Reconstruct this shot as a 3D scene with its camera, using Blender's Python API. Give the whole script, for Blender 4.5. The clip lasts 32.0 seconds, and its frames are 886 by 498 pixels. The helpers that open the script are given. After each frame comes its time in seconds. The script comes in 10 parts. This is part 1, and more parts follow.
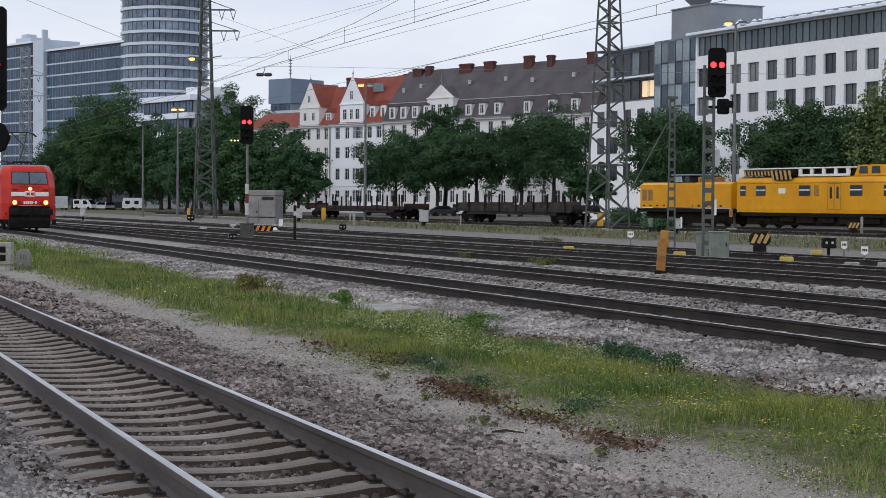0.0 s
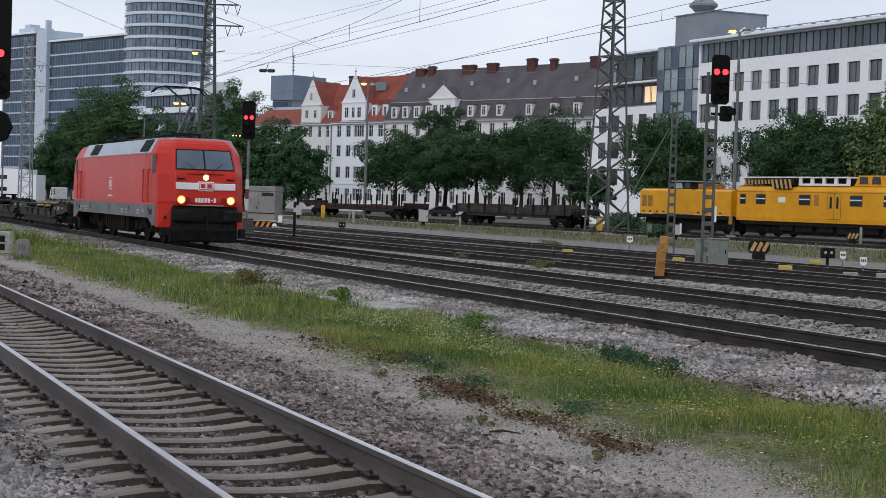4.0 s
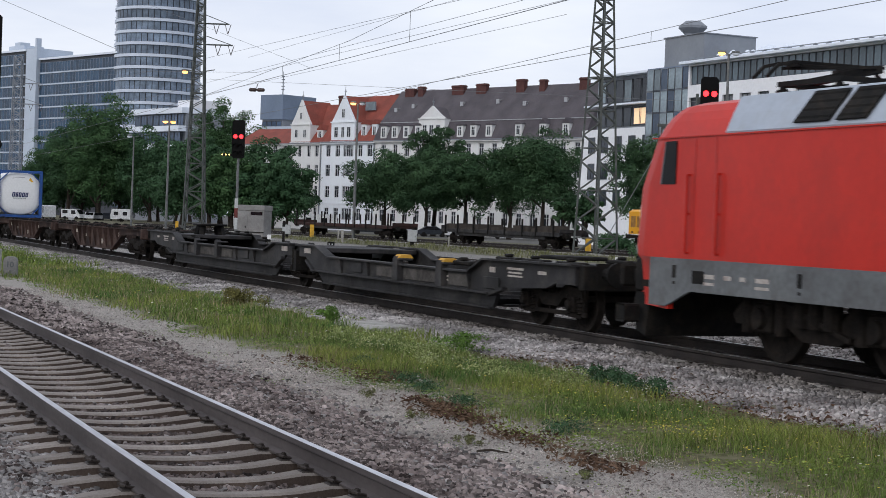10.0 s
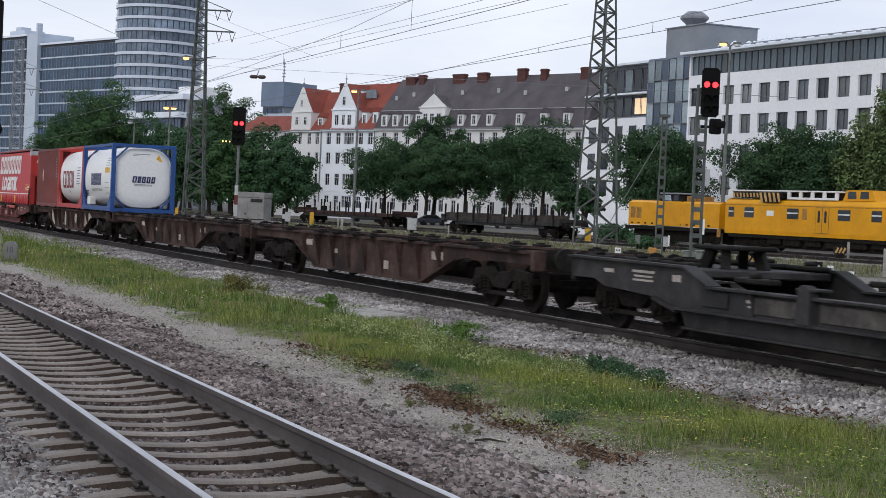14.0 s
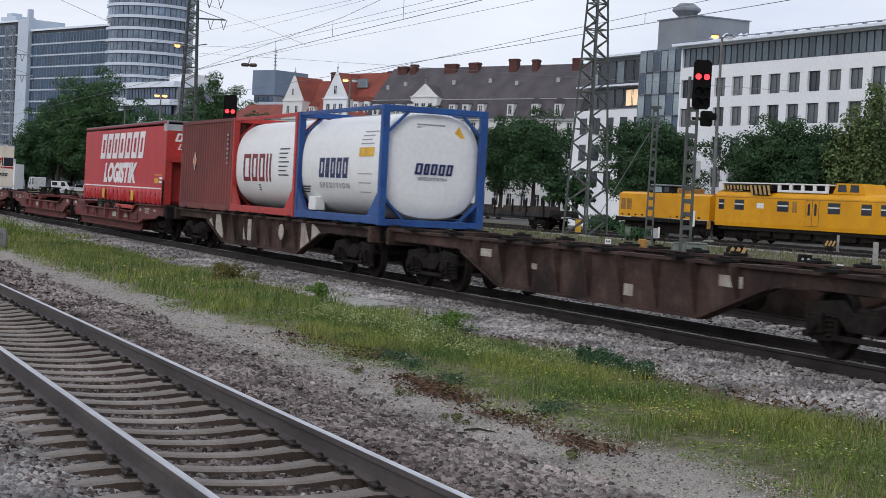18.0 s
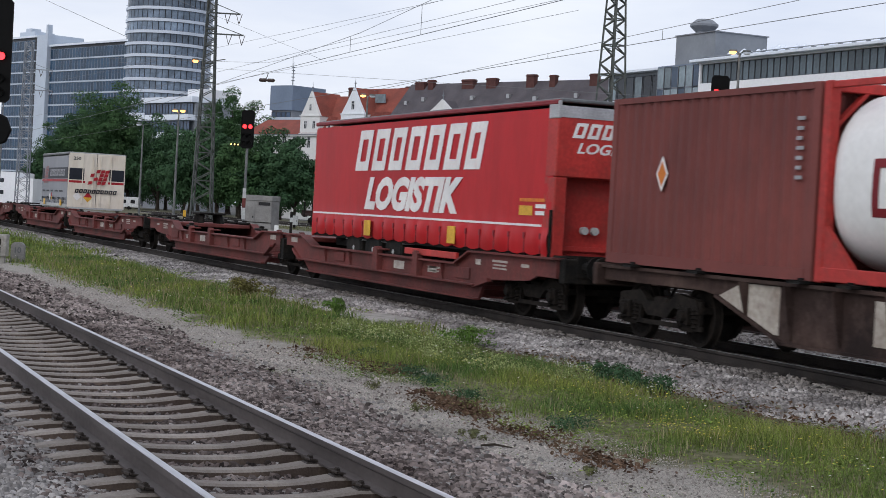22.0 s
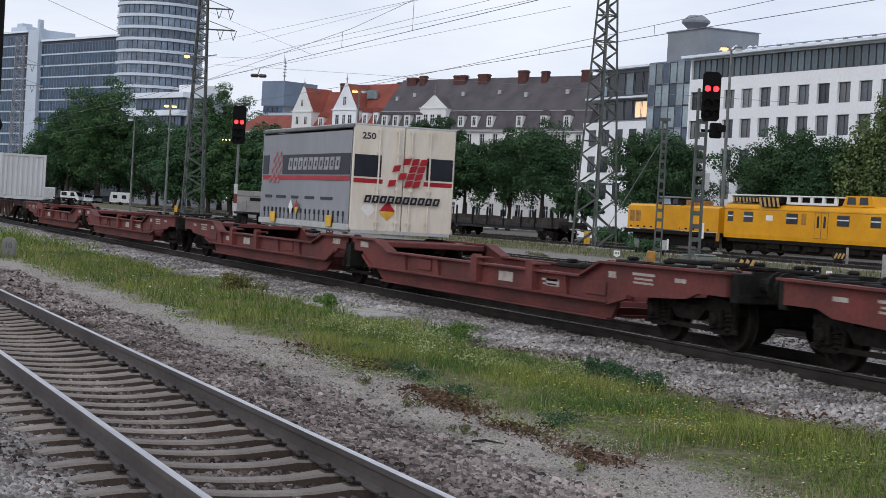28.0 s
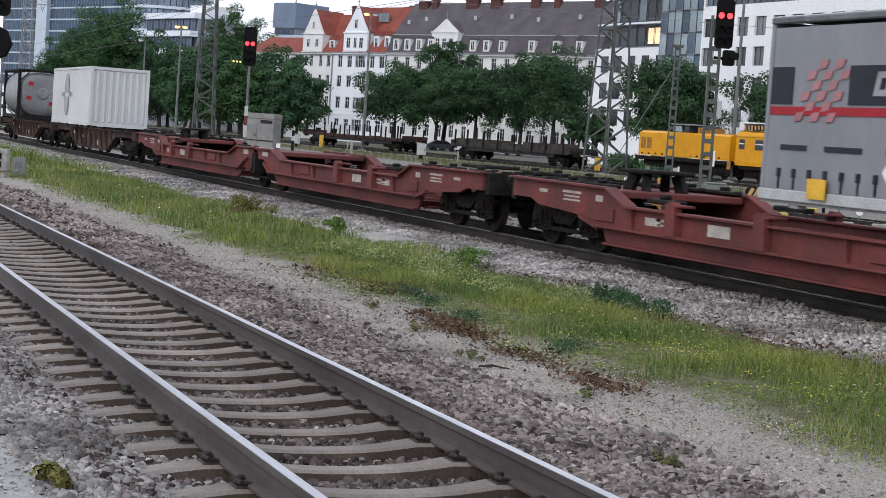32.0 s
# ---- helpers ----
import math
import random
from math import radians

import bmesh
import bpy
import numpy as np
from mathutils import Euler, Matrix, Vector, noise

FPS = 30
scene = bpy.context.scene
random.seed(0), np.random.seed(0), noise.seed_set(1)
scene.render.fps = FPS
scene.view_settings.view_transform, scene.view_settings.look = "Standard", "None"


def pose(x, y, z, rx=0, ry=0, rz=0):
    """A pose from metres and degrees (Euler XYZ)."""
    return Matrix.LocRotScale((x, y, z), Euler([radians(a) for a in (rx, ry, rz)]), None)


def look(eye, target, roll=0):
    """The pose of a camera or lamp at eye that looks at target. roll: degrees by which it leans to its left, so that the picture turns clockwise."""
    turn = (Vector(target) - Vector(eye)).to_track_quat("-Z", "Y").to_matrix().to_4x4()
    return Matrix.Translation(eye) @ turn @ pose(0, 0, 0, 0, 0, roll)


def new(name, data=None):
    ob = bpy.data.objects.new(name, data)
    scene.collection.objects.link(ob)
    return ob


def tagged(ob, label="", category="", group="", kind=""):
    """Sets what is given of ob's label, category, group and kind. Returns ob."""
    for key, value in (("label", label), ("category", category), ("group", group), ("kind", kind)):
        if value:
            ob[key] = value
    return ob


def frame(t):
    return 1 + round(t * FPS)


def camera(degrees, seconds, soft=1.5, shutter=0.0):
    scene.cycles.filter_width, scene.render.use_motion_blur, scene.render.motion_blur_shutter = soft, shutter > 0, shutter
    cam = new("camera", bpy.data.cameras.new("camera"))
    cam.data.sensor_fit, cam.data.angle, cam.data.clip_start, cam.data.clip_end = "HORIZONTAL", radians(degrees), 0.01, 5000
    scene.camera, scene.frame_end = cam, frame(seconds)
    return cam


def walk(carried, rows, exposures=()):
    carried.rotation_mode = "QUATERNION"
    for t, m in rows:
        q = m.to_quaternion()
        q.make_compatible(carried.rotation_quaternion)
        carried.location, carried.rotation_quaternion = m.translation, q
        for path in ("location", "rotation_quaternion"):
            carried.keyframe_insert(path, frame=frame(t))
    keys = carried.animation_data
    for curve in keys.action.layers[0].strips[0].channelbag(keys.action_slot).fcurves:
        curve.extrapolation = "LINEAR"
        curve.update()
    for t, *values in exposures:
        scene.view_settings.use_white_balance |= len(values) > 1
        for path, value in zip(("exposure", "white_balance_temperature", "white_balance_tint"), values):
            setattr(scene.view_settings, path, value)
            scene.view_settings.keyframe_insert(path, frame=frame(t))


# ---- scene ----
cam = camera(29.0, 32.0, soft=0.6, shutter=0.3)


def held(x, y, z, yaw, pitch, roll):
    """A hand-held camera's pose: yaw to the left from +y, pitch up, roll to its left."""
    return pose(x, y, z, 0, 0, yaw) @ pose(0, 0, 0, 90 + pitch) @ pose(0, 0, 0, 0, 0, roll)


PATH = [
    (0.0, 0.009, -0.004, 1.770, 68.28, -1.59, 0.38),
    (0.5, -0.006, -0.020, 1.755, 67.91, -1.47, 1.01),
    (1.0, -0.005, -0.023, 1.754, 67.94, -1.61, 1.65),
    (1.5, -0.004, -0.025, 1.753, 67.77, -1.53, 1.55),
    (2.0, -0.003, -0.027, 1.753, 67.84, -1.48, 1.68),
    (2.5, -0.002, -0.030, 1.753, 67.94, -1.58, 1.57),
    (3.0, -0.001, -0.031, 1.753, 68.08, -1.51, 1.54),
    (3.5, 0.001, -0.032, 1.753, 68.27, -1.60, 1.75),
    (5.5, 0.015, -0.039, 1.751, 67.99, -1.32, 1.96),
    (6.0, 0.021, -0.040, 1.751, 68.08, -1.15, 2.07),
    (6.5, 0.025, -0.042, 1.750, 68.19, -1.03, 2.29),
    (7.0, 0.030, -0.043, 1.748, 68.07, -0.90, 2.32),
    (7.5, 0.033, -0.044, 1.747, 68.08, -0.79, 2.36),
    (8.0, 0.033, -0.045, 1.747, 67.94, -0.63, 2.41),
    (8.5, 0.033, -0.044, 1.745, 68.02, -0.63, 2.18),
    (9.0, 0.032, -0.044, 1.745, 68.05, -0.77, 2.19),
    (9.5, 0.031, -0.044, 1.745, 67.93, -0.86, 2.10),
    (10.0, 0.032, -0.044, 1.744, 67.87, -0.88, 2.13),
    (10.5, 0.034, -0.046, 1.744, 67.87, -0.85, 2.17),
    (11.0, 0.037, -0.047, 1.745, 67.91, -0.85, 2.21),
    (11.5, 0.040, -0.049, 1.745, 67.99, -0.92, 2.47),
    (12.0, 0.042, -0.050, 1.746, 68.02, -1.06, 2.61),
    (12.5, 0.043, -0.051, 1.747, 67.68, -1.18, 2.60),
    (13.0, 0.043, -0.051, 1.748, 67.60, -1.15, 2.70),
    (13.5, 0.042, -0.051, 1.749, 67.64, -1.19, 2.52),
    (14.0, 0.040, -0.050, 1.749, 67.84, -1.26, 2.62),
    (14.5, 0.038, -0.050, 1.749, 67.97, -1.19, 2.73),
    (16.5, 0.028, -0.050, 1.745, 67.71, -1.54, 2.37),
    (17.0, 0.028, -0.051, 1.745, 67.96, -1.80, 2.78),
    (17.5, 0.028, -0.052, 1.745, 67.53, -1.64, 3.55),
    (18.0, 0.029, -0.052, 1.744, 67.49, -1.58, 3.10),
    (18.5, 0.030, -0.052, 1.744, 67.79, -1.49, 2.96),
    (19.0, 0.031, -0.052, 1.744, 67.81, -1.53, 3.16),
    (19.5, 0.031, -0.052, 1.743, 67.81, -1.41, 3.16),
    (20.0, 0.030, -0.051, 1.743, 67.87, -1.29, 3.01),
    (20.5, 0.029, -0.051, 1.743, 68.20, -1.20, 3.05),
    (21.0, 0.027, -0.050, 1.742, 68.09, -1.07, 2.98),
    (21.5, 0.025, -0.050, 1.742, 67.99, -1.08, 3.22),
    (22.0, 0.024, -0.050, 1.743, 68.09, -1.10, 3.19),
    (22.5, 0.023, -0.050, 1.743, 68.10, -1.06, 3.29),
    (23.0, 0.022, -0.050, 1.743, 68.18, -1.08, 3.20),
    (23.5, 0.022, -0.050, 1.743, 68.10, -1.03, 3.20),
    (24.0, 0.021, -0.050, 1.742, 67.91, -0.95, 3.06),
    (24.5, 0.020, -0.050, 1.742, 67.81, -1.07, 3.12),
    (25.0, 0.018, -0.049, 1.742, 68.03, -1.19, 2.99),
    (25.5, 0.016, -0.049, 1.742, 68.02, -1.25, 2.92),
    (27.5, 0.015, -0.045, 1.742, 67.83, -1.22, 3.31),
    (28.0, 0.014, -0.045, 1.741, 67.80, -1.22, 3.28),
    (28.5, 0.012, -0.043, 1.741, 67.81, -1.32, 3.19),
    (29.0, 0.008, -0.042, 1.742, 67.81, -1.43, 3.17),
    (29.5, 0.005, -0.038, 1.741, 67.69, -1.47, 3.05),
    (30.0, 0.000, -0.035, 1.742, 67.63, -1.58, 3.15),
    (30.5, -0.004, -0.031, 1.743, 67.35, -2.41, 2.49),
    (31.0, -0.007, -0.027, 1.743, 67.69, -3.43, 3.09),
    (31.5, -0.009, -0.025, 1.741, 67.92, -3.89, 3.55),
    (32.0, -0.010, -0.023, 1.741, 67.97, -3.75, 3.99),
]
walk(cam, [(t, held(*p)) for t, *p in PATH], [(0.0, -0.08), (4.0, -0.08), (7.0, 0.0), (17.8, 0.0), (18.8, -0.12), (21.2, -0.10), (22.0, 0.0), (30.0, 0.0), (31.0, 0.2), (31.6, 0.36), (32.0, 0.36)])


# ---- sky and light: an overcast evening ----
world = bpy.data.worlds.new("world")
scene.world = world
world.use_nodes = True
wn, wl = world.node_tree.nodes, world.node_tree.links
wn.clear()
w_out = wn.new("ShaderNodeOutputWorld")
w_bg = wn.new("ShaderNodeBackground")
w_sky = wn.new("ShaderNodeTexSky")
w_sky.sky_type = "NISHITA"
w_sky.sun_disc = False
w_sky.sun_elevation = radians(31)
w_sky.sun_rotation = radians(146)
w_sky.air_density, w_sky.dust_density = 1.0, 2.0
w_scale = wn.new("ShaderNodeMix")
w_scale.data_type, w_scale.blend_type = "RGBA", "MULTIPLY"
w_scale.inputs[0].default_value = 1.0
w_scale.inputs[7].default_value = (0.10, 0.10, 0.10, 1)
w_co = wn.new("ShaderNodeTexCoord")
w_map = wn.new("ShaderNodeMapping")
w_map.inputs["Scale"].default_value = (1.0, 1.0, 4.5)
w_noise = wn.new("ShaderNodeTexNoise")
w_noise.inputs["Scale"].default_value = 2.6
w_noise.inputs["Detail"].default_value = 6
w_noise.inputs["Roughness"].default_value = 0.55
w_ramp = wn.new("ShaderNodeValToRGB")
w_ramp.color_ramp.elements[0].position = 0.36
w_ramp.color_ramp.elements[0].color = (0.725, 0.79, 0.96, 1)
w_ramp.color_ramp.elements[1].position = 0.62
w_ramp.color_ramp.elements[1].color = (0.95, 0.99, 1.085, 1)
w_mix = wn.new("ShaderNodeMix")
w_mix.data_type = "RGBA"
w_mix.inputs[0].default_value = 0.9
wl.new(w_sky.outputs[0], w_scale.inputs[6])
wl.new(w_co.outputs["Generated"], w_map.inputs[0])
wl.new(w_map.outputs[0], w_noise.inputs["Vector"])
wl.new(w_noise.outputs[0], w_ramp.inputs[0])
wl.new(w_scale.outputs[2], w_mix.inputs[6])
wl.new(w_ramp.outputs[0], w_mix.inputs[7])
wl.new(w_mix.outputs[2], w_bg.inputs[0])
w_bg.inputs[1].default_value = 1.0
wl.new(w_bg.outputs[0], w_out.inputs[0])

sun_data = bpy.data.lights.new("sun", "SUN")
sun_data.energy, sun_data.angle, sun_data.color = 0.88, radians(40), (1.0, 0.97, 0.94)
sun = new("sun", sun_data)
sun.matrix_basis = look((0, 0, 33), (-30, 45, 0))
scene.view_settings.exposure = 0.0

# ---- materials ----
MATS = {}


def mat(name, col, col2=None, rough=0.7, metal=0.0, scale=3.0, fine=40.0, bump=0.1, dirt=None, dirt_amount=0.4,
        spread=0.0, island=False, stretch=(1, 1, 1), spec=0.2, coat=0.0, grit=0.16):
    """A surface with a broad stain noise, a fine grain, dirt, and a little difference from piece to piece."""
    m = bpy.data.materials.new(name)
    m.use_nodes = True
    n, l = m.node_tree.nodes, m.node_tree.links
    b = n["Principled BSDF"]
    b.inputs["Roughness"].default_value, b.inputs["Metallic"].default_value = rough, metal
    b.inputs["Specular IOR Level"].default_value = spec
    b.inputs["Coat Weight"].default_value = coat
    co = n.new("ShaderNodeTexCoord")
    mp = n.new("ShaderNodeMapping")
    mp.inputs["Scale"].default_value = stretch
    l.new(co.outputs["Object"], mp.inputs[0])
    broad, grain = n.new("ShaderNodeTexNoise"), n.new("ShaderNodeTexNoise")
    broad.inputs["Scale"].default_value, broad.inputs["Detail"].default_value = scale, 5
    grain.inputs["Scale"].default_value, grain.inputs["Detail"].default_value = fine, 3
    l.new(mp.outputs[0], broad.inputs["Vector"])
    l.new(mp.outputs[0], grain.inputs["Vector"])
    if col2 is None:
        col2 = tuple(c * 0.72 for c in col)
    ramp = n.new("ShaderNodeValToRGB")
    ramp.color_ramp.elements[0].position, ramp.color_ramp.elements[1].position = 0.36, 0.66
    ramp.color_ramp.elements[0].color, ramp.color_ramp.elements[1].color = (*col2, 1), (*col, 1)
    l.new(broad.outputs[0], ramp.inputs[0])
    out = ramp.outputs[0]
    gr = n.new("ShaderNodeMapRange")
    gr.inputs[1].default_value, gr.inputs[2].default_value = 0.3, 0.7
    gr.inputs[3].default_value, gr.inputs[4].default_value = 1 - grit, 1 + grit * 0.85
    l.new(grain.outputs[0], gr.inputs[0])
    value = gr.outputs[0]
    if spread or island:
        src = n.new("ShaderNodeNewGeometry") if island else n.new("ShaderNodeObjectInfo")
        sock = src.outputs["Random Per Island"] if island else src.outputs["Random"]
        rr = n.new("ShaderNodeMapRange")
        s = spread or 0.3
        rr.inputs[3].default_value, rr.inputs[4].default_value = 1 - s, 1 + s
        l.new(sock, rr.inputs[0])
        mu = n.new("ShaderNodeMath")
        mu.operation = "MULTIPLY"
        l.new(value, mu.inputs[0])
        l.new(rr.outputs[0], mu.inputs[1])
        value = mu.outputs[0]
    sc = n.new("ShaderNodeVectorMath")
    sc.operation = "SCALE"
    l.new(out, sc.inputs[0])
    l.new(value, sc.inputs["Scale"])
    out = sc.outputs[0]
    if dirt:
        d = n.new("ShaderNodeTexNoise")
        d.inputs["Scale"].default_value, d.inputs["Detail"].default_value, d.inputs["Roughness"].default_value = scale * 2.3, 8, 0.7
        l.new(mp.outputs[0], d.inputs["Vector"])
        dm = n.new("ShaderNodeMapRange")
        dm.inputs[1].default_value, dm.inputs[2].default_value = 0.48, 0.72
        dm.inputs[4].default_value = dirt_amount
        l.new(d.outputs[0], dm.inputs[0])
        mx = n.new("ShaderNodeMix")
        mx.data_type = "RGBA"
        l.new(dm.outputs[0], mx.inputs[0])
        l.new(out, mx.inputs[6])
        mx.inputs[7].default_value = (*dirt, 1)
        out = mx.outputs[2]
    l.new(out, b.inputs["Base Color"])
    if bump:
        bp = n.new("ShaderNodeBump")
        bp.inputs["Strength"].default_value, bp.inputs["Distance"].default_value = bump, 0.02
        l.new(grain.outputs[0], bp.inputs["Height"])
        l.new(bp.outputs[0], b.inputs["Normal"])
    MATS[name] = m
    return m


def glow(name, col, strength):
    m = bpy.data.materials.new(name)
    m.use_nodes = True
    b = m.node_tree.nodes["Principled BSDF"]
    b.inputs["Base Color"].default_value = (*col, 1)
    b.inputs["Emission Color"].default_value = (*col, 1)
    b.inputs["Emission Strength"].default_value = strength
    return m


def pane_mat(name, tint, rough=0.06, metal=0.0):
    """Window glass before a dark room: a dark, glossy pane with slightly different tones."""
    m = mat(name, tint, tuple(c * 0.55 for c in tint), rough=rough, scale=0.35, fine=2.0, bump=0.02, spread=0.35, spec=0.3, metal=metal)
    return m


m_rail_side = mat("rail_rust", (0.040, 0.033, 0.030), (0.020, 0.017, 0.016), rough=0.75, scale=2, fine=30, bump=0.25)
m_rail_dull = mat("rail_head_dull", (0.52, 0.51, 0.51), (0.38, 0.375, 0.37), rough=0.5, metal=0.8, scale=1, fine=20, bump=0.03, stretch=(0.1, 1, 1))
m_rail_head = mat("rail_head", (0.60, 0.60, 0.62), (0.46, 0.46, 0.47), rough=0.38, metal=0.9, scale=1, fine=20, bump=0.03, stretch=(0.1, 1, 1))
m_sleeper = mat("sleeper_concrete", (0.300, 0.270, 0.245), (0.195, 0.172, 0.155), rough=0.9, scale=2.5, fine=60, bump=0.3, dirt=(0.13, 0.10, 0.08), dirt_amount=0.5, spread=0.16)
# rust stain and side shade together, put into one darker brown
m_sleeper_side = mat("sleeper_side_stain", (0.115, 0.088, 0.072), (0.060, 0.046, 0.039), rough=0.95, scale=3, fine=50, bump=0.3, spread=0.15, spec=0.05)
m_sleeper_dark = mat("sleeper_oily", (0.46, 0.445, 0.42), (0.27, 0.255, 0.24), rough=0.85, scale=2, fine=50, bump=0.3, dirt=(0.05, 0.04, 0.035), dirt_amount=0.6, spread=0.15, spec=0.06)
m_clip = mat("clip_iron", (0.062, 0.052, 0.047), rough=0.6, metal=0.4, bump=0.2)
m_stone_a = mat("ballast_brown", (0.275, 0.235, 0.220), (0.105, 0.085, 0.080), rough=0.92, scale=1.2, fine=30, bump=0.3, island=True, spread=0.75, spec=0.06)
# brown stone, its colour darkened for the shade that lies between sleepers
m_stone_d = mat("ballast_dark_brown", (0.155, 0.130, 0.122), (0.060, 0.047, 0.044), rough=0.92, scale=1.2, fine=30, bump=0.3, island=True, spread=0.75, spec=0.06)
m_stone_b = mat("ballast_grey", (0.40, 0.376, 0.36), (0.165, 0.152, 0.147), rough=0.92, scale=0.9, fine=30, bump=0.3, island=True, spread=0.5, spec=0.06)
m_stone_e = mat("ballast_edge_grey", (0.299, 0.283, 0.274), (0.145, 0.136, 0.132), rough=0.92, scale=0.9, fine=30, bump=0.3, island=True, spread=0.5, spec=0.06)
m_grit = mat("fine_gravel", (0.401, 0.362, 0.329), (0.242, 0.218, 0.197), rough=0.95, scale=1.2, fine=30, bump=0.3, island=True, spread=0.5, spec=0.06)
m_concrete = mat("concrete", (0.40, 0.39, 0.36), (0.25, 0.24, 0.22), rough=0.9, scale=4, fine=60, bump=0.25, dirt=(0.12, 0.11, 0.09), dirt_amount=0.5)
m_loco_red = mat("traffic_red_paint", (0.54, 0.026, 0.014), (0.455, 0.021, 0.012), rough=0.42, scale=0.5, fine=9, bump=0.02, dirt=(0.30, 0.024, 0.016), dirt_amount=0.5, coat=0.04, spec=0.2, grit=0.05)
m_loco_grey = mat("skirt_grey_paint", (0.155, 0.165, 0.17), (0.11, 0.115, 0.12), rough=0.55, scale=0.8, fine=12, bump=0.04, dirt=(0.06, 0.055, 0.05), dirt_amount=0.6)
m_loco_roof = mat("roof_pale_grey", (0.40, 0.445, 0.51), (0.34, 0.38, 0.44), rough=0.5, scale=0.6, fine=10, bump=0.03, dirt=(0.28, 0.27, 0.26), dirt_amount=0.4, grit=0.05)
m_white = mat("white_paint", (0.78, 0.78, 0.77), (0.70, 0.70, 0.69), rough=0.5, scale=1.5, fine=20, bump=0.03, dirt=(0.45, 0.43, 0.40), dirt_amount=0.3, grit=0.05)
m_black = mat("black_steel", (0.018, 0.017, 0.016), (0.010, 0.010, 0.010), rough=0.65, scale=2, fine=25, bump=0.15, dirt=(0.05, 0.04, 0.03), dirt_amount=0.5, spec=0.06)
# grime colour, darkened further for the deep shade under the vehicles
m_bogie = mat("bogie_grime", (0.021, 0.018, 0.016), (0.010, 0.009, 0.0085), rough=0.85, scale=3, fine=25, bump=0.25, dirt=(0.040, 0.031, 0.025), dirt_amount=0.6, spec=0.06)
# the grey-blue base colour stands in for sky mirrored in the screen
m_screen = mat("windscreen", (0.10, 0.135, 0.175), (0.07, 0.095, 0.125), rough=0.1, scale=0.8, fine=4, bump=0.0, spec=0.5, grit=0.05)
m_cab_dark = mat("cab_window_dark", (0.008, 0.008, 0.009), rough=0.35, bump=0.0, spec=0.08)
m_glass_dark = mat("dark_glass", (0.010, 0.011, 0.013), rough=0.12, bump=0.0, spec=0.35)
m_wagon_grey = mat("wagon_dark_grey", (0.034, 0.033, 0.035), (0.014, 0.0135, 0.0135), rough=0.7, scale=0.9, fine=16, bump=0.1, dirt=(0.10, 0.088, 0.078), dirt_amount=0.45)
m_wagon_red = mat("wagon_oxide_red", (0.165, 0.042, 0.038), (0.095, 0.030, 0.028), rough=0.7, scale=0.9, fine=16, bump=0.1, dirt=(0.075, 0.040, 0.034), dirt_amount=0.6)
m_wagon_brown = mat("wagon_rust_brown", (0.064, 0.040, 0.034), (0.024, 0.017, 0.016), rough=0.85, scale=0.75, fine=16, bump=0.15, dirt=(0.15, 0.105, 0.088), dirt_amount=0.5, spec=0.1)
m_wagon_pale = mat("wagon_pale_plate", (0.46, 0.42, 0.37), (0.32, 0.28, 0.24), rough=0.8, scale=1.5, fine=16, bump=0.08, dirt=(0.14, 0.09, 0.065), dirt_amount=0.6)
m_plate = mat("pale_lettering", (0.50, 0.46, 0.42), rough=0.8, scale=3, fine=30, bump=0.0, dirt=(0.2, 0.1, 0.08), dirt_amount=0.6)
m_yellowtip = mat("amber_paint", (0.62, 0.34, 0.05), rough=0.6, bump=0.05)
m_blue = mat("frame_blue", (0.028, 0.095, 0.30), (0.02, 0.06, 0.20), rough=0.5, scale=1.2, fine=16, bump=0.06, dirt=(0.05, 0.05, 0.07), dirt_amount=0.5)
m_frame_red = mat("frame_red", (0.50, 0.045, 0.04), (0.36, 0.035, 0.03), rough=0.5, scale=1.2, fine=16, bump=0.06, dirt=(0.14, 0.05, 0.04), dirt_amount=0.5)
m_tank = mat("tank_white", (0.78, 0.78, 0.77), (0.72, 0.72, 0.71), rough=0.42, scale=0.4, fine=10, bump=0.01, dirt=(0.55, 0.53, 0.50), dirt_amount=0.2, coat=0.15, grit=0.05)
m_tank_grey = mat("tank_steel", (0.2592, 0.2592, 0.2664), (0.1872, 0.1872, 0.1924), rough=0.4, metal=0.5, scale=0.8, fine=10, bump=0.03)
m_box_red = mat("container_oxide", (0.195, 0.055, 0.048), (0.135, 0.042, 0.038), rough=0.62, scale=0.6, fine=14, bump=0.05, dirt=(0.10, 0.04, 0.035), dirt_amount=0.4, grit=0.05)
m_box_white = mat("container_white", (0.56, 0.57, 0.575), (0.49, 0.50, 0.505), rough=0.6, scale=0.4, fine=14, bump=0.03, dirt=(0.5, 0.47, 0.42), dirt_amount=0.25, grit=0.05)
m_navy = mat("navy_print", (0.022, 0.032, 0.12), rough=0.5, bump=0.0)
m_maroon = mat("maroon_print", (0.22, 0.015, 0.022), rough=0.5, bump=0.0)
m_greyprint = mat("grey_print", (0.34, 0.34, 0.36), rough=0.5, bump=0.0)
m_curtain_red = mat("red_tarpaulin", (0.47, 0.016, 0.021), (0.38, 0.013, 0.017), rough=0.45, scale=0.5, fine=6, bump=0.12, dirt=(0.28, 0.012, 0.012), dirt_amount=0.5, spec=0.12, stretch=(1, 1, 0.35), grit=0.05)
m_curtain_grey = mat("grey_tarpaulin", (0.26, 0.268, 0.292), (0.205, 0.213, 0.232), rough=0.5, scale=0.5, fine=6, bump=0.12, dirt=(0.19, 0.19, 0.20), dirt_amount=0.5, stretch=(1, 1, 0.35), grit=0.05)
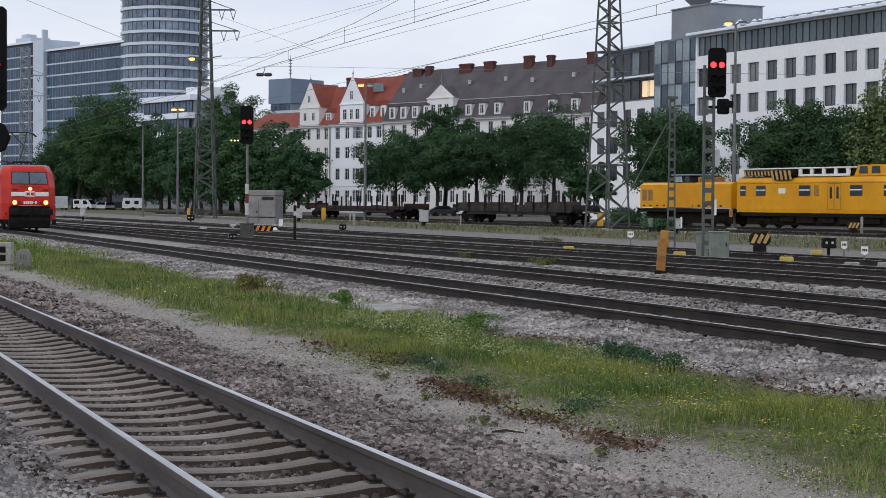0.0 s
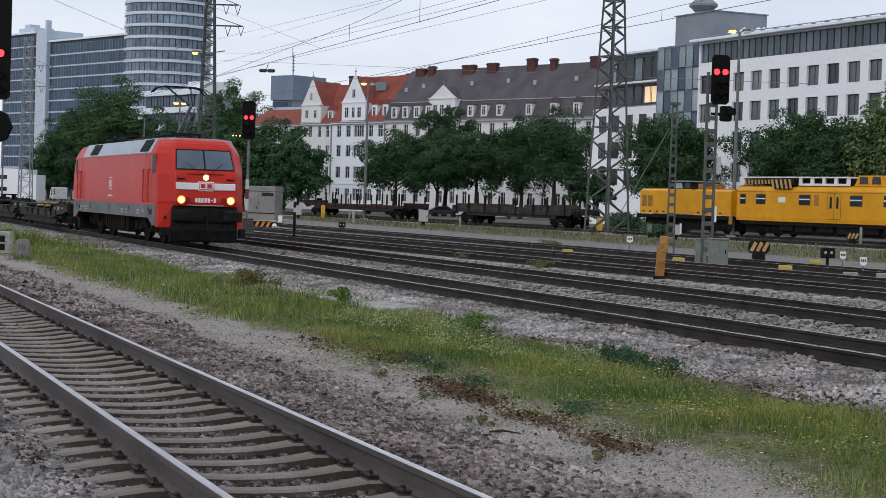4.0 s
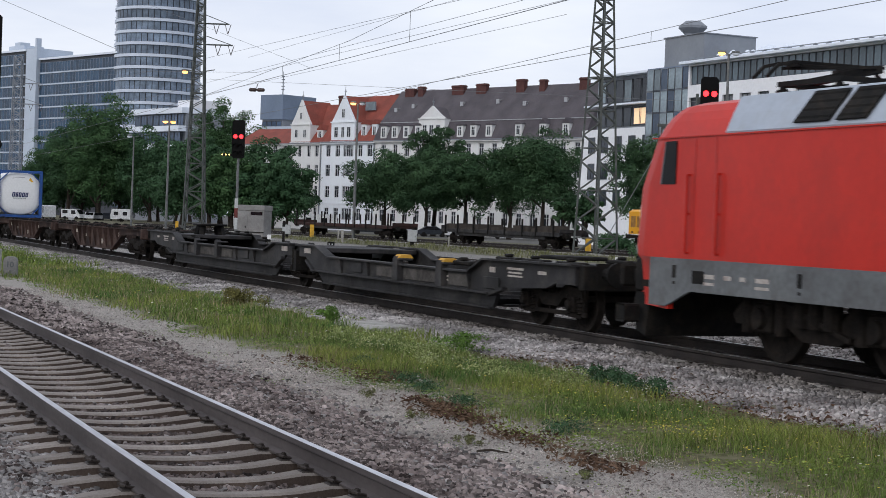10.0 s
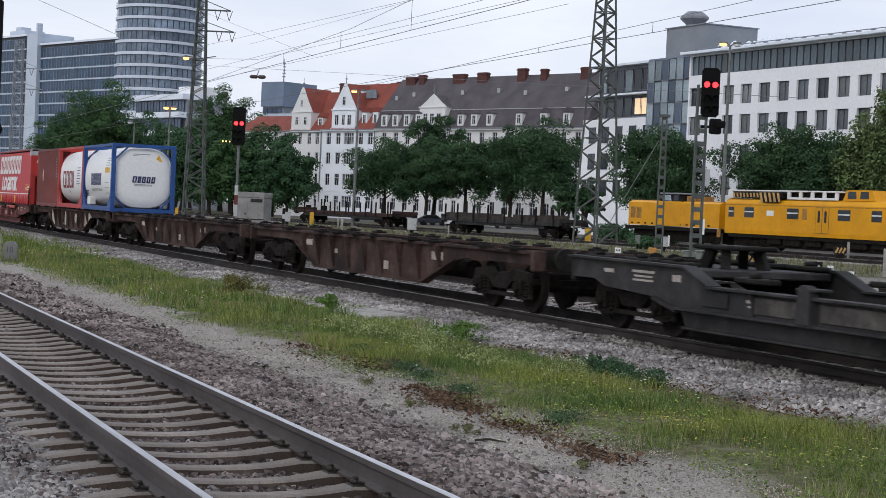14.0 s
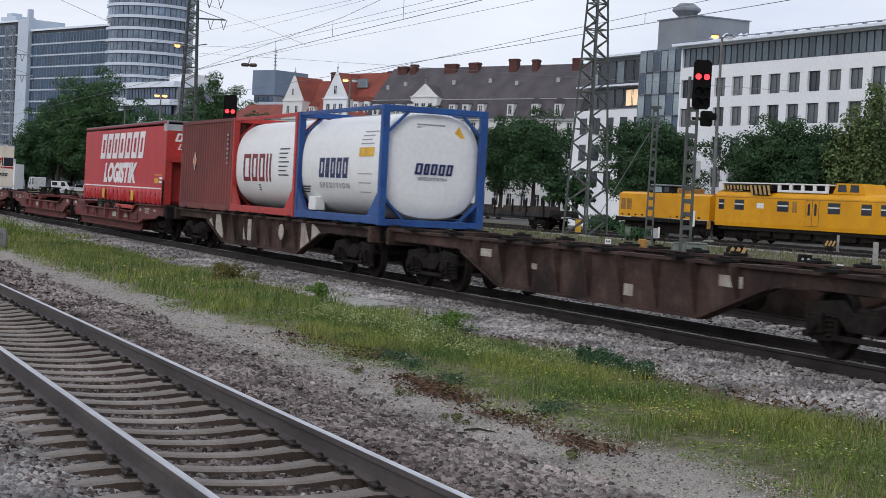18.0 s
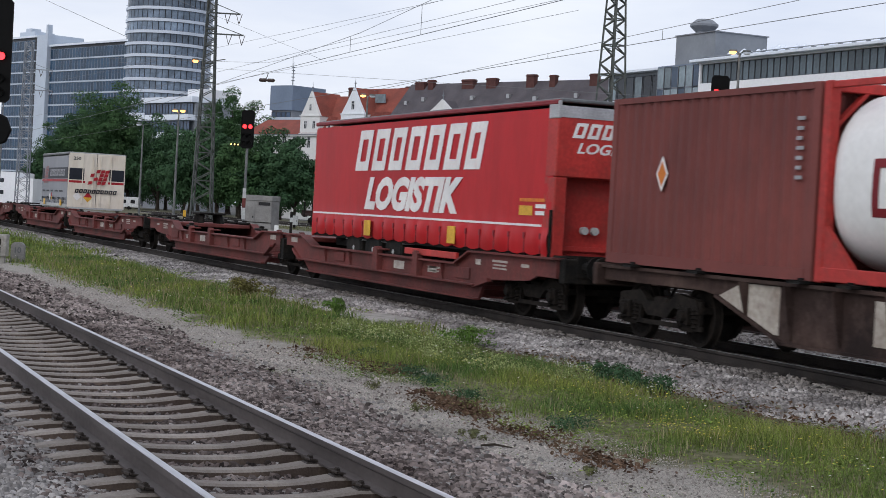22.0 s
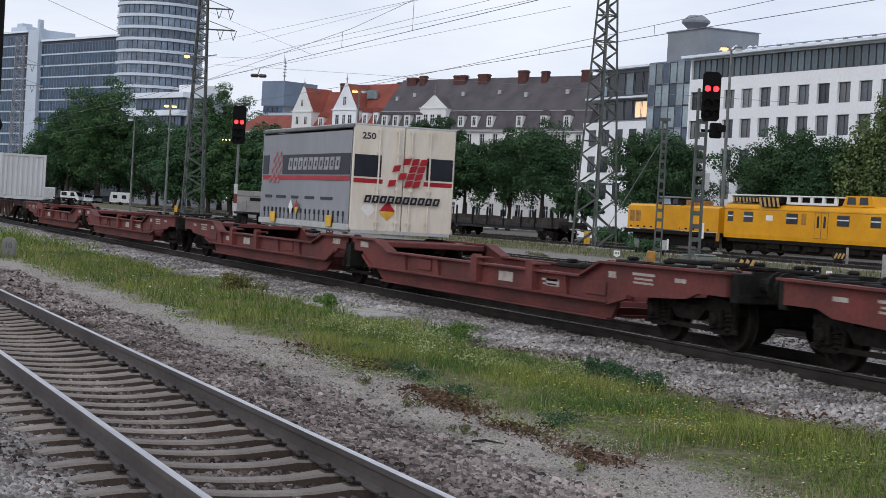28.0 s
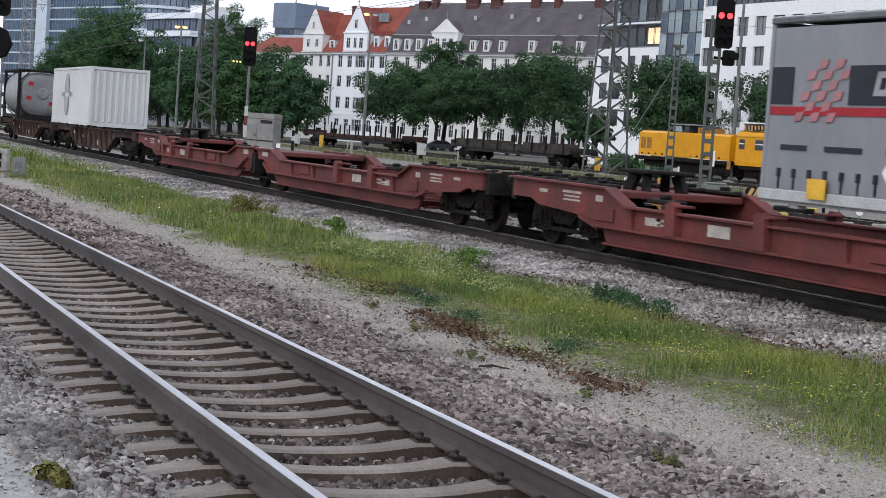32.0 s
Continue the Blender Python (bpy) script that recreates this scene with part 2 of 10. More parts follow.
m_door_cream = mat("cream_doors", (0.70, 0.65, 0.56), (0.64, 0.58, 0.49), rough=0.55, scale=0.8, fine=12, bump=0.03, grit=0.05, dirt=(0.42, 0.29, 0.18), dirt_amount=0.32, stretch=(1, 1, 0.25))
m_white_print = mat("white_print", (0.80, 0.79, 0.77), (0.70, 0.69, 0.68), rough=0.5, scale=1, fine=12, bump=0.02, dirt=(0.55, 0.30, 0.28), dirt_amount=0.35, grit=0.05)
m_dark_print = mat("dark_print", (0.020, 0.023, 0.032), rough=0.5, bump=0.0)
m_red_print = mat("red_print", (0.38, 0.02, 0.03), rough=0.5, bump=0.0)
m_yellow_sign = mat("yellow_sign", (0.74, 0.43, 0.05), rough=0.55, bump=0.0)
m_orange_sign = mat("orange_sign", (0.75, 0.22, 0.03), rough=0.5, bump=0.0)
m_alu = mat("aluminium", (0.48, 0.48, 0.49), (0.38, 0.38, 0.39), rough=0.45, metal=0.6, bump=0.05)
m_yellow = mat("rail_yellow", (0.73, 0.345, 0.010), (0.62, 0.28, 0.008), rough=0.45, scale=0.5, fine=10, bump=0.03, dirt=(0.36, 0.20, 0.03), dirt_amount=0.35, grit=0.05)
m_galv = mat("galvanised_steel", (0.19, 0.20, 0.20), (0.12, 0.128, 0.128), rough=0.6, metal=0.3, scale=2, fine=25, bump=0.08, dirt=(0.14, 0.10, 0.07), dirt_amount=0.4)
m_mast_green = mat("mast_grey_green", (0.105, 0.118, 0.112), (0.06, 0.068, 0.065), rough=0.7, scale=1.5, fine=20, bump=0.1, dirt=(0.12, 0.085, 0.06), dirt_amount=0.4)
m_cab_green = mat("cabinet_grey_green", (0.19, 0.22, 0.19), (0.15, 0.17, 0.15), rough=0.65, scale=3, fine=25, bump=0.06, dirt=(0.09, 0.09, 0.07), dirt_amount=0.4)
m_cab_grey = mat("cabinet_pale_grey", (0.46, 0.47, 0.47), (0.38, 0.39, 0.39), rough=0.65, scale=3, fine=25, bump=0.06)
m_hut = mat("hut_concrete", (0.27, 0.265, 0.255), (0.20, 0.195, 0.19), rough=0.9, scale=0.9, fine=18, bump=0.2, dirt=(0.13, 0.12, 0.11), dirt_amount=0.5)
m_plaster_white = mat("white_render", (0.82, 0.83, 0.85), (0.76, 0.77, 0.80), rough=0.85, scale=0.15, fine=3, bump=0.05, grit=0.05)
m_plaster_cream = mat("cream_render", (0.7104, 0.7117, 0.7072), (0.6528, 0.6532, 0.6448), rough=0.85, scale=0.15, fine=3, bump=0.05, dirt=(0.45, 0.43, 0.38), dirt_amount=0.3, grit=0.05)
m_plaster_blue = mat("cool_white_render", (0.76, 0.79, 0.83), (0.70, 0.73, 0.77), rough=0.85, scale=0.15, fine=3, bump=0.05, grit=0.05)
m_roof_tile_red = mat("red_roof_tile", (0.27, 0.072, 0.052), (0.19, 0.055, 0.042), rough=0.8, scale=0.5, fine=6, bump=0.2, dirt=(0.16, 0.06, 0.045), dirt_amount=0.5)
m_roof_slate = mat("dark_roof_tile", (0.098, 0.088, 0.097), (0.070, 0.062, 0.070), rough=0.7, scale=0.4, fine=6, bump=0.2, dirt=(0.11, 0.09, 0.088), dirt_amount=0.4)
m_chimney = mat("chimney_brick", (0.115, 0.050, 0.045), (0.080, 0.038, 0.035), rough=0.9, scale=1.5, fine=10, bump=0.2)
m_pane = pane_mat("window_pane", (0.06, 0.072, 0.088))
m_pane_dark = pane_mat("window_pane_dark", (0.03, 0.036, 0.045))
m_pane_blue = pane_mat("blue_curtain_glass", (0.088, 0.132, 0.205), rough=0.2)
# pale tint puts the sky's reflection into the pane colour
m_pane_sky = pane_mat("pale_curtain_glass", (0.29, 0.36, 0.40))
m_frame_white = mat("window_frame_white", (0.68, 0.69, 0.70), rough=0.6, bump=0.0)
m_frame_dark = mat("window_frame_dark", (0.07, 0.075, 0.085), rough=0.5, bump=0.0, spec=0.06)
m_band_white = mat("white_band", (0.74, 0.79, 0.86), (0.68, 0.73, 0.80), rough=0.5, scale=0.2, fine=3, bump=0.02, grit=0.05)
m_panel_blue = mat("blue_grey_panel", (0.18, 0.225, 0.30), (0.15, 0.19, 0.255), rough=0.45, scale=0.15, fine=2, bump=0.02, grit=0.05)
m_panel_pale = mat("pale_grey_panel", (0.50, 0.56, 0.64), (0.45, 0.51, 0.59), rough=0.5, scale=0.15, fine=2, bump=0.02, grit=0.05)
m_panel_grey = mat("grey_panel", (0.235, 0.255, 0.28), (0.20, 0.215, 0.24), rough=0.55, scale=0.3, fine=3, bump=0.02, grit=0.05)
m_bark = mat("bark", (0.055, 0.045, 0.036), (0.032, 0.026, 0.021), rough=0.95, scale=3, fine=14, bump=0.5)
m_leaf_a = mat("linden_leaves", (0.0664, 0.1254, 0.0509), (0.042, 0.0902, 0.0371), rough=0.6, scale=0.22, fine=3, bump=0.0, island=True, spread=0.17, spec=0.06)
m_leaf_b = mat("dark_leaves", (0.0588, 0.1156, 0.0551), (0.0378, 0.0813, 0.0392), rough=0.6, scale=0.22, fine=3, bump=0.0, island=True, spread=0.17, spec=0.06)
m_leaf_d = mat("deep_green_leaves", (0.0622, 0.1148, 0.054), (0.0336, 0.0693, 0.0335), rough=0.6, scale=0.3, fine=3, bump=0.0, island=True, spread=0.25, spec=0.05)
m_leaf_c = mat("birch_leaves", (0.14, 0.19, 0.075), (0.085, 0.125, 0.05), rough=0.6, scale=0.3, fine=3, bump=0.0, island=True, spread=0.4, spec=0.06)
m_grass = mat("grass_blades", (0.205, 0.240, 0.060), (0.080, 0.142, 0.040), rough=0.65, scale=0.45, fine=4, bump=0.0, island=True, spread=0.55, spec=0.06)
m_grass_dry = mat("dry_grass", (0.33, 0.285, 0.175), (0.22, 0.185, 0.11), rough=0.8, scale=0.6, fine=5, bump=0.0, island=True, spread=0.4, spec=0.06)
m_weed = mat("weed_leaves", (0.128, 0.223, 0.048), (0.083, 0.151, 0.032), rough=0.6, scale=1, fine=5, bump=0.0, island=True, spread=0.35, spec=0.06)
m_pale_weed = mat("pale_flowering_weed", (0.34, 0.37, 0.17), (0.19, 0.25, 0.085), rough=0.7, scale=1, fine=5, bump=0.0, island=True, spread=0.4, spec=0.06)
m_tuft_brown = mat("olive_tuft", (0.17, 0.155, 0.055), (0.11, 0.105, 0.035), rough=0.7, scale=1, fine=5, bump=0.0, island=True, spread=0.4, spec=0.06)
m_flower_y = mat("yellow_petals", (0.75, 0.62, 0.06), rough=0.6, bump=0.0, island=True, spread=0.2)
m_flower_w = mat("white_petals", (0.78, 0.78, 0.66), rough=0.6, bump=0.0, island=True, spread=0.2)
m_brownveg = mat("withered_plants", (0.137, 0.090, 0.060), (0.079, 0.046, 0.032), rough=0.9, scale=1, fine=8, bump=0.0, island=True, spread=0.4, spec=0.06)
m_wire = mat("wire_copper_dark", (0.20, 0.205, 0.21), rough=0.6, metal=0.3, bump=0.0, spec=0.06)
m_porcelain = mat("brown_insulator", (0.06, 0.04, 0.035), rough=0.3, bump=0.0)
m_timber = mat("stake_wood", (0.06, 0.05, 0.042), (0.04, 0.034, 0.03), rough=0.9, scale=2, fine=20, bump=0.2)
m_orange_rust = mat("ochre_post", (0.42, 0.23, 0.06), (0.26, 0.12, 0.04), rough=0.8, scale=3, fine=20, bump=0.15, dirt=(0.09, 0.05, 0.03), dirt_amount=0.6)
m_car_white = mat("car_white", (0.72, 0.73, 0.74), rough=0.3, bump=0.0, coat=0.5)
m_car_silver = mat("car_silver", (0.35, 0.36, 0.38), rough=0.35, metal=0.3, bump=0.0, coat=0.5)
m_car_dark = mat("car_dark", (0.03, 0.035, 0.045), rough=0.3, bump=0.0, coat=0.5)
g_sodium = glow("sodium_lamp", (1.0, 0.45, 0.12), 4.0)
g_warm = glow("warm_room", (1.0, 0.70, 0.42), 0.45)
g_head = glow("headlight", (1.0, 0.66, 0.28), 1.9)
# amber glow round the headlights, made as an emissive surface
g_halo = glow("lamp_reflector", (1.0, 0.42, 0.10), 1.1)
g_red = glow("red_signal", (1.0, 0.03, 0.04), 3.0)
g_yellow = glow("small_yellow_signal", (1.0, 0.75, 0.2), 2.0)
m_signal_black = mat("signal_black", (0.006, 0.006, 0.006), rough=0.85, bump=0.0, spec=0.15)
m_clover = mat("low_clover", (0.200, 0.255, 0.062), (0.090, 0.155, 0.038), rough=0.7, scale=0.9, fine=6, bump=0.0, island=True, spread=0.45, spec=0.06)
m_rail_near = mat("rail_web_grey", (0.098, 0.084, 0.082), (0.050, 0.042, 0.041), rough=0.6, scale=1.5, fine=25, bump=0.15, stretch=(0.3, 1, 1))
m_stone_c = mat("ballast_dark", (0.285, 0.262, 0.246), (0.125, 0.112, 0.104), rough=0.92, scale=1.2, fine=30, bump=0.3, island=True, spread=0.6, spec=0.06)
m_yard_weed = mat("dull_yard_weeds", (0.17, 0.18, 0.085), (0.10, 0.10, 0.05), rough=0.8, scale=0.5, fine=5, bump=0.0, island=True, spread=0.4, spec=0.06)
m_pane_office = pane_mat("office_pane", (0.13, 0.148, 0.165))
m_pane_blind = pane_mat("pane_before_blind", (0.24, 0.25, 0.26))
# lightened, bluish base colour: reflected sky painted in
m_pane_top = pane_mat("top_storey_pane", (0.125, 0.165, 0.195))
m_dusty = mat("dusty_steel", (0.095, 0.088, 0.082), (0.05, 0.046, 0.044), rough=0.85, scale=2.5, fine=20, bump=0.1, dirt=(0.16, 0.145, 0.13), dirt_amount=0.5, spec=0.08)
m_tan = mat("tan_stripe", (0.52, 0.33, 0.13), rough=0.6, bump=0.0)
m_pink_print = mat("faded_red_print", (0.42, 0.19, 0.20), rough=0.6, bump=0.0)
m_pane_slab = pane_mat("slab_curtain_glass", (0.030, 0.075, 0.135), rough=0.25)
# blue glass with distance haze and sky reflection mixed into its base colour
m_pane_tower = pane_mat("tower_curtain_glass", (0.20, 0.26, 0.34), rough=0.2)
m_band_slab = mat("blue_grey_band", (0.50, 0.56, 0.64), (0.45, 0.51, 0.59), rough=0.5, scale=0.2, fine=3, bump=0.02, grit=0.05)
m_band_tower = mat("pale_blue_band", (0.60, 0.655, 0.735), (0.55, 0.60, 0.68), rough=0.5, scale=0.2, fine=3, bump=0.02, grit=0.05)


# ---- building helpers ----
class Geo:
    """A heap of faces that becomes one mesh."""

    def __init__(self):
        self.v, self.f, self.marks = [], [], []

    def add(self, verts, faces):
        k = len(self.v)
        self.marks.append((k, len(self.f)))
        self.v.extend(tuple(p) for p in verts)
        self.f.extend(tuple(i + k for i in f) for f in faces)
        return self

    def box(self, x0, x1, y0, y1, z0, z1, bev=0.0):
        if bev <= 0:
            p = [(x, y, z) for z in (z0, z1) for y in (y0, y1) for x in (x0, x1)]
            return self.add(p, [(0, 2, 3, 1), (4, 5, 7, 6), (0, 1, 5, 4), (2, 6, 7, 3), (0, 4, 6, 2), (1, 3, 7, 5)])
        b = min(bev, abs(x1 - x0) * 0.45, abs(y1 - y0) * 0.45, abs(z1 - z0) * 0.45)
        idx, p = {}, []
        for i, x in enumerate((x0, x1)):
            for j, y in enumerate((y0, y1)):
                for k, z in enumerate((z0, z1)):
                    dx, dy, dz = (b if i == 0 else -b), (b if j == 0 else -b), (b if k == 0 else -b)
                    for a, q in enumerate(((x, y + dy, z + dz), (x + dx, y, z + dz), (x + dx, y + dy, z))):
                        idx[i, j, k, a] = len(p)
                        p.append(q)
        f = []
        for i in (0, 1):
            c = [idx[i, 0, 0, 0], idx[i, 1, 0, 0], idx[i, 1, 1, 0], idx[i, 0, 1, 0]]
            f.append(c if i else c[::-1])
            c = [idx[0, i, 0, 1], idx[1, i, 0, 1], idx[1, i, 1, 1], idx[0, i, 1, 1]]
            f.append(c[::-1] if i else c)
            c = [idx[0, 0, i, 2], idx[1, 0, i, 2], idx[1, 1, i, 2], idx[0, 1, i, 2]]
            f.append(c if i else c[::-1])
        for j in (0, 1):
            for k in (0, 1):
                c = [idx[0, j, k, 1], idx[1, j, k, 1], idx[1, j, k, 2], idx[0, j, k, 2]]
                f.append(c if j == k else c[::-1])
                c = [idx[j, 0, k, 0], idx[j, 1, k, 0], idx[j, 1, k, 2], idx[j, 0, k, 2]]
                f.append(c[::-1] if j == k else c)
                c = [idx[j, k, 0, 0], idx[j, k, 1, 0], idx[j, k, 1, 1], idx[j, k, 0, 1]]
                f.append(c if j == k else c[::-1])
        for i in (0, 1):
            for j in (0, 1):
                for k in (0, 1):
                    c = [idx[i, j, k, 0], idx[i, j, k, 1], idx[i, j, k, 2]]
                    f.append(c if (i + j + k) % 2 else c[::-1])
        return self.add(p, f)

    def prism(self, poly, a0, a1, axis="y"):
        """A polygon drawn in the two other axes, pushed from a0 to a1 along axis."""
        n = len(poly)
        put = {"x": lambda a, p: (a, p[0], p[1]), "y": lambda a, p: (p[0], a, p[1]), "z": lambda a, p: (p[0], p[1], a)}[axis]
        area = sum(poly[i][0] * poly[(i + 1) % n][1] - poly[(i + 1) % n][0] * poly[i][1] for i in range(n))
        if (area < 0) != (axis == "y"):
            poly = poly[::-1]
        p = [put(a0, q) for q in poly] + [put(a1, q) for q in poly]
        f = [tuple(range(n))[::-1], tuple(range(n, 2 * n))] + [(i, (i + 1) % n, n + (i + 1) % n, n + i) for i in range(n)]
        if a1 < a0:
            f = [q[::-1] for q in f]
        return self.add(p, f)

    def cyl(self, p0, p1, r0, r1=None, n=10, caps=True):
        p0, p1 = Vector(p0), Vector(p1)
        r1 = r0 if r1 is None else r1
        d = (p1 - p0).normalized()
        u = d.orthogonal().normalized()
        w = d.cross(u)
        ring = [(u * math.cos(2 * math.pi * i / n) + w * math.sin(2 * math.pi * i / n)) for i in range(n)]
        p = [p0 + q * r0 for q in ring] + [p1 + q * r1 for q in ring]
        f = [(i, (i + 1) % n, n + (i + 1) % n, n + i) for i in range(n)]
        if caps:
            f += [tuple(range(n))[::-1], tuple(range(n, 2 * n))]
        return self.add(p, f)

    def bar(self, p0, p1, w, h=None):
        """A rectangular bar from p0 to p1."""
        p0, p1 = Vector(p0), Vector(p1)
        h = w if h is None else h
        d = (p1 - p0).normalized()
        u = d.cross(Vector((0, 0, 1)))
        u = (Vector((1, 0, 0)) if u.length < 0.02 else u.normalized())
        v = u.cross(d).normalized()
        c = [(-w / 2, -h / 2), (w / 2, -h / 2), (w / 2, h / 2), (-w / 2, h / 2)]
        p = [q + u * a + v * b for q in (p0, p1) for a, b in c]
        return self.add(p, [(0, 3, 2, 1), (4, 5, 6, 7), (0, 1, 5, 4), (1, 2, 6, 5), (2, 3, 7, 6), (3, 0, 4, 7)])

    def loft(self, rings, caps=True):
        k, n = len(rings), len(rings[0])
        p = [q for r in rings for q in r]
        f = [(j * n + i, j * n + (i + 1) % n, (j + 1) * n + (i + 1) % n, (j + 1) * n + i) for j in range(k - 1) for i in range(n)]
        if caps:
            f += [tuple(range(n))[::-1], tuple(range((k - 1) * n, k * n))]
        return self.add(p, f)

    def lathe(self, prof, centre, axis="x", n=20):
        """A profile of (place along axis, radius) turned round it."""
        rings = []
        for a, r in prof:
            ring = []
            for i in range(n):
                c, s = r * math.cos(2 * math.pi * i / n), r * math.sin(2 * math.pi * i / n)
                ring.append({"x": (centre[0] + a, centre[1] + c, centre[2] + s), "y": (centre[0] + s, centre[1] + a, centre[2] + c),
                             "z": (centre[0] + c, centre[1] + s, centre[2] + a)}[axis])
            rings.append(ring)
        return self.loft(rings)

    def mesh(self, name, material, smooth=False):
        me = bpy.data.meshes.new(name)
        me.from_pydata(self.v, [], self.f)
        me.materials.append(material)
        if smooth:
            me.polygons.foreach_set("use_smooth", [True] * len(me.polygons))
            me.set_sharp_from_angle(angle=radians(38))
        me.update()
        return me


def thing(name, label, category, m=None, group="", kind=""):
    """A thing: an Empty at its base that carries its parts."""
    ob = new(name)
    ob.empty_display_size = 0.3
    ob.matrix_basis = m if m is not None else Matrix.Identity(4)
    return tagged(ob, label, category, group, kind)


def part(name, geo, material, parent, label="", smooth=False, at=None):
    """One mesh object under a thing or under a part."""
    data = geo if isinstance(geo, bpy.types.Mesh) else geo.mesh(name, material, smooth)
    ob = new(name, data)
    ob.parent = parent
    if at is not None:
        ob.matrix_basis = at
    if label:
        ob["label"] = label
    return ob


def parts(name, geo, material, parent, label="", smooth=False):
    """Each piece of the heap as a part of its own."""
    ends = geo.marks[1:] + [(len(geo.v), len(geo.f))]
    out = []
    for (v0, f0), (v1, f1) in zip(geo.marks, ends):
        g = Geo().add(geo.v[v0:v1], [tuple(i - v0 for i in f) for f in geo.f[f0:f1]])
        out.append(part(name, g, material, parent, label, smooth))
    return out


def solid(name, geo, material, label="", category="", group="", kind="", m=None, smooth=False):
    """A thing of one mesh."""
    ob = new(name, geo if isinstance(geo, bpy.types.Mesh) else geo.mesh(name, material, smooth))
    if m is not None:
        ob.matrix_basis = m
    return tagged(ob, label, category, group, kind)


def tri_mesh(name, verts, tris, material):
    """A mesh from arrays of places and triangles."""
    verts, tris = np.asarray(verts, np.float32), np.asarray(tris, np.int32)
    me = bpy.data.meshes.new(name)
    me.vertices.add(len(verts))
    me.vertices.foreach_set("co", verts.ravel())
    me.loops.add(tris.size)
    me.loops.foreach_set("vertex_index", tris.ravel())
    me.polygons.add(len(tris))
    me.polygons.foreach_set("loop_start", np.arange(0, tris.size, 3, dtype=np.int32))
    me.materials.append(material)
    me.update(calc_edges=True)
    return me




def words(text, size, depth, shear=0.0, width=1.0, weight=0.022):
    """Raised lettering as a mesh heap: it lies in x and z, faces -y and is centred on its middle."""
    cu = bpy.data.curves.new("lettering", "FONT")
    cu.body, cu.size, cu.extrude, cu.shear, cu.offset = text, size, depth, shear, size * weight
    cu.align_x, cu.align_y, cu.resolution_u = "CENTER", "CENTER", 3
    ob = bpy.data.objects.new("lettering", cu)
    me = ob.to_mesh()
    g = Geo()
    g.add([(v.co.x * width, -v.co.z, v.co.y) for v in me.vertices], [tuple(p.vertices) for p in me.polygons])
    ob.to_mesh_clear()
    bpy.data.objects.remove(ob)
    bpy.data.curves.remove(cu)
    return g


# ---- ground, one sheet to the horizon ----
def ground_height(x, y):
    """Rail tops lie at 0; the beds are about 0.2 m below them, the path and the verge a little lower."""
    def step(a, b, v):
        t = min(max((v - a) / (b - a), 0), 1)
        return t * t * (3 - 2 * t)
    z = -0.22 - 0.12 * step(4.9, 6.0, y) + 0.04 * step(6.8, 8.0, y) + 0.09 * step(10.6, 12.2, y)
    z -= 0.05 * step(20.5, 22, y) - 0.03 * step(23, 24, y) + 0.04 * step(35, 37, y)
    z += noise.noise((x * 0.35, y * 0.5, 3.1)) * 0.035 + noise.noise((x * 1.7, y * 1.7, 7.7)) * 0.016
    if 1.9 < y < 4.7:
        z = -0.268 + 0.25 * (z + 0.22) + 0.045 * step(0.95, 1.42, abs(y - 3.275))
    if y > 6:
        z += noise.noise((x * 0.8, y * 0.9, 1.1)) * 0.03
    return z


def span(a, b, first, grow):
    out, w = [a], first
    while out[-1] < b:
        out.append(out[-1] + w)
        w *= grow
    return out


gx = [-q for q in span(3.0, 60, 0.22, 1.008)]
gx = [40, 20, 8, 0] + gx + [-80, -100, -130, -170, -220, -300, -450, -700, -1200, -2000, -3500]
gy = [-1500, -600, -200, -60, -20, -6, -2, 0, 0.8, 1.3] + span(1.6, 24, 0.16, 1.012) + [26, 28, 30, 32, 34, 36, 38, 42, 46, 50, 56, 64, 74, 90, 120, 160, 220, 320, 500, 900, 1600, 3000]
gx.sort()
gx = [-3500] + [v for v in gx if v > -3500] + [120, 400, 1200]
g = Geo()
for x in gx:
    for y in gy:
        g.v.append((x, y, ground_height(x, y) if -140 < x < 30 and -3 < y < 60 else -0.26))
ny = len(gy)
for i in range(len(gx) - 1):
    for j in range(ny - 1):
        a = i * ny + j
        g.f.append((a, a + ny, a + ny + 1, a + 1))

m_ground = bpy.data.materials.new("railway_ground")
m_ground.use_nodes = True
n, l = m_ground.node_tree.nodes, m_ground.node_tree.links
bs = n["Principled BSDF"]
bs.inputs["Roughness"].default_value = 0.95
bs.inputs["Specular IOR Level"].default_value = 0.05
co = n.new("ShaderNodeTexCoord")
sep = n.new("ShaderNodeSeparateXYZ")
l.new(co.outputs["Object"], sep.inputs[0])


def noise_node(scale, detail=5, rough=0.6):
    t = n.new("ShaderNodeTexNoise")
    t.inputs["Scale"].default_value, t.inputs["Detail"].default_value, t.inputs["Roughness"].default_value = scale, detail, rough
    l.new(co.outputs["Object"], t.inputs["Vector"])
    return t.outputs[0]


wob = n.new("ShaderNodeMath")
wob.operation = "MULTIPLY_ADD"
l.new(noise_node(0.6, 6, 0.65), wob.inputs[0])
wob.inputs[1].default_value = 2.6
wob.inputs[2].default_value = -1.3
yy = n.new("ShaderNodeMath")
yy.operation = "ADD"
l.new(sep.outputs[1], yy.inputs[0])
l.new(wob.outputs[0], yy.inputs[1])


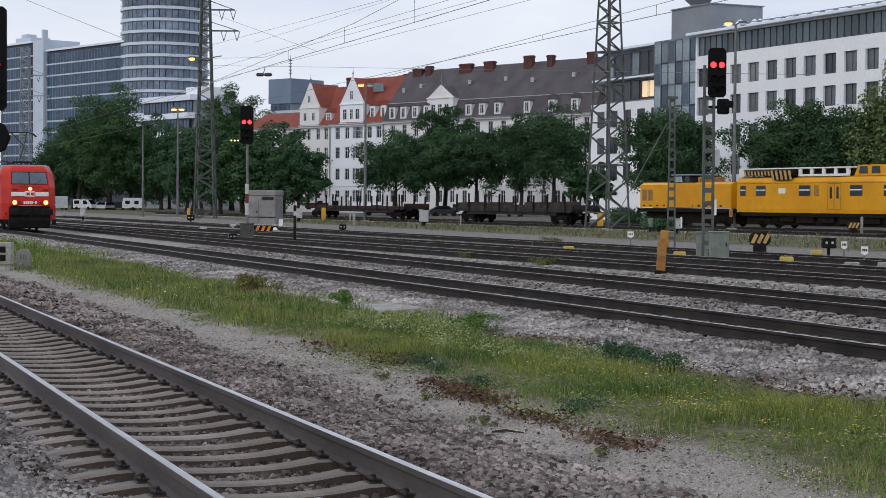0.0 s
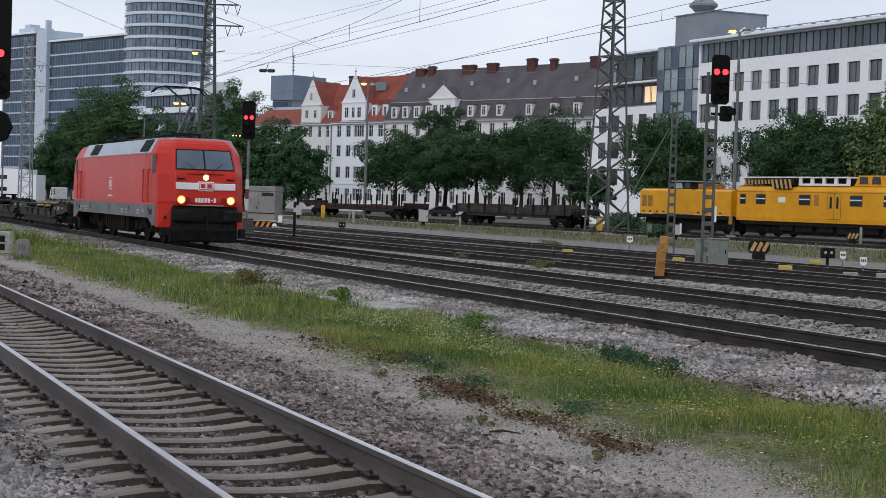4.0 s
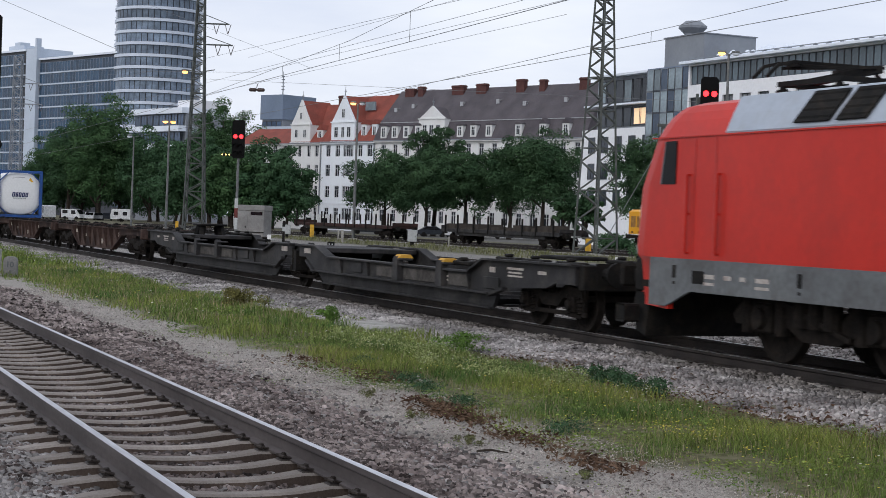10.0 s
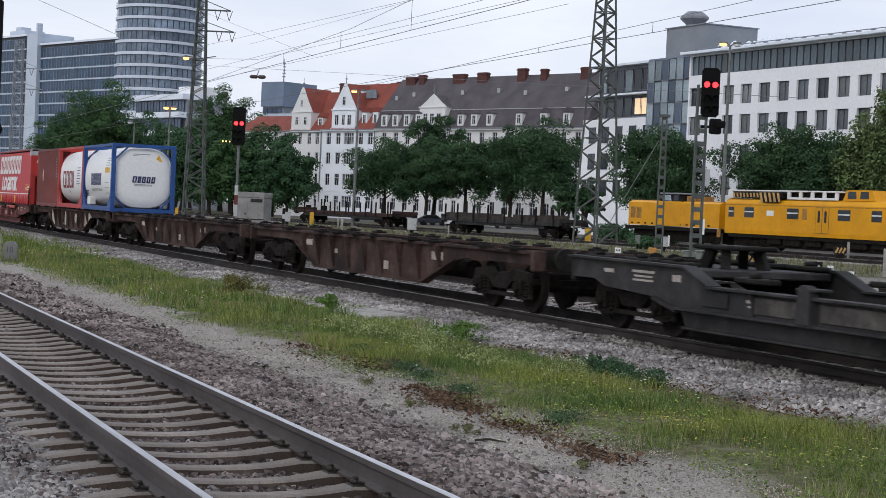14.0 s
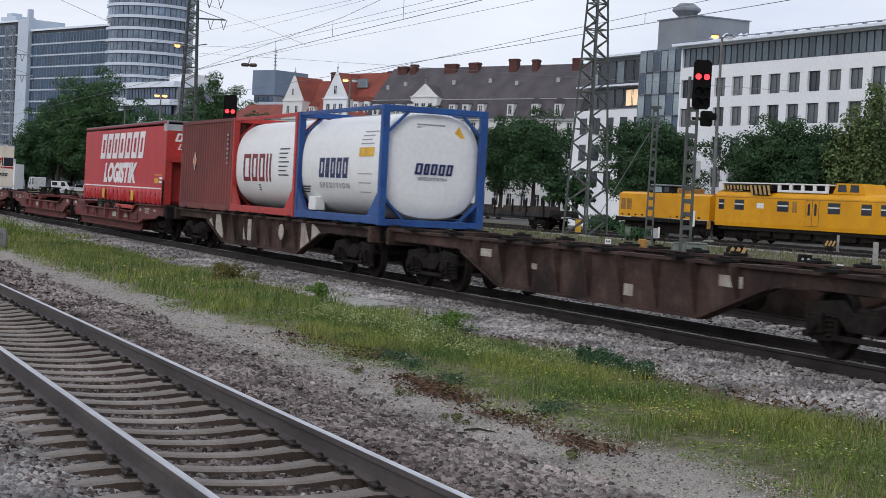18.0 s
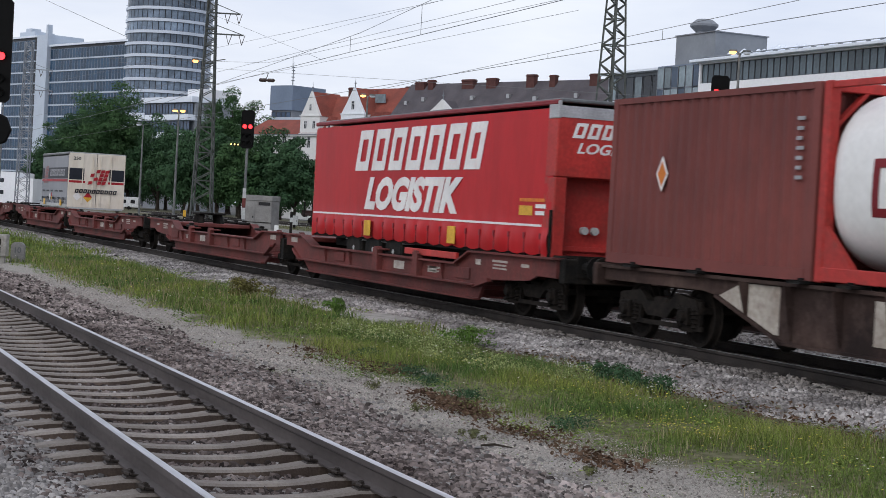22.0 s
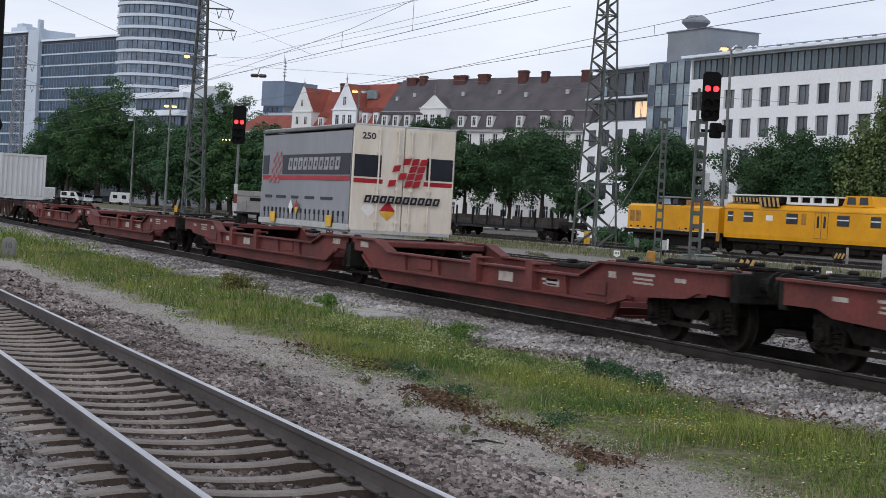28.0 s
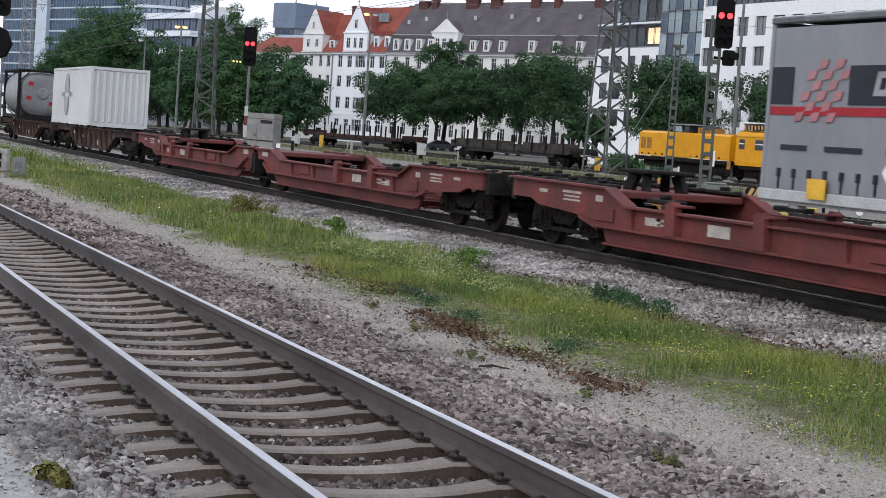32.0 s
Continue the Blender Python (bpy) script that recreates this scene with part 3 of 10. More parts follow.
def toned(c1, c2, source):
    r = n.new("ShaderNodeValToRGB")
    r.color_ramp.elements[0].position, r.color_ramp.elements[1].position = 0.35, 0.65
    r.color_ramp.elements[0].color, r.color_ramp.elements[1].color = (*c1, 1), (*c2, 1)
    l.new(source, r.inputs[0])
    return r.outputs[0]


def band(under, over, a, b, source=None):
    """From one surface to the next across the way, between a and b metres."""
    mr = n.new("ShaderNodeMapRange")
    mr.interpolation_type = "SMOOTHSTEP"
    mr.inputs[1].default_value, mr.inputs[2].default_value = a, b
    l.new(source or yy.outputs[0], mr.inputs[0])
    mx = n.new("ShaderNodeMix")
    mx.data_type = "RGBA"
    l.new(mr.outputs[0], mx.inputs[0])
    l.new(under, mx.inputs[6])
    l.new(over, mx.inputs[7])
    return mx.outputs[2]


fine, mid, blot, grit = noise_node(45, 3), noise_node(7, 5), noise_node(0.45, 5), noise_node(70, 4, 0.75)
c_pave = toned((0.30, 0.30, 0.30), (0.37, 0.37, 0.365), mid)
# near black under the brown ballast: shade in the stone gaps, as ground colour
c_bal_shade = toned((0.030, 0.025, 0.023), (0.085, 0.074, 0.070), fine)
c_path = toned((0.165, 0.150, 0.134), (0.46, 0.432, 0.392), grit)
c_verge = toned((0.075, 0.080, 0.040), (0.165, 0.155, 0.095), mid)
c_bal2 = toned((0.18, 0.17, 0.158), (0.40, 0.38, 0.355), fine)
c_oily = toned((0.055, 0.049, 0.045), (0.165, 0.152, 0.140), fine)
c_mid = toned((0.17, 0.16, 0.15), (0.40, 0.38, 0.355), fine)
c_yard = toned((0.13, 0.12, 0.11), (0.34, 0.325, 0.30), mid)
c_strip = toned((0.12, 0.112, 0.102), (0.29, 0.28, 0.262), mid)
c_weedy = toned((0.085, 0.085, 0.055), (0.17, 0.16, 0.115), blot)
c_far = toned((0.10, 0.10, 0.095), (0.17, 0.165, 0.155), blot)
c = band(c_pave, c_bal_shade, 1.35, 1.6, sep.outputs[1])
c = band(c, c_path, 5.3, 6.4)
c = band(c, c_verge, 7.0, 7.9)
c = band(c, c_bal2, 10.7, 11.4)
c = band(c, c_oily, 12.35, 12.7, sep.outputs[1])
c = band(c, c_mid, 14.9, 15.5, sep.outputs[1])
c = band(c, c_oily, 17.2, 17.6, sep.outputs[1])
c = band(c, c_mid, 19.8, 20.4, sep.outputs[1])
c = band(c, c_yard, 20.4, 22.5)
c = band(c, c_strip, 35.5, 36.5)
c = band(c, c_weedy, 43.0, 46.0)
c = band(c, c_far, 78.0, 84.0)
l.new(c, bs.inputs["Base Color"])
bp = n.new("ShaderNodeBump")
bp.inputs["Strength"].default_value, bp.inputs["Distance"].default_value = 0.6, 0.03
l.new(fine, bp.inputs["Height"])
l.new(bp.outputs[0], bs.inputs["Normal"])
ground = solid("ground", g, m_ground, "railway ground of ballast, gravel path and weedy verge", "ground", kind="structure")
ground.data.polygons.foreach_set("use_smooth", [True] * len(ground.data.polygons))


# ---- tracks ----
RAIL = [(-0.036, 0.0), (0.036, 0.0), (0.036, -0.038), (0.010, -0.052), (0.010, -0.14), (0.070, -0.158), (0.070, -0.172), (-0.070, -0.172), (-0.070, -0.158), (-0.010, -0.14), (-0.010, -0.052), (-0.036, -0.038)]


def sleeper_mesh(name, material, stained):
    """A pre-stressed sleeper: high at the rail seats, curving lower in the middle, with sloping sides of rust stain and
    painted shade.
    """
    rings = []
    for y, top, half in ((-1.30, -0.232, 0.075), (-1.24, -0.214, 0.085), (-1.08, -0.192, 0.095), (-0.92, -0.174, 0.100), (-0.60, -0.172, 0.100), (-0.50, -0.186, 0.092), (-0.36, -0.204, 0.082), (-0.18, -0.214, 0.076), (0.0, -0.217, 0.074),
                         (0.18, -0.214, 0.076), (0.36, -0.204, 0.082), (0.50, -0.186, 0.092), (0.60, -0.172, 0.100), (0.92, -0.174, 0.100), (1.08, -0.192, 0.095), (1.24, -0.214, 0.085), (1.30, -0.232, 0.075)):
        rings.append([(-half - 0.06, y, -0.39), (half + 0.06, y, -0.39), (half + 0.008, y, top - 0.018), (half - 0.012, y, top), (-half + 0.012, y, top), (-half - 0.008, y, top - 0.018)])
    me = Geo().loft(rings).mesh(name, material)
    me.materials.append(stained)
    # upward faces stay pale; all others get the stained, shade-darkened brown
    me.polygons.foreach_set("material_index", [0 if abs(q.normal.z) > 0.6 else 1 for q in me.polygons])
    return me


def clip_mesh():
    """A spring clip with its bolt and angled guide plate."""
    g = Geo()
    g.box(-0.075, 0.075, 0.06, 0.15, -0.175, -0.15, 0.008)
    g.cyl((0, 0.105, -0.16), (0, 0.105, -0.098), 0.015, n=8)
    g.cyl((0, 0.105, -0.122), (0, 0.105, -0.104), 0.026, n=6)
    pts = [(-0.055, 0.060, -0.142), (-0.07, 0.12, -0.128), (-0.03, 0.15, -0.122), (0, 0.09, -0.118), (0.03, 0.15, -0.122), (0.07, 0.12, -0.128), (0.055, 0.060, -0.142)]
    for a, b in zip(pts, pts[1:]):
        g.cyl(a, b, 0.013, n=6)
    return g.mesh("rail_clip", m_clip)


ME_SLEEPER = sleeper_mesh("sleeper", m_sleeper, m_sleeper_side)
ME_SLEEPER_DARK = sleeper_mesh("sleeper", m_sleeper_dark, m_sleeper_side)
ME_CLIP = clip_mesh()


def track(name, m, x0, x1, near=None, sleeper=None, pitch=0.6, clips=False, label="", rest=True):
    """A straight track along x of its own pose. near: the stretch whose sleepers are single pieces; the rest are one mesh."""
    t = thing(name, label, "railway track", m, kind="structure")
    for s in (-1, 1):
        g = Geo()
        g.prism([(s * 0.7535 + y, z) for y, z in RAIL], x0, x1, "x")
        rail = part("rail", g, m_rail_near if clips else m_rail_side, t)
        g = Geo()
        g.box(x0, x1, s * 0.7535 - 0.030, s * 0.7535 + 0.030, 0.0005, 0.0025)
        part("running_surface", g, m_rail_head if clips else m_rail_dull, rail, "shiny worn running surface")
    g = Geo()
    src = [tuple(v.co) for v in sleeper.vertices]
    fac = [tuple(p.vertices) for p in sleeper.polygons]
    # beyond the near stretch a plainer block of four rings will do
    far = [[(-w - 0.035, b, -0.36), (w + 0.035, b, -0.36), (w, b, top), (-w, b, top)] for b, top, w in ((-1.3, -0.205, 0.1), (-0.5, -0.175, 0.11), (0.5, -0.175, 0.11), (1.3, -0.205, 0.1))]
    block = Geo().loft(far)
    src, fac = block.v, block.f
    k = 0
    x = x0 + 0.3
    while x < x1:
        if near and near[0] <= x <= near[1]:
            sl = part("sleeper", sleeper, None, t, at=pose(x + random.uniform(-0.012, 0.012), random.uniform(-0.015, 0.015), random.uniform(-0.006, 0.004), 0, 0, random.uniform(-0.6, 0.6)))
            if clips:
                for y, turn in ((0.7535, 0), (-0.7535, 0), (0.7535, 180), (-0.7535, 180)):
                    part("rail_clip", ME_CLIP, None, sl, at=pose(0, y, -0.012, 0, 0, turn))
        elif rest:
            g.add([(a + x, b, c2) for a, b, c2 in src], fac)
        x += pitch
        k += 1
    if g.v:
        tagged(part("further_sleepers", g, sleeper.materials[0], t), kind="stuff")
    return t


track_1 = track("track_1", pose(0, 3.275, 0), -75, 6, (-44, -6.5), ME_SLEEPER, clips=True, label="near railway track on pale concrete sleepers in brown ballast")
track_2 = track("track_2", pose(0, 13.8, 0), -190, 14, (-74, -12), ME_SLEEPER_DARK, label="main line track on oily concrete sleepers")
track_3 = track("track_3", pose(0, 18.65, 0), -190, 14, (-70, -18), ME_SLEEPER_DARK, label="second main line track on oily concrete sleepers")
track_4 = track("track_4", pose(0, 26.47, -0.004, 0, 0, 3.0), -149, 14, None, ME_SLEEPER_DARK, label="third dark track of the yard")
track_5 = track("track_5", pose(0, 30.75, -0.01, 0, 0, 2.6), -190, 14, None, ME_SLEEPER_DARK, label="fourth dark track of the yard")
track_8 = track("track_8", pose(0, 35.3, -0.03, 0, 0, 1.6), -190, 14, None, ME_SLEEPER_DARK, label="fifth dark track of the yard")


# ---- the train ----
TRACK_Y = 13.8
MOVING = []


def on_train(ob, u, z=0.0, y=0.0):
    """Notes a thing that rides with the train at u metres along it."""
    ob.matrix_basis = pose(u, TRACK_Y + y, z)
    MOVING.append((ob, u, y, z))
    return ob


def wheelset_mesh(r, name="wheelset"):
    g = Geo()
    for s in (-1, 1):
        y0 = s * 0.68
        g.lathe([(0, r * 0.2), (0, r * 0.97), (s * 0.025, r * 1.06), (s * 0.035, r * 1.0), (s * 0.135, r * 0.985), (s * 0.135, r * 0.86), (s * 0.10, r * 0.8), (s * 0.09, r * 0.35), (s * 0.16, r * 0.28), (s * 0.16, r * 0.1)], (0, y0, 0), "y", 20)
    g.cyl((0, -0.95, 0), (0, 0.95, 0), 0.08, n=10)
    return g.mesh(name, m_bogie)


ME_WHEEL = wheelset_mesh(0.46)
ME_WHEEL_BIG = wheelset_mesh(0.61)


def y25_parts():
    """A two-axle freight bogie: side frames, coil springs, axle boxes."""
    g = Geo()
    for s in (-1, 1):
        y = s * 0.98
        g.prism([(-1.25, 0.52), (-1.15, 0.72), (-0.55, 0.78), (-0.3, 0.62), (0.3, 0.62), (0.55, 0.78), (1.15, 0.72), (1.25, 0.52), (1.1, 0.50), (0.5, 0.56), (0.3, 0.40), (-0.3, 0.40), (-0.5, 0.56), (-1.1, 0.50)], y - 0.06, y + 0.06, "y")
        for ax in (-0.9, 0.9):
            g.prism([(ax - 0.36, 0.70), (ax + 0.36, 0.70), (ax + 0.33, 0.30), (ax + 0.20, 0.24), (ax - 0.20, 0.24), (ax - 0.33, 0.30)], y - 0.03, y + 0.03, "y")
        g.bar((-1.3, y * 1.02, 0.30), (1.3, y * 1.02, 0.30), 0.05, 0.07)
    g.box(-0.22, 0.22, -1.0, 1.0, 0.42, 0.70, 0.03)
    for x in (-1.2, 1.2):
        g.box(x - 0.05, x + 0.05, -1.0, 1.0, 0.52, 0.62)
    frame_me = g.mesh("side_frame", m_bogie)
    g = Geo()
    prof = [(0.28, 0.03)]
    for i in range(5):
        z = 0.30 + i * 0.062
        prof += [(z, 0.062), (z + 0.016, 0.09), (z + 0.034, 0.062)]
    g.lathe(prof + [(0.62, 0.06), (0.62, 0.03)], (0, 0, 0), "z", 8)
    spring_me = g.mesh("spring", m_bogie)
    g = Geo()
    g.box(-0.12, 0.12, -0.11, 0.11, 0.33, 0.60, 0.02)
    g.cyl((0, -0.11, 0.46), (0, -0.17, 0.46), 0.10, 0.085, n=12)
    box_me = g.mesh("axle_box", m_bogie)
    return frame_me, spring_me, box_me


BOGIE_ME = y25_parts()


def bogie(parent, x):
    frame_me, spring_me, box_me = BOGIE_ME
    f = part("bogie", frame_me, None, parent, "grimy freight bogie", at=pose(x, 0, 0))
    for ax in (-0.9, 0.9):
        wh = part("wheelset", ME_WHEEL, None, f, at=pose(ax, 0, 0.46))
        for s in (-1, 1):
            part("axle_box", box_me, None, f, at=pose(ax, s * 1.0, 0, 0, 0, 0 if s < 0 else 180))
            for d in (-0.2, 0.2):
                part("spring", spring_me, None, f, at=pose(ax + d, s * 1.0, 0))
    return f


def buffers(parent, x, side, z=1.02, colour=None):
    """Two buffers and a coupling at a vehicle's end. side: +1 faces forward."""
    for s in (-1, 1):
        g = Geo()
        g.cyl((x, s * 0.875, z), (x + side * 0.38, s * 0.875, z), 0.10, 0.085, n=12)
        g.cyl((x + side * 0.38, s * 0.875, z), (x + side * 0.44, s * 0.875, z), 0.20, n=14)
        g.box(x - 0.02, x + 0.03, s * 0.875 - 0.17, s * 0.875 + 0.17, z - 0.17, z + 0.17)
        part("buffer", g, m_black, parent)
    g = Geo()
    g.bar((x, 0, z - 0.02), (x + side * 0.45, 0, z - 0.16), 0.09, 0.12)
    g.bar((x + side * 0.45, 0.0, z - 0.16), (x + side * 0.40, 0.0, z - 0.5), 0.07)
    part("coupling", g, m_black, parent)
    g = Geo()
    g.cyl((x, 0.3, z - 0.15), (x + side * 0.25, 0.3, z - 0.45), 0.03, n=6)
    g.cyl((x + side * 0.25, 0.3, z - 0.45), (x + side * 0.42, 0.3, z - 0.30), 0.03, n=6)
    part("brake_hose", g, m_black, parent)


# -- locomotive --


def build_loco():
    t = thing("electric_locomotive", "traffic-red electric locomotive with grey skirt and lit headlights", "locomotive")
    on_train(t, -33.3)
    # body shell: level outlines stacked upward, with a flat raked front and slanted cab corners
    def ring(z, half, wide, flat=1.16):
        q = [(half - 1.05, wide), (half - 0.80, wide - 0.04), (half - 0.06, flat + 0.03), (half, flat - 0.05)]
        pts = q + [(x, -y) for x, y in q[::-1]]
        back = [(-x - 0.95, y) for x, y in pts[::-1]]
        return [(x, y, z) for x, y in pts + back]
    levels = [(1.36, 8.96, 1.50, 1.05), (1.50, 9.00, 1.50, 1.05), (2.36, 8.90, 1.50, 1.05), (2.44, 8.87, 1.50, 1.05), (3.10, 8.475, 1.495, 1.00), (3.33, 8.34, 1.40, 0.98), (3.45, 8.22, 1.34, 0.94), (3.55, 8.06, 1.27, 0.88), (3.61, 7.85, 1.10, 0.8), (3.63, 7.6, 0.8, 0.6)]
    g = Geo()
    g.loft([ring(*q) for q in levels], caps=False)
    top = ring(*levels[-1])
    g.add(top, [tuple(range(len(top)))[::-1]])
    body = part("body", g, m_loco_red, t)
    # pale roof shoulders and roof between the cabs
    g = Geo()
    for s in (-1, 1):
        g = Geo()
        g.prism([(s * 1.495, 3.10), (s * 1.508, 3.13), (s * 1.40, 3.38), (s * 1.28, 3.62), (s * 1.08, 3.655), (s * 1.0, 3.58)], -6.6, 7.15, "x")
        part("roof_shoulder", g, m_loco_roof, t, "pale grey roof shoulder")
    g = Geo()
    g.prism([(-1.07, 3.645), (-0.8, 3.67), (0.8, 3.67), (1.07, 3.645), (1.0, 3.50), (-1.0, 3.50)], -6.6, 7.15, "x")
    part("roof", g, m_loco_roof, t, "pale grey roof")
    g = Geo()
    for s in (-1, 1):
        g.prism([(s * 1.500, 3.085), (s * 1.518, 3.085), (s * 1.518, 3.105), (s * 1.500, 3.105)], -8.7, 8.0, "x")
    part("rain_gutter", g, m_loco_red, body)
    # grey skirt with a raised part over the bogie ends
    for s in (-1, 1):
        g = Geo()
        prof = [(-8.65, 1.36), (8.1, 1.36), (8.1, 0.66), (7.6, 0.66), (6.9, 0.90), (-7.45, 0.90), (-8.15, 0.66), (-8.65, 0.66)]
        g.prism(prof, s * 1.47, s * 1.515, "y")
        part("skirt", g, m_loco_grey, t, "dirty grey lower side panel")
        g = Geo()
        for x in (-7.9, -4.6, -0.4, 3.4, 7.0):
            g.box(x - 0.05, x + 0.05, s * 1.513, s * 1.522, 1.08, 1.26)
            g.box(x - 0.035, x + 0.035, s * 1.513, s * 1.519, 0.99, 1.03)
        for x in (-7.2, 7.35):
            g.box(x - 0.17, x + 0.17, s * 1.513, s * 1.521, 1.02, 1.20)
        parts("skirt_hatch", g, m_black, t)
        g = Geo()
        for x, w in ((-6.9, 0.28), (-6.4, 0.2), (-6.0, 0.14), (-5.5, 0.34), (2.2, 0.5), (3.0, 0.3), (5.1, 0.4), (6.0, 0.25)):
            g.box(x - w / 2, x + w / 2, s * 1.513, s * 1.5175, 1.10, 1.16)
            if w > 0.26:
                g.box(x - w / 2, x + w / 2, s * 1.513, s * 1.5175, 1.01, 1.05)
        parts("skirt_marking", g, m_plate, t)
        # side cab windows, door seams, hand rails
        for e in (-1, 1):
            o = 0.55 if e < 0 else 0.0
            g = Geo()
            g.prism([(e * (7.42 + o), 2.42), (e * (7.84 + o), 2.42), (e * (7.74 + o), 3.04), (e * (7.42 + o), 3.04)], s * 1.490, s * 1.512, "y")
            pane = part("side_window", g, m_cab_dark, t, "dark side cab window")
            g = Geo()
            g.prism([(e * (7.84 + o), 2.42), (e * (7.90 + o), 2.42), (e * (7.78 + o), 3.04), (e * (7.74 + o), 3.04)], s * 1.470, s * 1.506, "y")
            part("window_pillar", g, m_loco_grey, pane)
            for x in (6.15 + o, 7.0 + o):
                g = Geo()
                g.cyl((e * x, s * 1.56, 1.45), (e * x, s * 1.56, 2.55), 0.026, n=6)
                for z in (1.45, 2.0, 2.55):
                    g.cyl((e * x, s * 1.50, z), (e * x, s * 1.56, z), 0.018, n=6)
                part("grab_rail", g, m_loco_red, t)
            g = Geo()
            g.box(e * (6.3 + o) - 0.014, e * (6.3 + o) + 0.014, s * 1.497, s * 1.503, 1.38, 3.08)
            g.box(e * (6.88 + o) - 0.014, e * (6.88 + o) + 0.014, s * 1.497, s * 1.503, 1.38, 3.08)
            part("door_seam", g, m_frame_red, t)
        # air intakes in the roof shoulder
        for xs in ((-4.9, -4.1), (-3.95, -3.3), (5.25, 6.6)):
            g = Geo()
            a, b = xs
            for k, (p0, p1) in enumerate((((s * 1.512, 3.18), (s * 1.325, 3.58)),)):
                (ya, za), (yb, zb) = p0, p1
                g.add([(a, ya, za), (b, ya, za), (b + 0.22, yb, zb), (a + 0.22, yb, zb), (a, ya + s * 0.012, za + 0.012), (b, ya + s * 0.012, za + 0.012), (b + 0.22, yb + s * 0.012, zb + 0.012), (a + 0.22, yb + s * 0.012, zb + 0.012)],
                      [(0, 1, 2, 3), (7, 6, 5, 4), (0, 4, 5, 1), (1, 5, 6, 2), (2, 6, 7, 3), (3, 7, 4, 0)])
            vent = part("roof_vent", g, m_black, t, "dark louvred air intake")
            g = Geo()
            for q in range(4):
                f = (q + 0.5) / 4
                ya, za = s * (1.520 - 0.187 * f), 3.192 + 0.40 * f
                g.bar((a + 0.22 * f + 0.03, ya, za), (b + 0.22 * f - 0.03, ya, za), 0.02, 0.03)
            part("louvre", g, m_black, vent)
    # company sign and number on both sides, as plain shapes
    for s in (-1, 1):
        y0, y1 = (s * 1.500, s * 1.508)
        g = Geo()
        x, z = -0.30, 2.07
        for a, b, c2, d in ((-0.29, 0.29, 0.20, 0.235), (-0.29, 0.29, -0.235, -0.20), (-0.29, -0.255, -0.20, 0.20), (0.255, 0.29, -0.20, 0.20), (-0.165, -0.055, -0.13, 0.13), (0.045, 0.155, -0.13, 0.13)):
            g.box(x + a, x + b, y0, y1, z + c2, z + d)
        part("company_sign", g, m_white, t, "white framed company sign")
        g = Geo()
        for k in range(11):
            w = 0.045 if k % 4 else 0.07
            g.box(x - 0.55 + k * 0.10, x - 0.55 + k * 0.10 + w, y0, y1, 1.58, 1.66 if 2 < k < 8 else 1.62)
        parts("number_marking", g, m_white, t)
    # both fronts
    for e in (-1, 1):
        def f(g):
            h = Geo().add([(e * ((x - 0.40 if e > 0 else x + 0.55) if x > 8.5 else x), y, z) for x, y, z in g.v], [q if e > 0 else q[::-1] for q in g.f])
            h.marks = g.marks
            return h
        for s in (-1, 1):
            # the raked front plane: x falls by 0.598 for each metre up
            rake = lambda y, z, out: (9.27 - 0.598 * (z - 2.44) + out, s * y, z)
            pane = [(0.03, 2.60), (0.97, 2.60), (0.90, 3.22), (0.03, 3.22)]
            g = Geo()
            g.add([rake(y, z, 0.022) for y, z in pane] + [rake(y, z, -0.03) for y, z in pane], [(0, 1, 2, 3), (0, 4, 5, 1), (1, 5, 6, 2), (2, 6, 7, 3), (3, 7, 4, 0)])
            part("windscreen", f(g), m_screen, t, "large grey-blue windscreen pane")
            rim = [(0.0, 2.56), (1.01, 2.56), (0.94, 3.26), (0.0, 3.26)]
            g = Geo()
            g.add([rake(y, z, 0.012) for y, z in rim] + [rake(y, z, -0.04) for y, z in rim], [(0, 1, 2, 3), (0, 4, 5, 1), (1, 5, 6, 2), (2, 6, 7, 3), (3, 7, 4, 0)])
            part("windscreen_seal", f(g), m_black, t)
            g = Geo()
            g.bar(rake(0.18, 2.46, 0.05), rake(0.62, 2.80, 0.05), 0.012)
            part("wiper", f(g), m_black, t)
            g = Geo()
            g.box(9.25, 9.40, s * 0.28, s * 1.005, 1.90, 2.13, 0.02)
            part("front_stripe", f(g), m_white, t, "white front stripe")
            g = Geo()
            g.cyl((9.34, s * 0.84, 1.56), (9.435, s * 0.84, 1.56), 0.125, n=20)
            lamp = part("headlight_housing", f(g), m_black, t)
            g = Geo()
            g.cyl((9.437, s * 0.84, 1.56), (9.452, s * 0.84, 1.56), 0.095, n=20)
            part("headlight", f(g), g_head if e > 0 else m_glass_dark, lamp, "lit headlight" if e > 0 else "dark tail lamp")
            # added ring that imitates the halo of the lit lamp
            if e > 0:
                g = Geo()
                g.lathe([(0, 0.097), (0, 0.135), (0.008, 0.135), (0.008, 0.097)], (9.438, s * 0.84, 1.56), "x", 20)
                part("reflector_ring", f(g), g_halo, lamp, "amber ring imitating the headlight halo")
            g = Geo()
            g.cyl((9.34, s * 0.61, 1.56), (9.43, s * 0.61, 1.56), 0.085, n=14)
            part("tail_lamp", f(g), m_maroon, t)
            g = Geo()
            g.box(9.25, 9.62, s * 0.875 - 0.12, s * 0.875 + 0.12, 0.93, 1.15, 0.03)
            g.box(9.60, 9.70, s * 0.875 - 0.32, s * 0.875 + 0.32, 0.86, 1.22, 0.04)
            part("buffer", f(g), m_black, t, "wide black buffer")
            g = Geo()
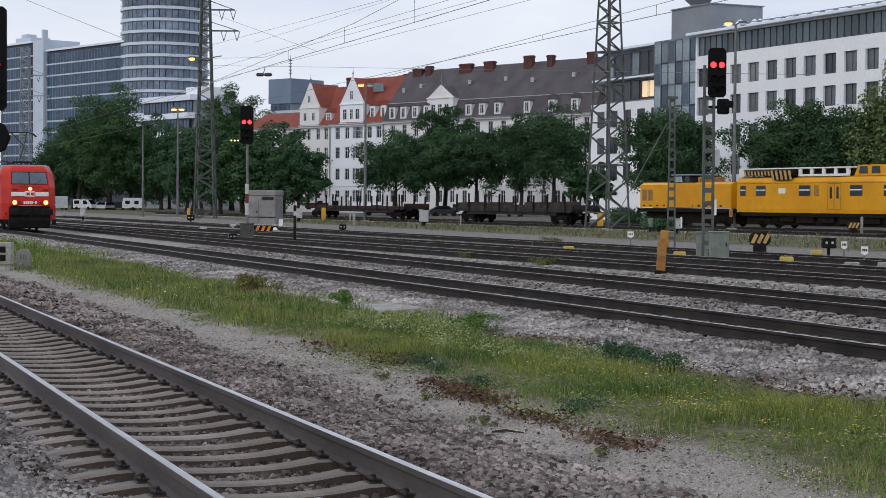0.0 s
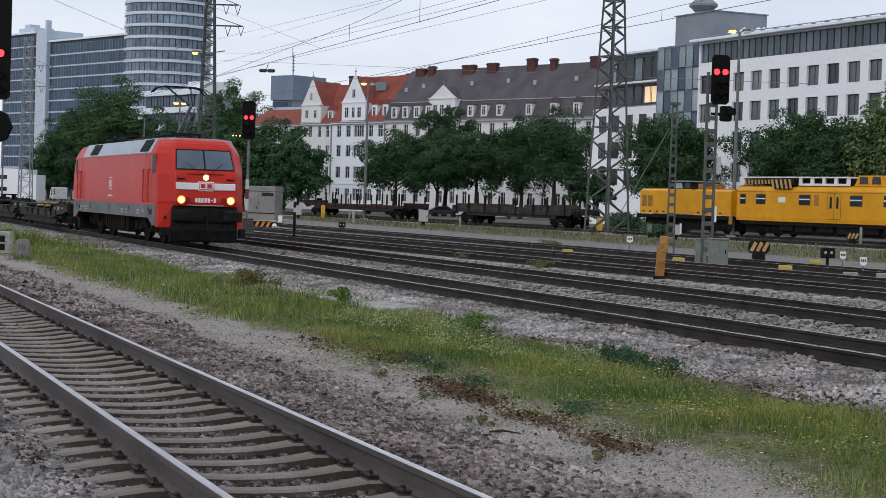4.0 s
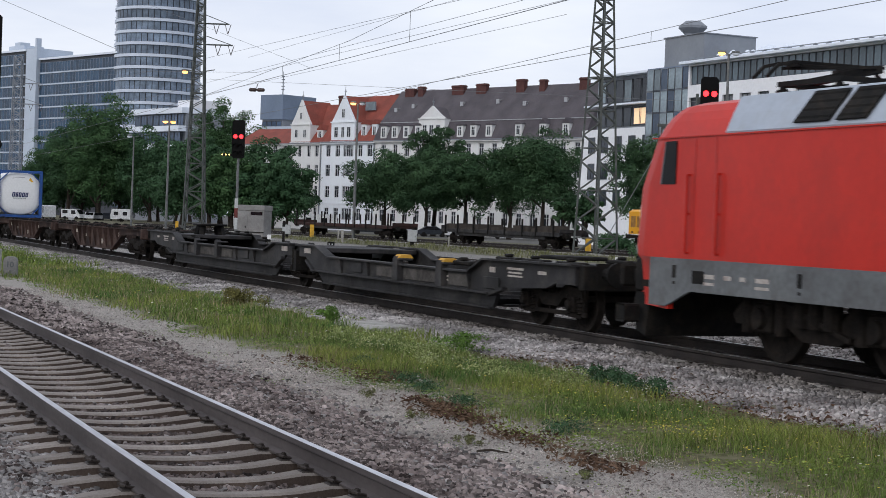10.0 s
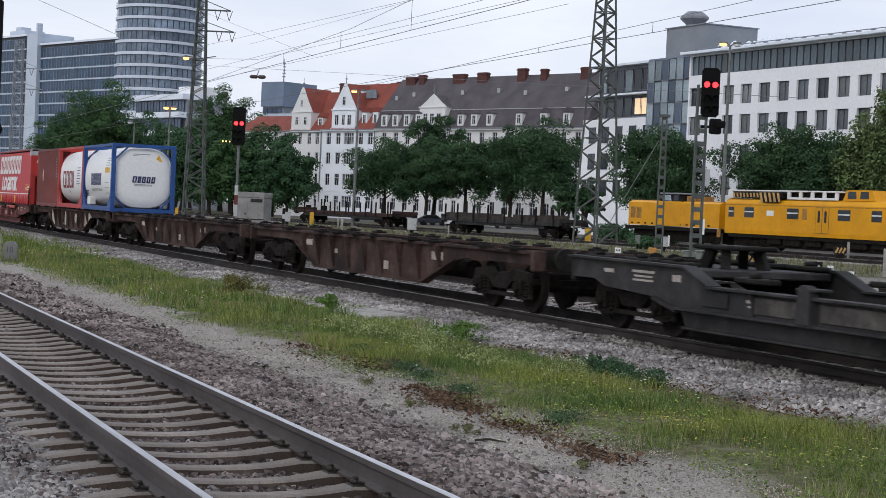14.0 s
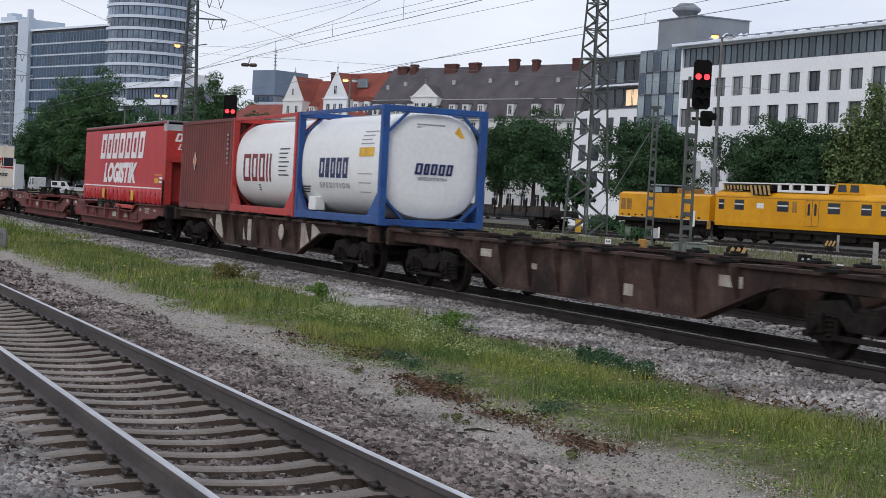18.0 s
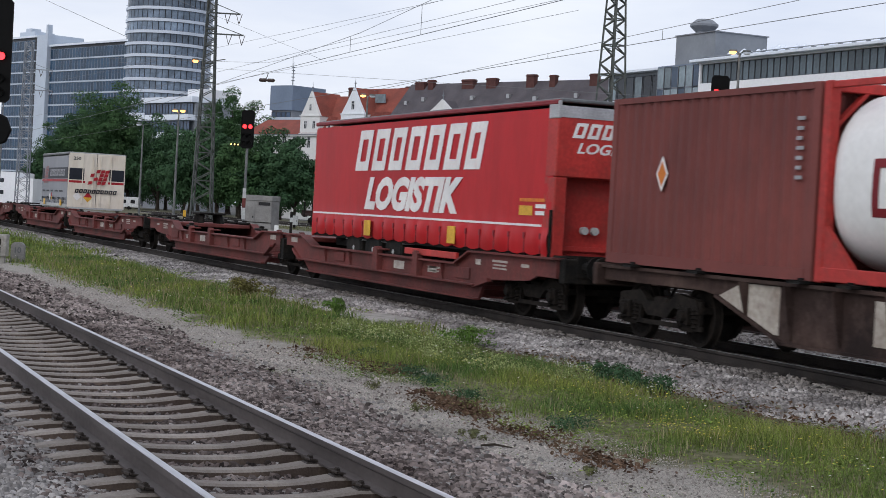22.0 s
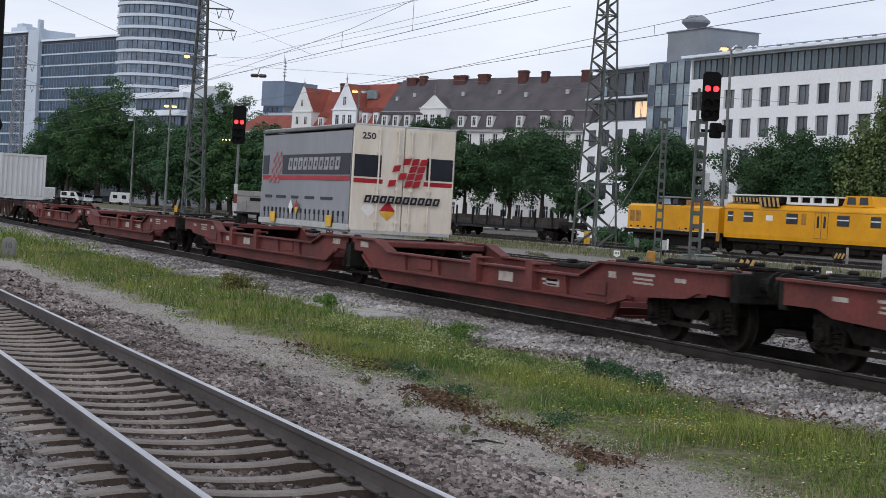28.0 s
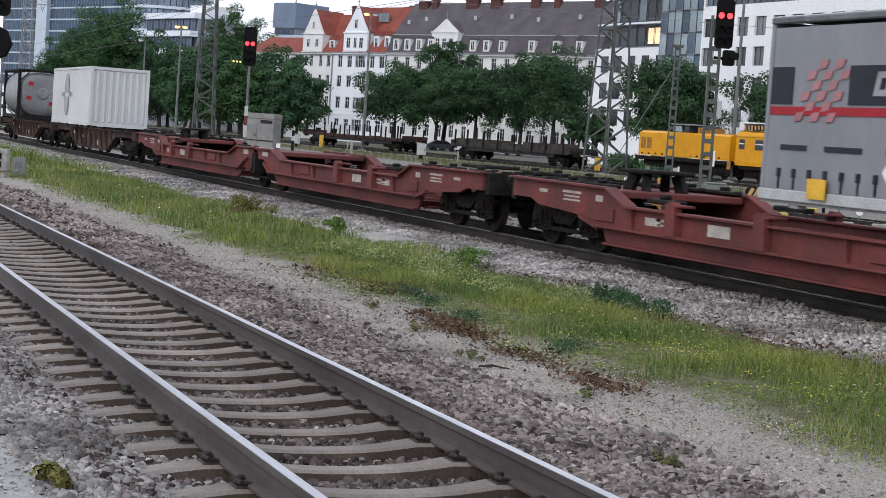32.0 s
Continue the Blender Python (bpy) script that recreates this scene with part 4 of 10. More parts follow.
            rings = [[(8.10, s * 1.498, z), (8.28, s * 1.462, z), (9.28 - 0.25 * (1.38 - z), s * 1.08, z), (9.10 - 0.25 * (1.38 - z), s * 0.98, z), (8.10, s * 1.40, z)] for z in (1.38, 0.62)]
            g.loft([q[::-1] if s < 0 else q for q in rings])
            part("nose_corner", f(g), m_loco_red, t)
            g = Geo()
            g.box(8.95, 9.24, s * 1.24, s * 1.44, 0.34, 0.62, 0.03)
            part("step", f(g), m_black, t)
            g = Geo()
            g.box(9.26, 9.36, s * 0.84 - 0.13, s * 0.84 + 0.13, 2.235, 2.285, 0.01)
            part("front_grip", f(g), m_black, t)
            g = Geo()
            g.box(9.24, 9.33, s * 0.62, s * 0.02, 2.435, 2.475)
            part("front_grip", f(g), m_frame_red, t)
        g = Geo()
        g.box(9.25, 9.41, -0.27, 0.27, 1.86, 2.18, 0.03)
        part("front_sign_plate", f(g), m_white, t, "white front company plate")
        g = Geo()
        for s in (-1, 1):
            x0 = s * 0.11
            for a, b, c2, d in ((-0.075, 0.075, -0.07, 0.07),):
                g.box(9.405, 9.416, x0 + a, x0 + b, 2.03 + c2, 2.03 + d)
        for a, b, c2, d in ((-0.235, 0.235, 0.10, 0.12), (-0.235, 0.235, -0.12, -0.10), (-0.235, -0.215, -0.1, 0.1), (0.215, 0.235, -0.1, 0.1)):
            g.box(9.405, 9.416, a, b, 2.03 + c2, 2.03 + d)
        part("front_sign_marking", f(g), m_loco_red, t)
        g = Geo()
        for k in range(7):
            g.box(9.38, 9.405, -0.36 + k * 0.105, -0.285 + k * 0.105, 1.48 if k != 5 else 1.54, 1.63 if k != 5 else 1.57)
        parts("front_number_marking", f(g), m_white, t)
        g = Geo()
        g.cyl((9.22, 0, 2.32), (9.345, 0, 2.32), 0.12, n=18)
        lamp = part("top_light_housing", f(g), m_black, t)
        g = Geo()
        g.cyl((9.347, 0, 2.32), (9.36, 0, 2.32), 0.10, n=18)
        part("top_light", f(g), g_head if e > 0 else m_glass_dark, lamp)
        g = Geo()
        g.box(8.95, 9.32, -1.12, 1.12, 0.80, 1.34, 0.04)
        part("buffer_beam", f(g), m_black, t, "black buffer beam")
        g = Geo()
        g.prism([(9.25, 0.80), (9.34, 0.55), (9.20, 0.20), (8.9, 0.14), (8.8, 0.8)], -1.12, 1.12, "y")
        part("track_clearer", f(g), m_black, t, "black plough under the buffer beam")
        g = Geo()
        g.bar((9.3, 0, 1.02), (9.62, 0, 0.98), 0.10, 0.14)
        g.bar((9.60, 0, 1.0), (9.62, 0, 0.62), 0.07, 0.10)
        part("coupling", f(g), m_black, t)
        g = Geo()
        g.box(9.30, 9.40, -0.62, 0.62, 1.375, 1.40)
        part("front_step", f(g), m_alu, t)
        # bogie
        for s in (-1, 1):
            g = Geo()
            c = 4.75
            g.prism([(c - 2.2, 0.62), (c - 1.9, 0.86), (c - 0.7, 0.86), (c - 0.45, 0.66), (c + 0.45, 0.66), (c + 0.7, 0.86), (c + 1.9, 0.86), (c + 2.2, 0.62), (c + 2.1, 0.5), (c + 0.9, 0.56), (c + 0.4, 0.36), (c - 0.4, 0.36), (c - 0.9, 0.56), (c - 2.1, 0.5)], s * 0.98 - 0.09, s * 0.98 + 0.09, "y")
            part("bogie_frame", f(g), m_bogie, t)
            for ax in (c - 1.35, c + 1.35):
                g = Geo()
                g.box(ax - 0.24, ax + 0.24, s * 1.05 - 0.1, s * 1.05 + 0.1, 0.42, 0.82, 0.03)
                g.cyl((ax, s * 1.05, 0.61), (ax, s * 1.22, 0.61), 0.17, 0.14, n=14)
                for d in (-0.42, 0.42):
                    g.cyl((ax + d, s * 1.05, 0.40), (ax + d, s * 1.05, 0.86), 0.11, n=10)
                part("axle_box", f(g), m_bogie, t)
            g = Geo()
            for d in (-0.35, 0.0, 0.35):
                g.cyl((c + d, s * 1.12, 0.55), (c + d, s * 1.12, 1.0), 0.13, n=10)
            g.bar((c - 0.8, s * 1.15, 0.45), (c + 0.8, s * 1.15, 0.85), 0.06)
            part("secondary_spring", f(g), m_bogie, t)
        for ax in (3.4, 6.1):
            part("wheelset", ME_WHEEL_BIG, None, t, at=pose(e * ax, 0, 0.61))
        # pantograph
        build_pantograph(t, e)
    g = Geo()
    g.box(-2.1, 2.1, -1.28, 1.28, 0.30, 0.95, 0.06)
    for s in (-1, 1):
        for k in range(9):
            g.box(-1.9 + k * 0.43, -1.62 + k * 0.43, s * 1.26, s * 1.34, 0.40, 0.90, 0.02)
    part("transformer_tank", g, m_bogie, t, "grimy transformer tank under the body")
    g = Geo()
    g.box(-9.3, 8.6, -1.3, 1.3, 0.9, 1.0)
    part("underframe", g, m_bogie, t)
    g = Geo()
    g.box(-2.6, 2.6, -0.45, 0.45, 3.63, 3.81, 0.04)
    for x in (-3.2, 3.2, -2.9, 2.9):
        g.cyl((x, 0.3, 3.63), (x, 0.3, 3.95), 0.06, 0.04, n=8)
    g.cyl((-4.2, 0.3, 3.95), (4.2, 0.3, 3.95), 0.02, n=6)
    part("roof_equipment", g, m_black, t)
    return t


def build_pantograph(t, e):
    """The one at the front stands raised, the one at the back lies folded."""
    g = Geo()
    c = e * 4.95 if e > 0 else -6.1
    for x in (-0.7, 0.7):
        for y in (-0.5, 0.5):
            g.cyl((c + x, y, 3.74), (c + x, y, 3.98), 0.07, 0.05, n=8)
            for k in range(3):
                g.cyl((c + x, y, 3.79 + k * 0.06), (c + x, y, 3.81 + k * 0.06), 0.10, n=8)
    for y in (-0.5, 0.5):
        g.bar((c - 0.8, y, 4.02), (c + 0.8, y, 4.02), 0.07)
    for x in (-0.75, 0.75):
        g.bar((c + x, -0.5, 4.02), (c + x, 0.5, 4.02), 0.07)
    base = part("pantograph_base", g, m_black, t)
    base.location.z = -0.17
    g = Geo()
    if e > 0:
        knee, head = (c + 1.45, 0, 4.98), (c - 0.55, 0, 5.70)
        g.bar((c - 0.55, 0, 4.06), knee, 0.085, 0.085)
        g.bar((c - 0.2, 0.12, 4.06), (knee[0] + 0.1, 0.12, knee[2] - 0.1), 0.035)
        part("lower_arm", g, m_loco_grey, base, "dark grey lower arm")
        g = Geo()
        for s in (-1, 1):
            g.bar((knee[0], s * 0.05, knee[2]), (head[0], s * 0.42, head[2]), 0.045)
        part("upper_arm", g, m_black, base)
        hz = head[2]
    else:
        g.bar((c - 0.8, 0, 4.08), (c + 0.9, 0, 4.16), 0.10)
        part("lower_arm", g, m_black, base)
        g = Geo()
        for s in (-1, 1):
            g.bar((c + 0.9, s * 0.05, 4.18), (c - 0.85, s * 0.42, 4.26), 0.045)
        part("upper_arm", g, m_black, base)
        head, hz = (c - 0.55, 0, 4.28), 4.28
    for d in (-0.18, 0.18):
        g = Geo()
        pts = [(-0.97, -0.20), (-0.80, -0.03), (-0.55, 0.03), (0.55, 0.03), (0.80, -0.03), (0.97, -0.20)]
        for (a, b), (a2, b2) in zip(pts, pts[1:]):
            g.bar((head[0] + d, a, hz + b), (head[0] + d, a2, hz + b2), 0.045)
        part("contact_strip", g, m_black, base)
    g = Geo()
    for y in (-0.42, 0.42):
        g.bar((head[0] - 0.18, y, hz), (head[0] + 0.18, y, hz), 0.04)
    parts("strip_link", g, m_black, base)


locomotive = build_loco()
done = set()
for o in locomotive.children_recursive:
    o.location.x *= 0.96
    if o.data.name not in done and not o.data.name.startswith("wheelset"):
        done.add(o.data.name)
        for v in o.data.vertices:
            v.co.x *= 0.96


# -- twin pocket wagon --
def pocket_half(t, d, colour, first, length=15.6, plates=True, loaded=False):
    """One half of a twin pocket wagon, from the joint at 0 to its outer end. d: +1 runs forward from the joint."""
    L = length
    up, out = L - 4.6, L - 3.9
    # upper web with a deck at both ends and a low middle, standing on a ledge; below it the skirt lies farther in
    side = [(0.30, 1.07), (1.75, 1.07), (2.60, 0.85), (up, 0.85), (out, 1.10), (L - 0.25, 1.12), (L - 0.25, 0.80), (L - 1.0, 0.80), (L - 1.35, 0.70),
            (L - 3.1, 0.62), (L - 3.7, 0.50), (1.55, 0.50), (1.0, 0.70), (0.85, 0.80), (0.30, 0.80)]
    skirt = [(1.45, 0.50), (L - 3.55, 0.50), (L - 3.75, 0.24), (2.0, 0.22)]
    for s in (-1, 1):
        g = Geo()
        g.prism([(d * x, z) for x, z in side], s * 1.30 - 0.03, s * 1.30 + 0.03, "y")
        web = part("side_girder", g, colour, t)
        g = Geo()
        g.prism([(d * x, z) for x, z in skirt], s * 1.20 - 0.03, s * 1.20 + 0.03, "y")
        part("lower_skirt", g, colour, web)
        g = Geo()
        for x0, x1, z in ((2.55, up + 0.05, 0.85), (1.5, L - 3.6, 0.50), (2.0, L - 3.75, 0.23)):
            a, b = sorted((d * x0, d * x1))
            wide = 0.13 if z > 0.3 else 0.02
            g.box(a, b, s * 1.30 - 0.12, s * 1.30 + wide, z - 0.018, z + 0.02, 0.006) if s > 0 else g.box(a, b, s * 1.30 - wide, s * 1.30 + 0.12, z - 0.018, z + 0.02, 0.006)
        for (xa, za), (xb, zb) in (((0.25, 1.08), (1.75, 1.08)), ((1.75, 1.08), (2.6, 0.86)), ((up, 0.86), (out, 1.11)), ((out, 1.11), (L - 0.2, 1.13))):
            g.bar((d * xa, s * 1.31, za), (d * xb, s * 1.31, zb), 0.24, 0.035)
        part("flange", g, colour, web)
        g = Geo()
        g.bar((d * 1.0, s * 1.35, 0.72), (d * 1.6, s * 1.35, 0.47), 0.10, 0.06)
        g.bar((d * (L - 3.0), s * 1.35, 0.62), (d * (L - 3.7), s * 1.35, 0.47), 0.10, 0.06)
        parts("end_brace", g, colour, web)
        # stiffeners under the low flange, guide posts and plates between them
        g = Geo()
        for x in (3.6, 5.4) + tuple(11.0 + 1.1 * k for k in range(int((up - 11.0) / 1.1) + 1)):
            g.prism([(s * 1.33, 0.83), (s * 1.42, 0.83), (s * 1.36, 0.52), (s * 1.33, 0.52)], d * x - 0.015, d * x + 0.015, "x")
        parts("stiffener", g, colour, web)
        for x in (7.3, 9.7):
            g = Geo()
            g.prism([(d * x - 0.16, 0.52), (d * x + 0.16, 0.52), (d * x + 0.13, 0.96), (d * x + 0.05, 1.02), (d * x - 0.05, 1.02), (d * x - 0.13, 0.96)], s * 1.33, s * 1.46, "y")
            g.box(d * x - 0.20, d * x + 0.20, s * 1.14, s * 1.44, 0.94, 0.98, 0.01) if s > 0 else g.box(d * x - 0.20, d * x + 0.20, s * 1.44, s * 1.14, 0.94, 0.98, 0.01)
            post = part("guide_post", g, colour, web)
            if colour is m_wagon_grey and d > 0:
                g = Geo()
                g.prism([(s * 1.10, 0.985), (s * 1.44, 0.985), (s * 1.36, 1.06), (s * 1.16, 1.06)], d * x - 0.14, d * x + 0.14, "x")
                part("amber_tip", g, m_yellowtip, post, "amber painted tip")
        if plates:
            g = Geo()
            for x, w, z, h in ((0.95, 0.25, 0.95, 0.12), (8.5, 0.30, 0.68, 0.17), (10.4, 0.24, 0.68, 0.12), (up - 1.2, 0.30, 0.72, 0.04), (up - 1.2, 0.26, 0.65, 0.03), (L - 2.6, 0.34, 0.98, 0.04),
                               (L - 2.6, 0.28, 0.91, 0.03), (L - 2.6, 0.31, 0.85, 0.03), (L - 1.5, 0.16, 0.95, 0.06), (L - 3.6, 0.12, 0.93, 0.10)):
                g.box(d * x - w, d * x + w, s * 1.331, s * 1.337, z - h / 2, z + h / 2)
            parts("inscription", g, m_plate, web)
            g = Geo()
            for x in (4.6, 12.0):
                g.box(d * x - 0.35, d * x + 0.35, s * 1.331, s * 1.36, 0.58, 0.80, 0.01) if s > 0 else g.box(d * x - 0.35, d * x + 0.35, s * 1.36, s * 1.331, 0.58, 0.80, 0.01)
            parts("cover_plate", g, colour, web)
        if colour is m_wagon_grey:
            for xa, xb in ((7.55, 9.45), (9.95, 11.0), (5.9, 7.0)):
                g = Geo()
                a, b = sorted((d * xa, d * xb))
                c2, e = sorted((s * 1.331, s * 1.350))
                g.box(a, b, c2, e, 0.56, 0.79, 0.01)
                part("dusty_panel", g, m_dusty, web, "dusty pale grey panel")
    # decks, cross members, pocket floor
    g = Geo()
    a, b = sorted((d * (L - 3.8), d * (L - 0.15)))
    g.box(a, b, -1.20, 1.20, 0.96, 1.08, 0.02)
    a, b = sorted((d * 0.10, d * 1.70))
    g.box(a, b, -1.20, 1.20, 0.93, 1.05, 0.02)
    parts("end_deck", g, colour, t)
    g = Geo()
    for x in (1.9, 3.4, 5.1, 6.9, 8.6, 10.3, L - 4.0):
        g.box(d * x - 0.07, d * x + 0.07, -1.16, 1.16, 0.26, 0.40)
    a, b = sorted((d * 1.8, d * (L - 3.7)))
    for y in (-0.75, 0.75):
        g.box(a, b, y - 0.25, y + 0.25, 0.25, 0.29)
    part("pocket_floor", g, colour, t)
    # folding container spigots and walkways on top
    for x in (L - 2.2, L - 0.8) if loaded else (L - 5.4, L - 3.3, L - 2.2, L - 0.8):
        for s in (-1, 1):
            g = Geo()
            low = x < L - 4.5
            a, b = sorted((d * (x - 0.45), d * (x + 0.45)))
            g.box(a, b, s * 1.12 - 0.10, s * 1.12 + 0.10, 0.95 if low else 1.10, 1.03 if low else 1.17, 0.02)
            g.box(d * x - 0.08, d * x + 0.08, s * 1.14 - 0.07, s * 1.14 + 0.07, 1.03 if low else 1.17, 1.10 if low else 1.23, 0.02)
            part("container_support", g, m_black, t)
    # king-pin trestle over the outer end, folded flat on the front half
    g = Geo()
    x = d * (L - 3.0)
    tall = 1.36 if d < 0 or loaded else 1.16
    if tall > 1.3:
        for s in (-1, 1):
            g.bar((x - 0.30, s * 0.34, 1.06), (x - 0.20, s * 0.28, tall), 0.16)
            g.bar((x + 0.30, s * 0.34, 1.06), (x + 0.20, s * 0.28, tall), 0.16)
    g.box(x - 0.52, x + 0.52, -0.44, 0.44, tall, tall + 0.07, 0.02)
    part("trailer_trestle", g, m_black, t, "black folding trailer hitch")
    bogie(t, d * (L - 1.75))
    g = Geo()
    a, b = sorted((d * (L - 0.25), d * (L - 0.05)))
    g.box(a, b, -1.28, 1.28, 0.72, 1.14, 0.02)
    part("headstock", g, m_black, t)
    buffers(t, d * (L - 0.06), d, 1.0)


def twin_wagon(label, joint, colour, group, loaded=False, front=15.6, rear=15.2):
    t = thing("pocket_wagon", label, "freight wagon", group=group)
    on_train(t, joint)
    pocket_half(t, 1, colour, True, length=front, loaded=loaded)
    pocket_half(t, -1, colour, False, length=rear)
    bogie(t, 0)
    for s in (-1, 1):
        g = Geo()
        g.box(-0.16, 0.16, s * 1.1, s * 1.34, 0.42, 0.95, 0.03)
        g.bar((-0.4, s * 1.2, 0.95), (0.4, s * 1.2, 0.95), 0.05)
        part("joint_bracket", g, m_black, t)
    g = Geo()
    g.box(-0.5, 0.5, -0.5, 0.5, 0.72, 1.0, 0.04)
    part("articulated_joint", g, m_black, t, "black articulated joint")
    return t


twin_wagon("empty dark grey articulated twin pocket wagon", -59.75, m_wagon_grey, "wagons of the freight train", front=15.6, rear=16.7)
for label, joint, loaded, front, rear in (("oxide-red twin pocket wagon carrying a red curtain trailer", -150.75, True, 16.3, 16.2),
                                          ("oxide-red twin pocket wagon carrying a swap body", -183.95, False, 16.1, 15.8),
                                          ("empty oxide-red articulated twin pocket wagon", -216.56, False, 15.9, 15.6)):
    twin_wagon(label, joint, m_wagon_red, "wagons of the freight train", loaded=loaded, front=front, rear=rear)


# -- flat container wagon --
def container_wagon(label, u, colour, pale=False, half=8.85):
    t = thing("container_wagon", label, "freight wagon", group="wagons of the freight train")
    on_train(t, u)
    prof = [(-half, 1.10), (half, 1.10), (half, 0.88), (5.6, 0.88), (5.15, 0.82), (3.45, 0.30), (-3.45, 0.30), (-5.15, 0.82), (-5.6, 0.88), (-half, 0.88)]
    for s in (-1, 1):
        g = Geo()
        g.prism(prof, s * 1.10 - 0.03, s * 1.10 + 0.03, "y")
        web = part("sole_bar", g, colour, t)
        g = Geo()
        g.box(-half, half, s * 1.10 - 0.10, s * 1.10 + 0.12, 1.07, 1.12)
        g.box(-3.5, 3.5, s * 1.10 - 0.10, s * 1.10 + 0.10, 0.28, 0.32)
        for e in (-1, 1):
            g.bar((e * 3.45, s * 1.10, 0.30), (e * 5.2, s * 1.10, 0.835), 0.2, 0.04)
        part("flange", g, colour, web)
        for k in range(9):
            x = -4.4 + k * 1.1
            if abs(x) < 4.5:
                g = Geo()
                zz = 0.36 if abs(x) < 3.7 else 0.55
                g.prism([(s * 1.12, 1.07), (s * 1.30, 1.07), (s * 1.16, zz), (s * 1.12, zz)], x - 0.02, x + 0.02, "x")
                part("rib", g, colour, web)
        for x in (-7.6, -5.6, -3.0, -1.9, -0.6, 0.6, 2.9, 4.1, 6.6, 8.0):
            g = Geo()
            g.box(x - 0.16, x + 0.16, s * 1.05, s * 1.34, 1.12, 1.17, 0.01)
            g.box(x - 0.06, x + 0.06, s * 1.10, s * 1.24, 1.165, 1.20, 0.01)
            part("container_spigot", g, m_black, t)
        if pale:
            g = Geo()
            for a, b in ((-1, 1), (1, 1)):
                g.prism([(a * 3.72, 0.40), (a * 5.15, 0.84), (a * 4.55, 1.05), (a * 3.60, 1.05), (a * 3.60, 0.40)], s * 1.132, s * 1.14, "y")
            g.box(-1.5, -0.75, s * 1.132, s * 1.142, 0.44, 1.0)
            parts("pale_panel", g, m_wagon_pale, web, "pale repainted side panel")
            g = Geo()
            g.lathe([(0, 0.17), (s * 0.02, 0.2), (s * 0.04, 0.17)], (2.5, s * 1.28, 0.78), "y", 18)
            for q in range(3):
                an = q * math.pi / 3
                g.bar((2.5 - 0.18 * math.cos(an), s * 1.30, 0.78 - 0.18 * math.sin(an)), (2.5 + 0.18 * math.cos(an), s * 1.30, 0.78 + 0.18 * math.sin(an)), 0.03)
            part("brake_wheel", g, m_wagon_pale, t, "pale hand-brake wheel")
        else:
            g = Geo()
            for x, w, z, h in ((4.2, 0.30, 0.86, 0.16), (-4.2, 0.30, 0.86, 0.14), (1.3, 0.14, 0.55, 0.18), (-2.2, 0.22, 0.72, 0.10)):
                g.box(x - w, x + w, s * 1.132, s * 1.138, z - h / 2, z + h / 2)
            parts("inscription", g, m_wagon_pale, web)
    g = Geo()
    for x in (-8.6, -7.1, -5.2, -2.6, 0, 2.6, 5.2, 7.1, 8.6):
        g.box(x - 0.10, x + 0.10, -1.1, 1.1, 0.86, 1.06)
    for y in (-0.25, 0.25):
        g.box(-half, half, y - 0.06, y + 0.06, 0.80, 1.05)
    g.bar((-8, -0.9, 0.92), (8, 0.9, 0.92), 0.06)
    part("underframe", g, colour, t)
    g = Geo()
    g.cyl((0.8, 0.45, 0.55), (2.4, 0.45, 0.55), 0.2, n=12)
    g.box(-2.8, -1.9, -0.4, 0.4, 0.45, 0.75, 0.03)
    parts("brake_gear", g, m_bogie, t)
    for e in (-1, 1):
        bogie(t, e * 7.1)
        g = Geo()
        a, b = sorted((e * half, e * (half - 0.14)))
        g.box(a, b, -1.28, 1.28, 0.78, 1.14, 0.02)
        part("headstock", g, colour, t)
        buffers(t, e * half, e, 1.0)
    return t


container_wagon("empty rust-brown flat container wagon", -86.85, m_wagon_brown, half=9.0)
container_wagon("empty rust-brown flat container wagon with worn deck", -105.75, m_wagon_brown, half=9.0)
container_wagon("rust-brown container wagon with pale panels carrying two tanks and a box", -124.6, m_wagon_brown, pale=True)
container_wagon("rust-brown container wagon carrying a white box container", -242.0, m_wagon_brown)
container_wagon("rust-brown container wagon carrying a grey tank", -260.8, m_wagon_brown)


# -- loads --
def shell_ring(x, r, cz, n=44, power=2.7):
    """A rounded-square ring round the tank's middle."""
    ring = []
    for i in range(n):
        c2, s2 = math.cos(2 * math.pi * i / n), math.sin(2 * math.pi * i / n)
        ring.append((x, r * math.copysign(abs(c2) ** (2 / power), c2), cz + r * math.copysign(abs(s2) ** (2 / power), s2)))
    return ring


